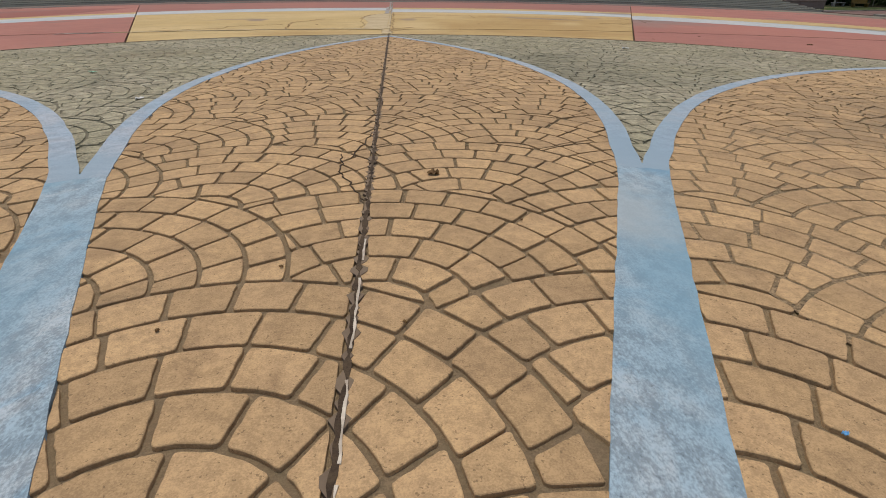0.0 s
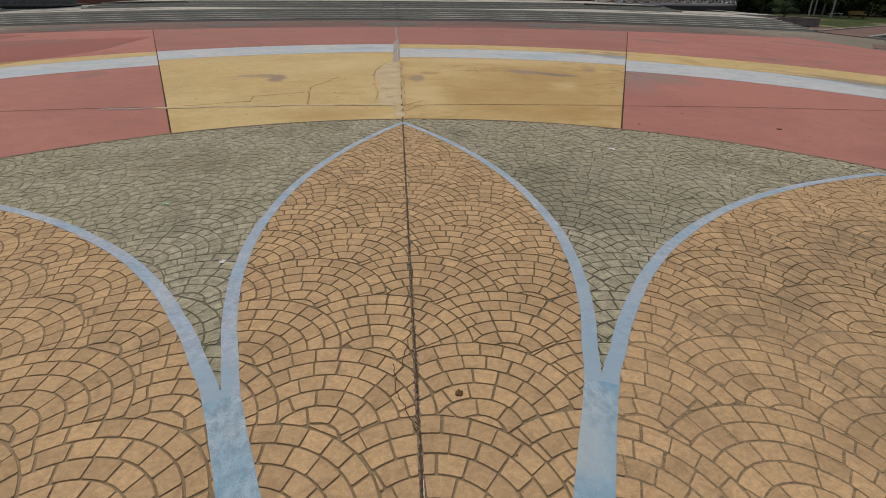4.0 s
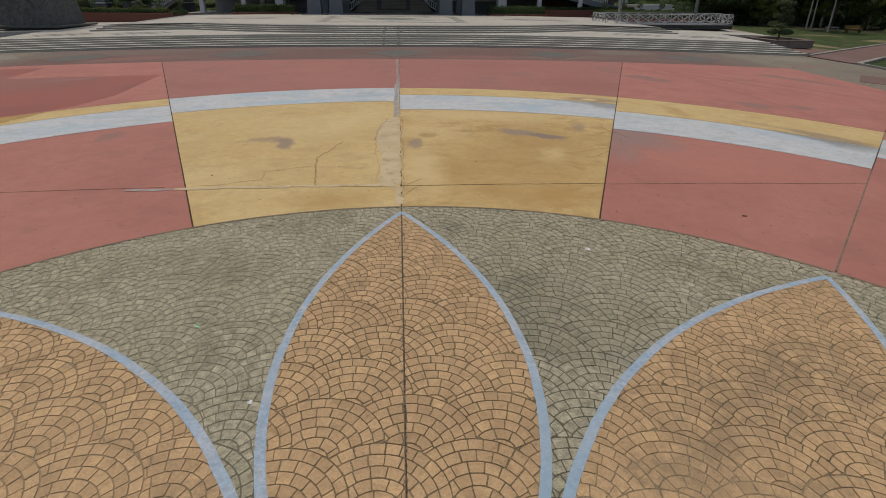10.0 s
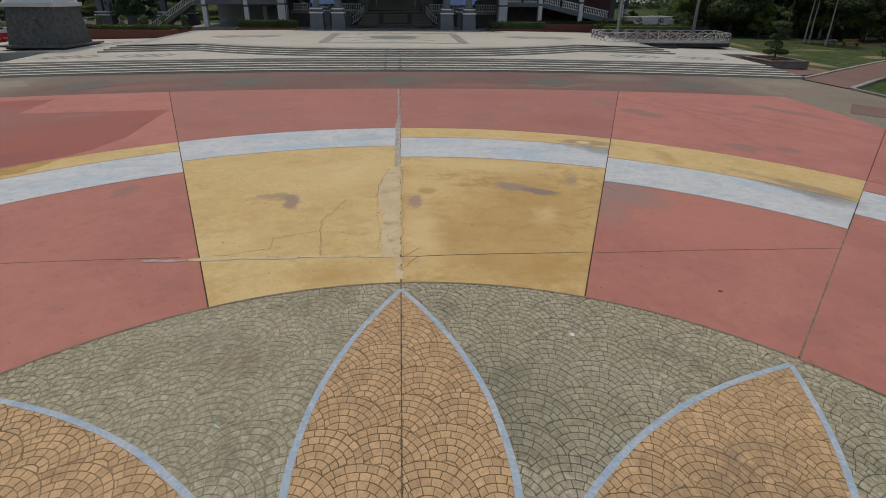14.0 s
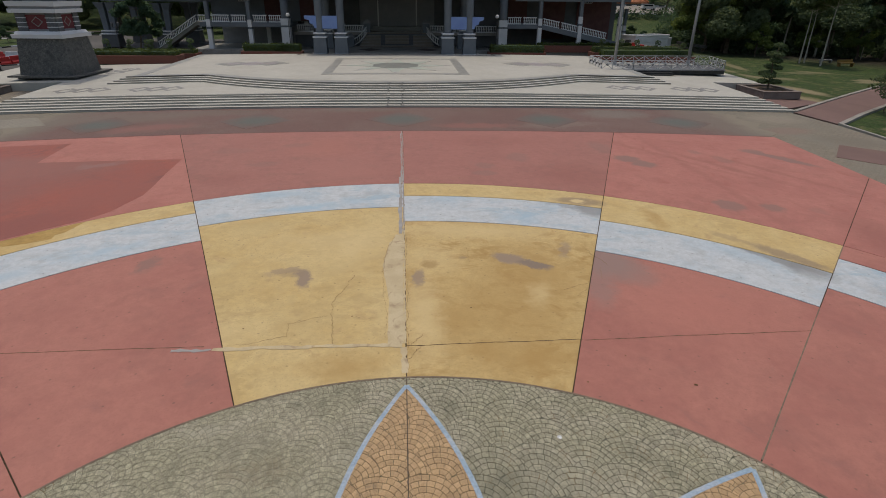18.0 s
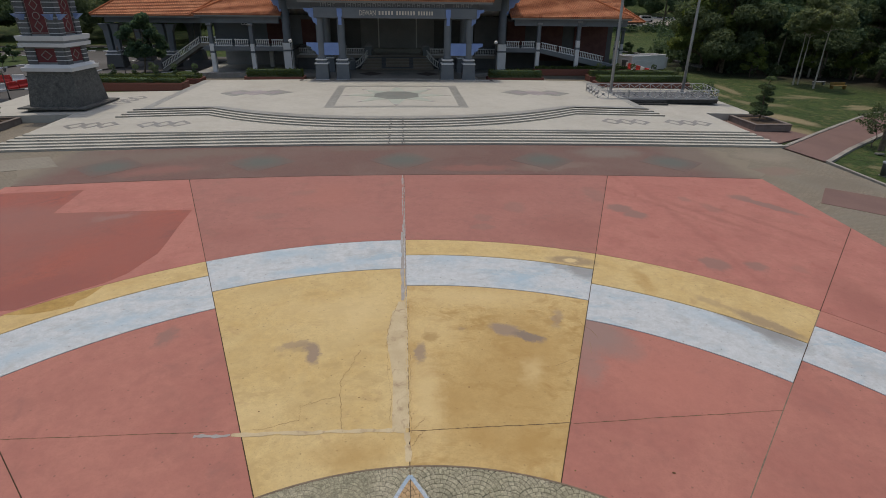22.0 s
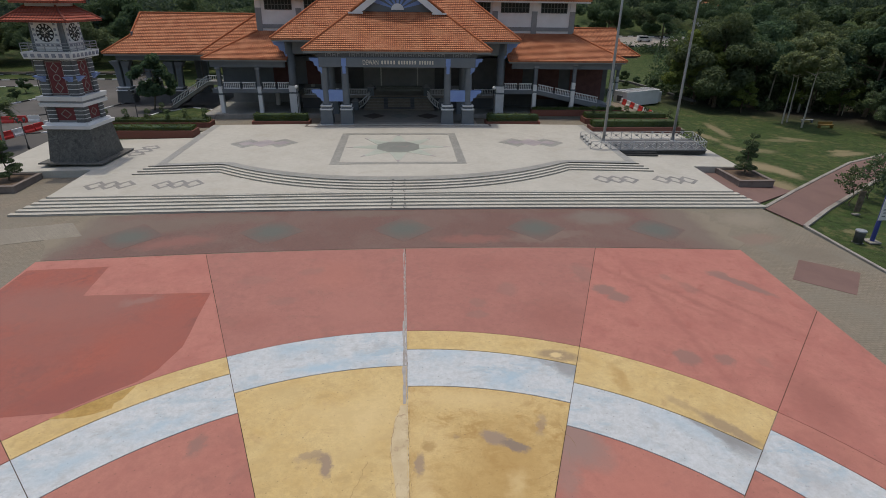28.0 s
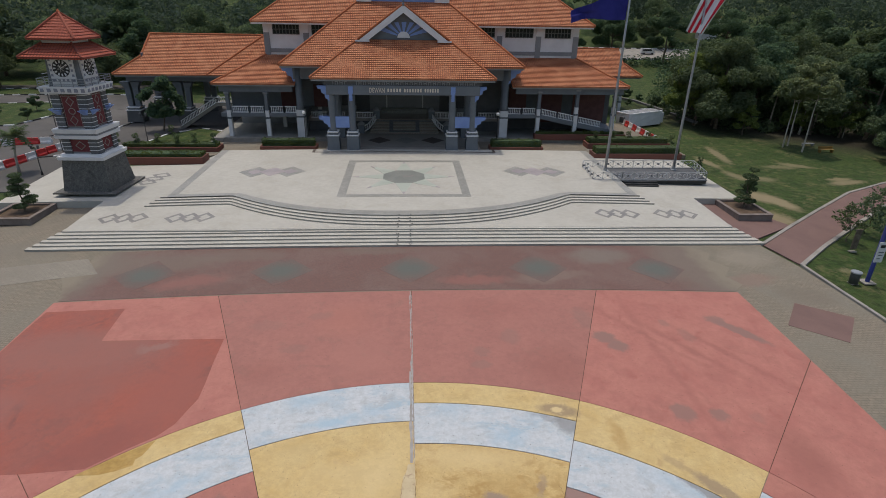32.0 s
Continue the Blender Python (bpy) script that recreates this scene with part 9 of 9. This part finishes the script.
fr = tstrip("far_road", [(20 + 8 * i, 197 + 0.02 * i * i) for i in range(14)], 15, 0.25, M_CONC)
tagged(fr, "pale grey road beyond the hall", "road", kind="structure")
fk = root("far_kerb", (0, 0, 0), "black and white kerb of the far road", "kerb", kind="structure")
for i in range(41):
    x = 40 + i * 2
    tstrip("kerb_stone", [(x, 189.0), (x + 1.9, 189.0)], 0.4, 0.45, M_WHITE if i % 2 else M_BLACK, fk)
    tstrip("kerb_stone", [(x, 206.0), (x + 1.9, 206.0)], 0.4, 0.45, M_WHITE if i % 2 else M_BLACK, fk)
van = root("van", (84.5, 197.0, terrain(84.5, 197.0) + 0.25), "small white van parked on the far road", "van")
bm = bmesh.new()
prof = [(-2.4, 0.4), (2.3, 0.4), (2.4, 0.9), (1.9, 1.2), (1.2, 1.95), (-2.3, 2.0), (-2.4, 1.0)]
add_loft(bm, [[(x, -0.85, z) for x, z in prof], [(x, 0.85, z) for x, z in prof]])
bmesh.ops.recalc_face_normals(bm, faces=list(bm.faces))
part("body", bm, M_WHITE, van)
part("side_windows", box(-2.0, 1.1, -0.88, -0.84, 1.25, 1.75), M_GLASS, van)
for x in (-1.5, 1.5):
    for y in (-0.8, 0.8):
        part("wheel", cyl((x, y - 0.1, 0.33), (x, y + 0.1, 0.33), 0.33, n=14), M_BLACK, van)
drain = tstrip("brick_drain", [(47.0, 124), (50.0, 119), (51.5, 108), (52.7, 96)], 0.6, 1.1, M_GRANITE)
tagged(drain, "low dark stone retaining wall along the bank", "wall", kind="structure")
gym = root("play_equipment", (65.8, 79.4, W(65.8, 79.4) - 0.16), "yellow steel exercise bench on the lawn", "bench")
part("seat", box(-1.2, 1.2, -0.3, 0.3, 0.45, 0.55, 0.02), M_YELLOWPLASTIC, gym)
for x in (-1.0, 1.0):
    part("leg", box(x - 0.06, x + 0.06, -0.3, 0.3, 0, 0.45), M_YELLOWPLASTIC, gym)
part("back", box(-1.2, 1.2, 0.26, 0.34, 0.55, 0.95, 0.02), M_YELLOWPLASTIC, gym)
gym2 = root("low_bench", (65.6, 83.4, W(65.6, 83.4) - 0.16), "grey concrete bench on the lawn", "bench")
part("seat", box(-1.0, 1.0, -0.25, 0.25, 0.4, 0.5, 0.02), M_MIDGREY, gym2)
for x in (-0.8, 0.8):
    part("leg", box(x - 0.08, x + 0.08, -0.2, 0.2, 0, 0.4), M_MIDGREY, gym2)

def far_house(x, y, w, h):
    z = terrain(x, y)
    r = root("house", (x, y, z - 0.3), "distant pale house with an orange-red hipped roof among trees", "house", group="distant houses")
    part("wall", box(-w, w, -w * 0.7, w * 0.7, 0, h, 0.03), M_WHITE, r)
    a, b = w + 0.8, w * 0.7 + 0.8
    rf = roof_faces([[(-a, -b, h), (a, -b, h), (a - b, 0, h + b * 0.75), (-a + b, 0, h + b * 0.75)], [(-a, b, h), (a, b, h), (a - b, 0, h + b * 0.75), (-a + b, 0, h + b * 0.75)],
                     [(-a, -b, h), (-a, b, h), (-a + b, 0, h + b * 0.75)], [(a, -b, h), (a, b, h), (a - b, 0, h + b * 0.75)]], "roof", M_ROOF, r)
    for x_ in (-0.55, 0.0, 0.55):
        part("window", box(x_ * w - 0.6, x_ * w + 0.6, -w * 0.7 - 0.04, -w * 0.7 + 0.02, h - 2.4, h - 1.0), M_GLASS, r)
    return r


far_house(120.0, 226.0, 3.4, 8.6)

# ---- trees ----
def broad_tree(seed, h, w, leaves, mat_, size=0.34, trunk=0.3, base=0.25, bark=None, bend=0.3):
    """Trunk and crown meshes of one tree: limbs carry clumps of leaves with gaps between."""
    rng = random.Random(seed)
    bm = bmesh.new()
    p, pts = Vector((0, 0, -0.3)), [Vector((0, 0, -0.3))]
    n = 5
    for i in range(n):
        p = p + Vector((rng.uniform(-bend, bend), rng.uniform(-bend, bend), (h * 0.72 + 0.3) / n))
        pts.append(p)
    for i in range(n):
        add_cyl(bm, pts[i], pts[i + 1], trunk * (1 - 0.16 * i), trunk * (1 - 0.16 * (i + 1)), 8)
    cs = []
    for k in range(15):
        f = rng.uniform(base + 0.1, 0.95)
        j = min(int(f * n), n - 1)
        o = pts[j].lerp(pts[j + 1], f * n - j)
        a = k * 2.4 + rng.uniform(-0.4, 0.4)
        reach = w / 2 * rng.uniform(0.5, 0.95) * (1.05 - 0.55 * abs(f - 0.45))
        q = o + Vector((reach * math.cos(a), reach * math.sin(a), reach * rng.uniform(0.1, 0.55)))
        add_cyl(bm, o, q, trunk * 0.3, trunk * 0.1, 5)
        for c in range(3):
            e = q + Vector((rng.uniform(-1, 1), rng.uniform(-1, 1), rng.uniform(-0.4, 0.7))) * w * 0.12
            s = w * rng.uniform(0.09, 0.17)
            cs.append((e.x, e.y, max(e.z, h * base), s, s, s * 0.7))
    for c in range(7):
        s = w * rng.uniform(0.1, 0.18)
        cs.append((pts[-1].x + rng.uniform(-1, 1) * w * 0.16, pts[-1].y + rng.uniform(-1, 1) * w * 0.16, h * rng.uniform(0.75, 0.93), s, s, s * 0.7))
    tm = bpy.data.meshes.new("trunk")
    bm.to_mesh(tm)
    bm.free()
    tm.materials.append(bark or M_BARK)
    cm = leaf_mesh("crown", cs, leaves, size, seed, mat_)
    return tm, cm


def plant(meshes, x, y, z, s, rz, label, group, name="tree"):
    r = root(name, (x, y, z), label, "tree", group=group, rz=rz)
    r.scale = (s, s, s)
    link("trunk", meshes[0], None, r)
    link("crown", meshes[1], None, r)
    return r


BIG = [broad_tree(101, 14, 13, 17000, M_LEAF, 0.26, 0.38, 0.12), broad_tree(102, 15, 12, 16000, M_LEAF_DARK, 0.26, 0.4, 0.15), broad_tree(103, 13, 11, 15000, M_LEAF, 0.25, 0.32, 0.15),
       broad_tree(104, 16, 11, 16000, M_LEAF_DARK, 0.27, 0.36, 0.2)]
LIGHT = broad_tree(105, 11, 8, 6000, M_LEAF_LIGHT, 0.3, 0.25, 0.15)
SMALL = broad_tree(106, 6, 4.6, 5200, M_LEAF_DARK, 0.2, 0.12, 0.2)
ROUND = broad_tree(109, 13.8, 12, 34000, M_LEAF, 0.25, 0.35, 0.04)
SLIM = broad_tree(107, 13.6, 5.4, 4200, M_LEAF_PALE, 0.26, 0.13, 0.62, M_PALEBARK, 0.07)
SAPLING = broad_tree(108, 3.6, 2.2, 700, M_LEAF, 0.13, 0.05, 0.4)
rng = random.Random(77)
G_ = terrain
# the stand right of the forecourt
for x, y, k, s in ((58, 104, 0, 1.05), (66, 101, 1, 1.0), (72, 96, 2, 1.05), (80, 93, 3, 1.05), (88, 91, 1, 1.1), (68, 108, 3, 1.1), (79, 107, 0, 1.15), (91, 104, 2, 1.25), (59, 108, 2, 1.0), (97, 94, 3, 1.2),
                   (104, 88, 0, 1.1), (86, 82, 2, 0.9), (95, 80, 1, 1.0), (106, 78, 3, 1.05), (116, 90, 1, 1.2), (100, 112, 3, 1.3), (115, 108, 0, 1.3), (128, 98, 2, 1.3), (75, 119, 1, 1.15), (88, 120, 3, 1.3)):
    plant(BIG[k], x, y - (4.0 if y < 101 else 0.0), G_(x, y - 4), s, rng.uniform(0, 360), "tall dark green broadleaf tree at the lawn edge", "trees at the lawn edge")
for x, y, s in ((53.2, 97.8, 1.2), (56.5, 97.5, 0.9), (58.5, 90.5, 0.5), (69, 92.5, 0.6), (76, 90, 0.7)):
    plant(LIGHT, x, y, G_(x, y), s, rng.uniform(0, 360), "bright yellow-green leafy tree at the lawn edge", "bright trees")
for x, y, s in ((60.6, 82.3, 1.0), (62.0, 83.2, 0.95), (61.8, 79.3, 1.08), (75.3, 93.2, 0.85), (77.4, 94.2, 0.8), (76.6, 89.8, 0.6)):
    plant(SLIM, x, y, G_(x, y), s, rng.uniform(0, 360), "slim tree with a bare pale trunk", "slim pale trees")
for x, y, s in ((42.8, 44.9, 1.15), (46.6, 47.0, 1.3), (50, 48.5, 1.5), (45.0, 42.0, 1.2), (49.2, 45.0, 1.6), (54.0, 51.0, 1.7)):
    plant(SAPLING, x, y, W(x, y) - 0.16, s, rng.uniform(0, 360), "young sapling with thin leafy twigs beside the path", "saplings by the path")
plant(ROUND, 56.2, 95.5, G_(56.2, 95.5), 1.15, 20, "broad round tree with leaves down to the ground", "round trees")
for x, y, s in ((73.5, 73.8, 0.5), (78.5, 80.8, 0.62)):
    plant(BIG[0], x, y, G_(x, y), s, 70 * s, "leafy tree beside the red path", "path trees")
# trees by the drop-off court and the left edge
COURT = broad_tree(110, 8.4, 5.0, 9000, M_LEAF_DARK, 0.22, 0.14, 0.22)
plant(COURT, -39.8, 90.0, W(-39.8, 90), 1.08, 40, "dense dark tree before the drop-off wing", "court trees")
for x, y, s in ((-70, 108, 0.5), (-73, 101, 0.45), (-66.5, 99, 0.4)):
    plant(SMALL, x, y, W(x, y), s, rng.uniform(0, 360), "small clipped tree on the lawn island", "court trees")
for x, y, k, s in ((-72, 134, 0, 0.95), (-84, 140, 1, 1.0), (-96, 138, 2, 1.0), (-62, 140, 3, 0.95), (-108, 142, 3, 1.05), (-54, 138, 2, 0.95), (-46, 134, 1, 0.95), (-38, 136, 0, 1.0), (-28, 138, 3, 1.05), (-118, 132, 1, 1.05),
                   (-100, 118, 2, 0.9), (-112, 112, 0, 1.0), (-92, 108, 3, 0.7), (-124, 104, 1, 1.1), (-18, 142, 2, 1.2), (-34, 150, 1, 1.25), (-52, 152, 0, 1.25), (-70, 152, 3, 1.25), (-88, 154, 2, 1.25), (-106, 156, 0, 1.3)):
    plant(BIG[k], x, y, G_(x, y), s, rng.uniform(0, 360), "large dark broadleaf tree behind the road", "trees behind the road")
# behind the hall
for i in range(16):
    x, y = -14 + i * 9 + rng.uniform(-2, 2), 134 + rng.uniform(-3, 8)
    if 30 < x < 130:
        y = 184 + rng.uniform(-2, 2) if i % 2 else 213 + rng.uniform(-2, 5)
    plant(BIG[i % 4], x, y, G_(x, y), rng.uniform(0.9, 1.2), rng.uniform(0, 360), "large dark broadleaf tree behind the hall", "trees behind the hall")
for x, y, s in ((50, 124, 0.5), (52, 121, 0.35), (47.5, 116, 0.3), (54, 117, 0.4), (49, 108, 0.32), (50.5, 104, 0.35), (51.5, 100, 0.3)):
    plant(SMALL, x, y, G_(x, y), s, rng.uniform(0, 360), "rounded shrub on the grassy bank", "bank shrubs")


def palm(x, y, z, h, seed, label, lean=0.0, fronds=24, reach=3.2):
    rng = random.Random(seed)
    r = root("palm", (x, y, z), label, "palm", group="palms")
    bm = bmesh.new()
    top = Vector((lean, 0, h))
    add_loft(bm, [[(lean * t * t + rr * math.cos(a), rr * math.sin(a), h * t) for a in [i * math.pi / 4 for i in range(8)]] for t, rr in ((0, 0.22), (0.15, 0.16), (0.5, 0.13), (1.0, 0.11))])
    part("trunk", bm, M_PALEBARK, r, smooth=True)
    for k in range(fronds):
        a = k * 2.4
        up = rng.uniform(-0.2, 1.1)
        L = rng.uniform(0.75, 1.0) * reach
        fb = bmesh.new()
        prev = None
        for i in range(9):
            t = i / 8
            d = Vector((math.cos(a), math.sin(a), 0))
            p = top + d * L * t * (1 - 0.15 * t) + Vector((0, 0, up * L * t - 1.5 * t * t * (0.6 + 0.5 * (1 - up))))
            s = Vector((-math.sin(a), math.cos(a), 0))
            wv = 0.62 * math.sin(math.pi * min(t * 0.9 + 0.1, 1.0)) + 0.02
            if prev is not None:
                q, w0 = prev
                for sg in (-1, 1):
                    v = [fb.verts.new(q), fb.verts.new(p.lerp(q, 0.35)), fb.verts.new(q + s * sg * w0 + d * 0.28 - Vector((0, 0, 0.2)))]
                    fb.faces.new(v)
            prev = (p, wv)
        part("frond", fb, M_LEAF, r)
    return r


palm(-48.6, 67.6, W(-48.6, 67.6) - 0.1, 4.7, 3, "palm with a full crown of drooping fronds beside the road", 0.6, 64, 2.3)
pm2 = palm(70, 92, G_(70, 92), 7.0, 4, "palm among the trees at the lawn edge", 0.4)
for x, y in ((74, 94), (83, 90), (66, 95), (-60, 128), (-76, 126)):
    copy_thing(pm2, pose(x, y, G_(x, y), 0, 0, rng.uniform(0, 360)))

# far woods on the rising ground, one mass of leaves
r_ = np.random.default_rng(8)
cs = []
for i in range(1250):
    y = 150 + 330 * r_.random() ** 1.5
    x = r_.uniform(-1.05, 1.05) * (y * 0.95 + 40) + 10
    if 20 < x < 240 and y < 211:
        continue
    if abs(x) < 60 and y < 160:
        continue
    h = r_.uniform(9, 17)
    w = r_.uniform(4.0, 7.5)
    z = terrain(x, y)
    cs.append((x, y, z + h * 0.62, w, w, h * 0.42))
    cs.append((x + r_.uniform(-3, 3), y + r_.uniform(-3, 3), z + h * 0.85, w * 0.6, w * 0.6, h * 0.22))
woods = link("far_woods", leaf_mesh("far_woods", cs, 190000, 0.85, 9, M_LEAF_HAZE))
tagged(woods, "dense dark green woods on the rising ground", "woods", kind="stuff")
# dark hedge and shrubs between the bank and the far road, one mass of leaves
cs = []
for i in range(110):
    x = 42 + i * 1.0 + r_.uniform(-0.5, 0.5)
    y = 180 + r_.uniform(-3, 4)
    cs.append((x, y, terrain(x, y) + 1.0, r_.uniform(1.2, 2.4), r_.uniform(1.0, 2.0), r_.uniform(1.0, 2.3)))
for i in range(70):
    x, y = r_.uniform(60, 130), r_.uniform(125, 172)
    s = r_.uniform(2.5, 5.0)
    cs.append((x + (y - 125) * 0.35, y, terrain(x, y) + s * 0.8, s, s, s * 1.1))
hedge_row = link("bank_hedge", leaf_mesh("bank_hedge", cs, 26000, 0.4, 12, M_LEAF_DARK))
tagged(hedge_row, "dark overgrown hedge along the far road", "hedge", kind="stuff")
# undergrowth below the stand of trees
cs = []
for i in range(210):
    x, y = r_.uniform(54, 132), r_.uniform(96, 122)
    if y < 103 - (x - 54) * 0.2 and x < 70:
        y += 4
    cs.append((x, y, terrain(x, y) + 1.2, r_.uniform(1.2, 2.8), r_.uniform(1.2, 2.6), r_.uniform(1.0, 3.4)))
for i in range(60):
    x = r_.uniform(58, 100)
    y = 94.5 + r_.uniform(-1.5, 3.0) - (x - 58) * 0.06
    cs.append((x, y, terrain(x, y) + 0.8, r_.uniform(1.0, 2.2), r_.uniform(0.8, 1.6), r_.uniform(0.7, 1.6)))
und = link("undergrowth", leaf_mesh("undergrowth", cs, 32000, 0.34, 10, M_LEAF_DARK))
tagged(und, "dark tangled undergrowth below the trees", "undergrowth", kind="stuff")
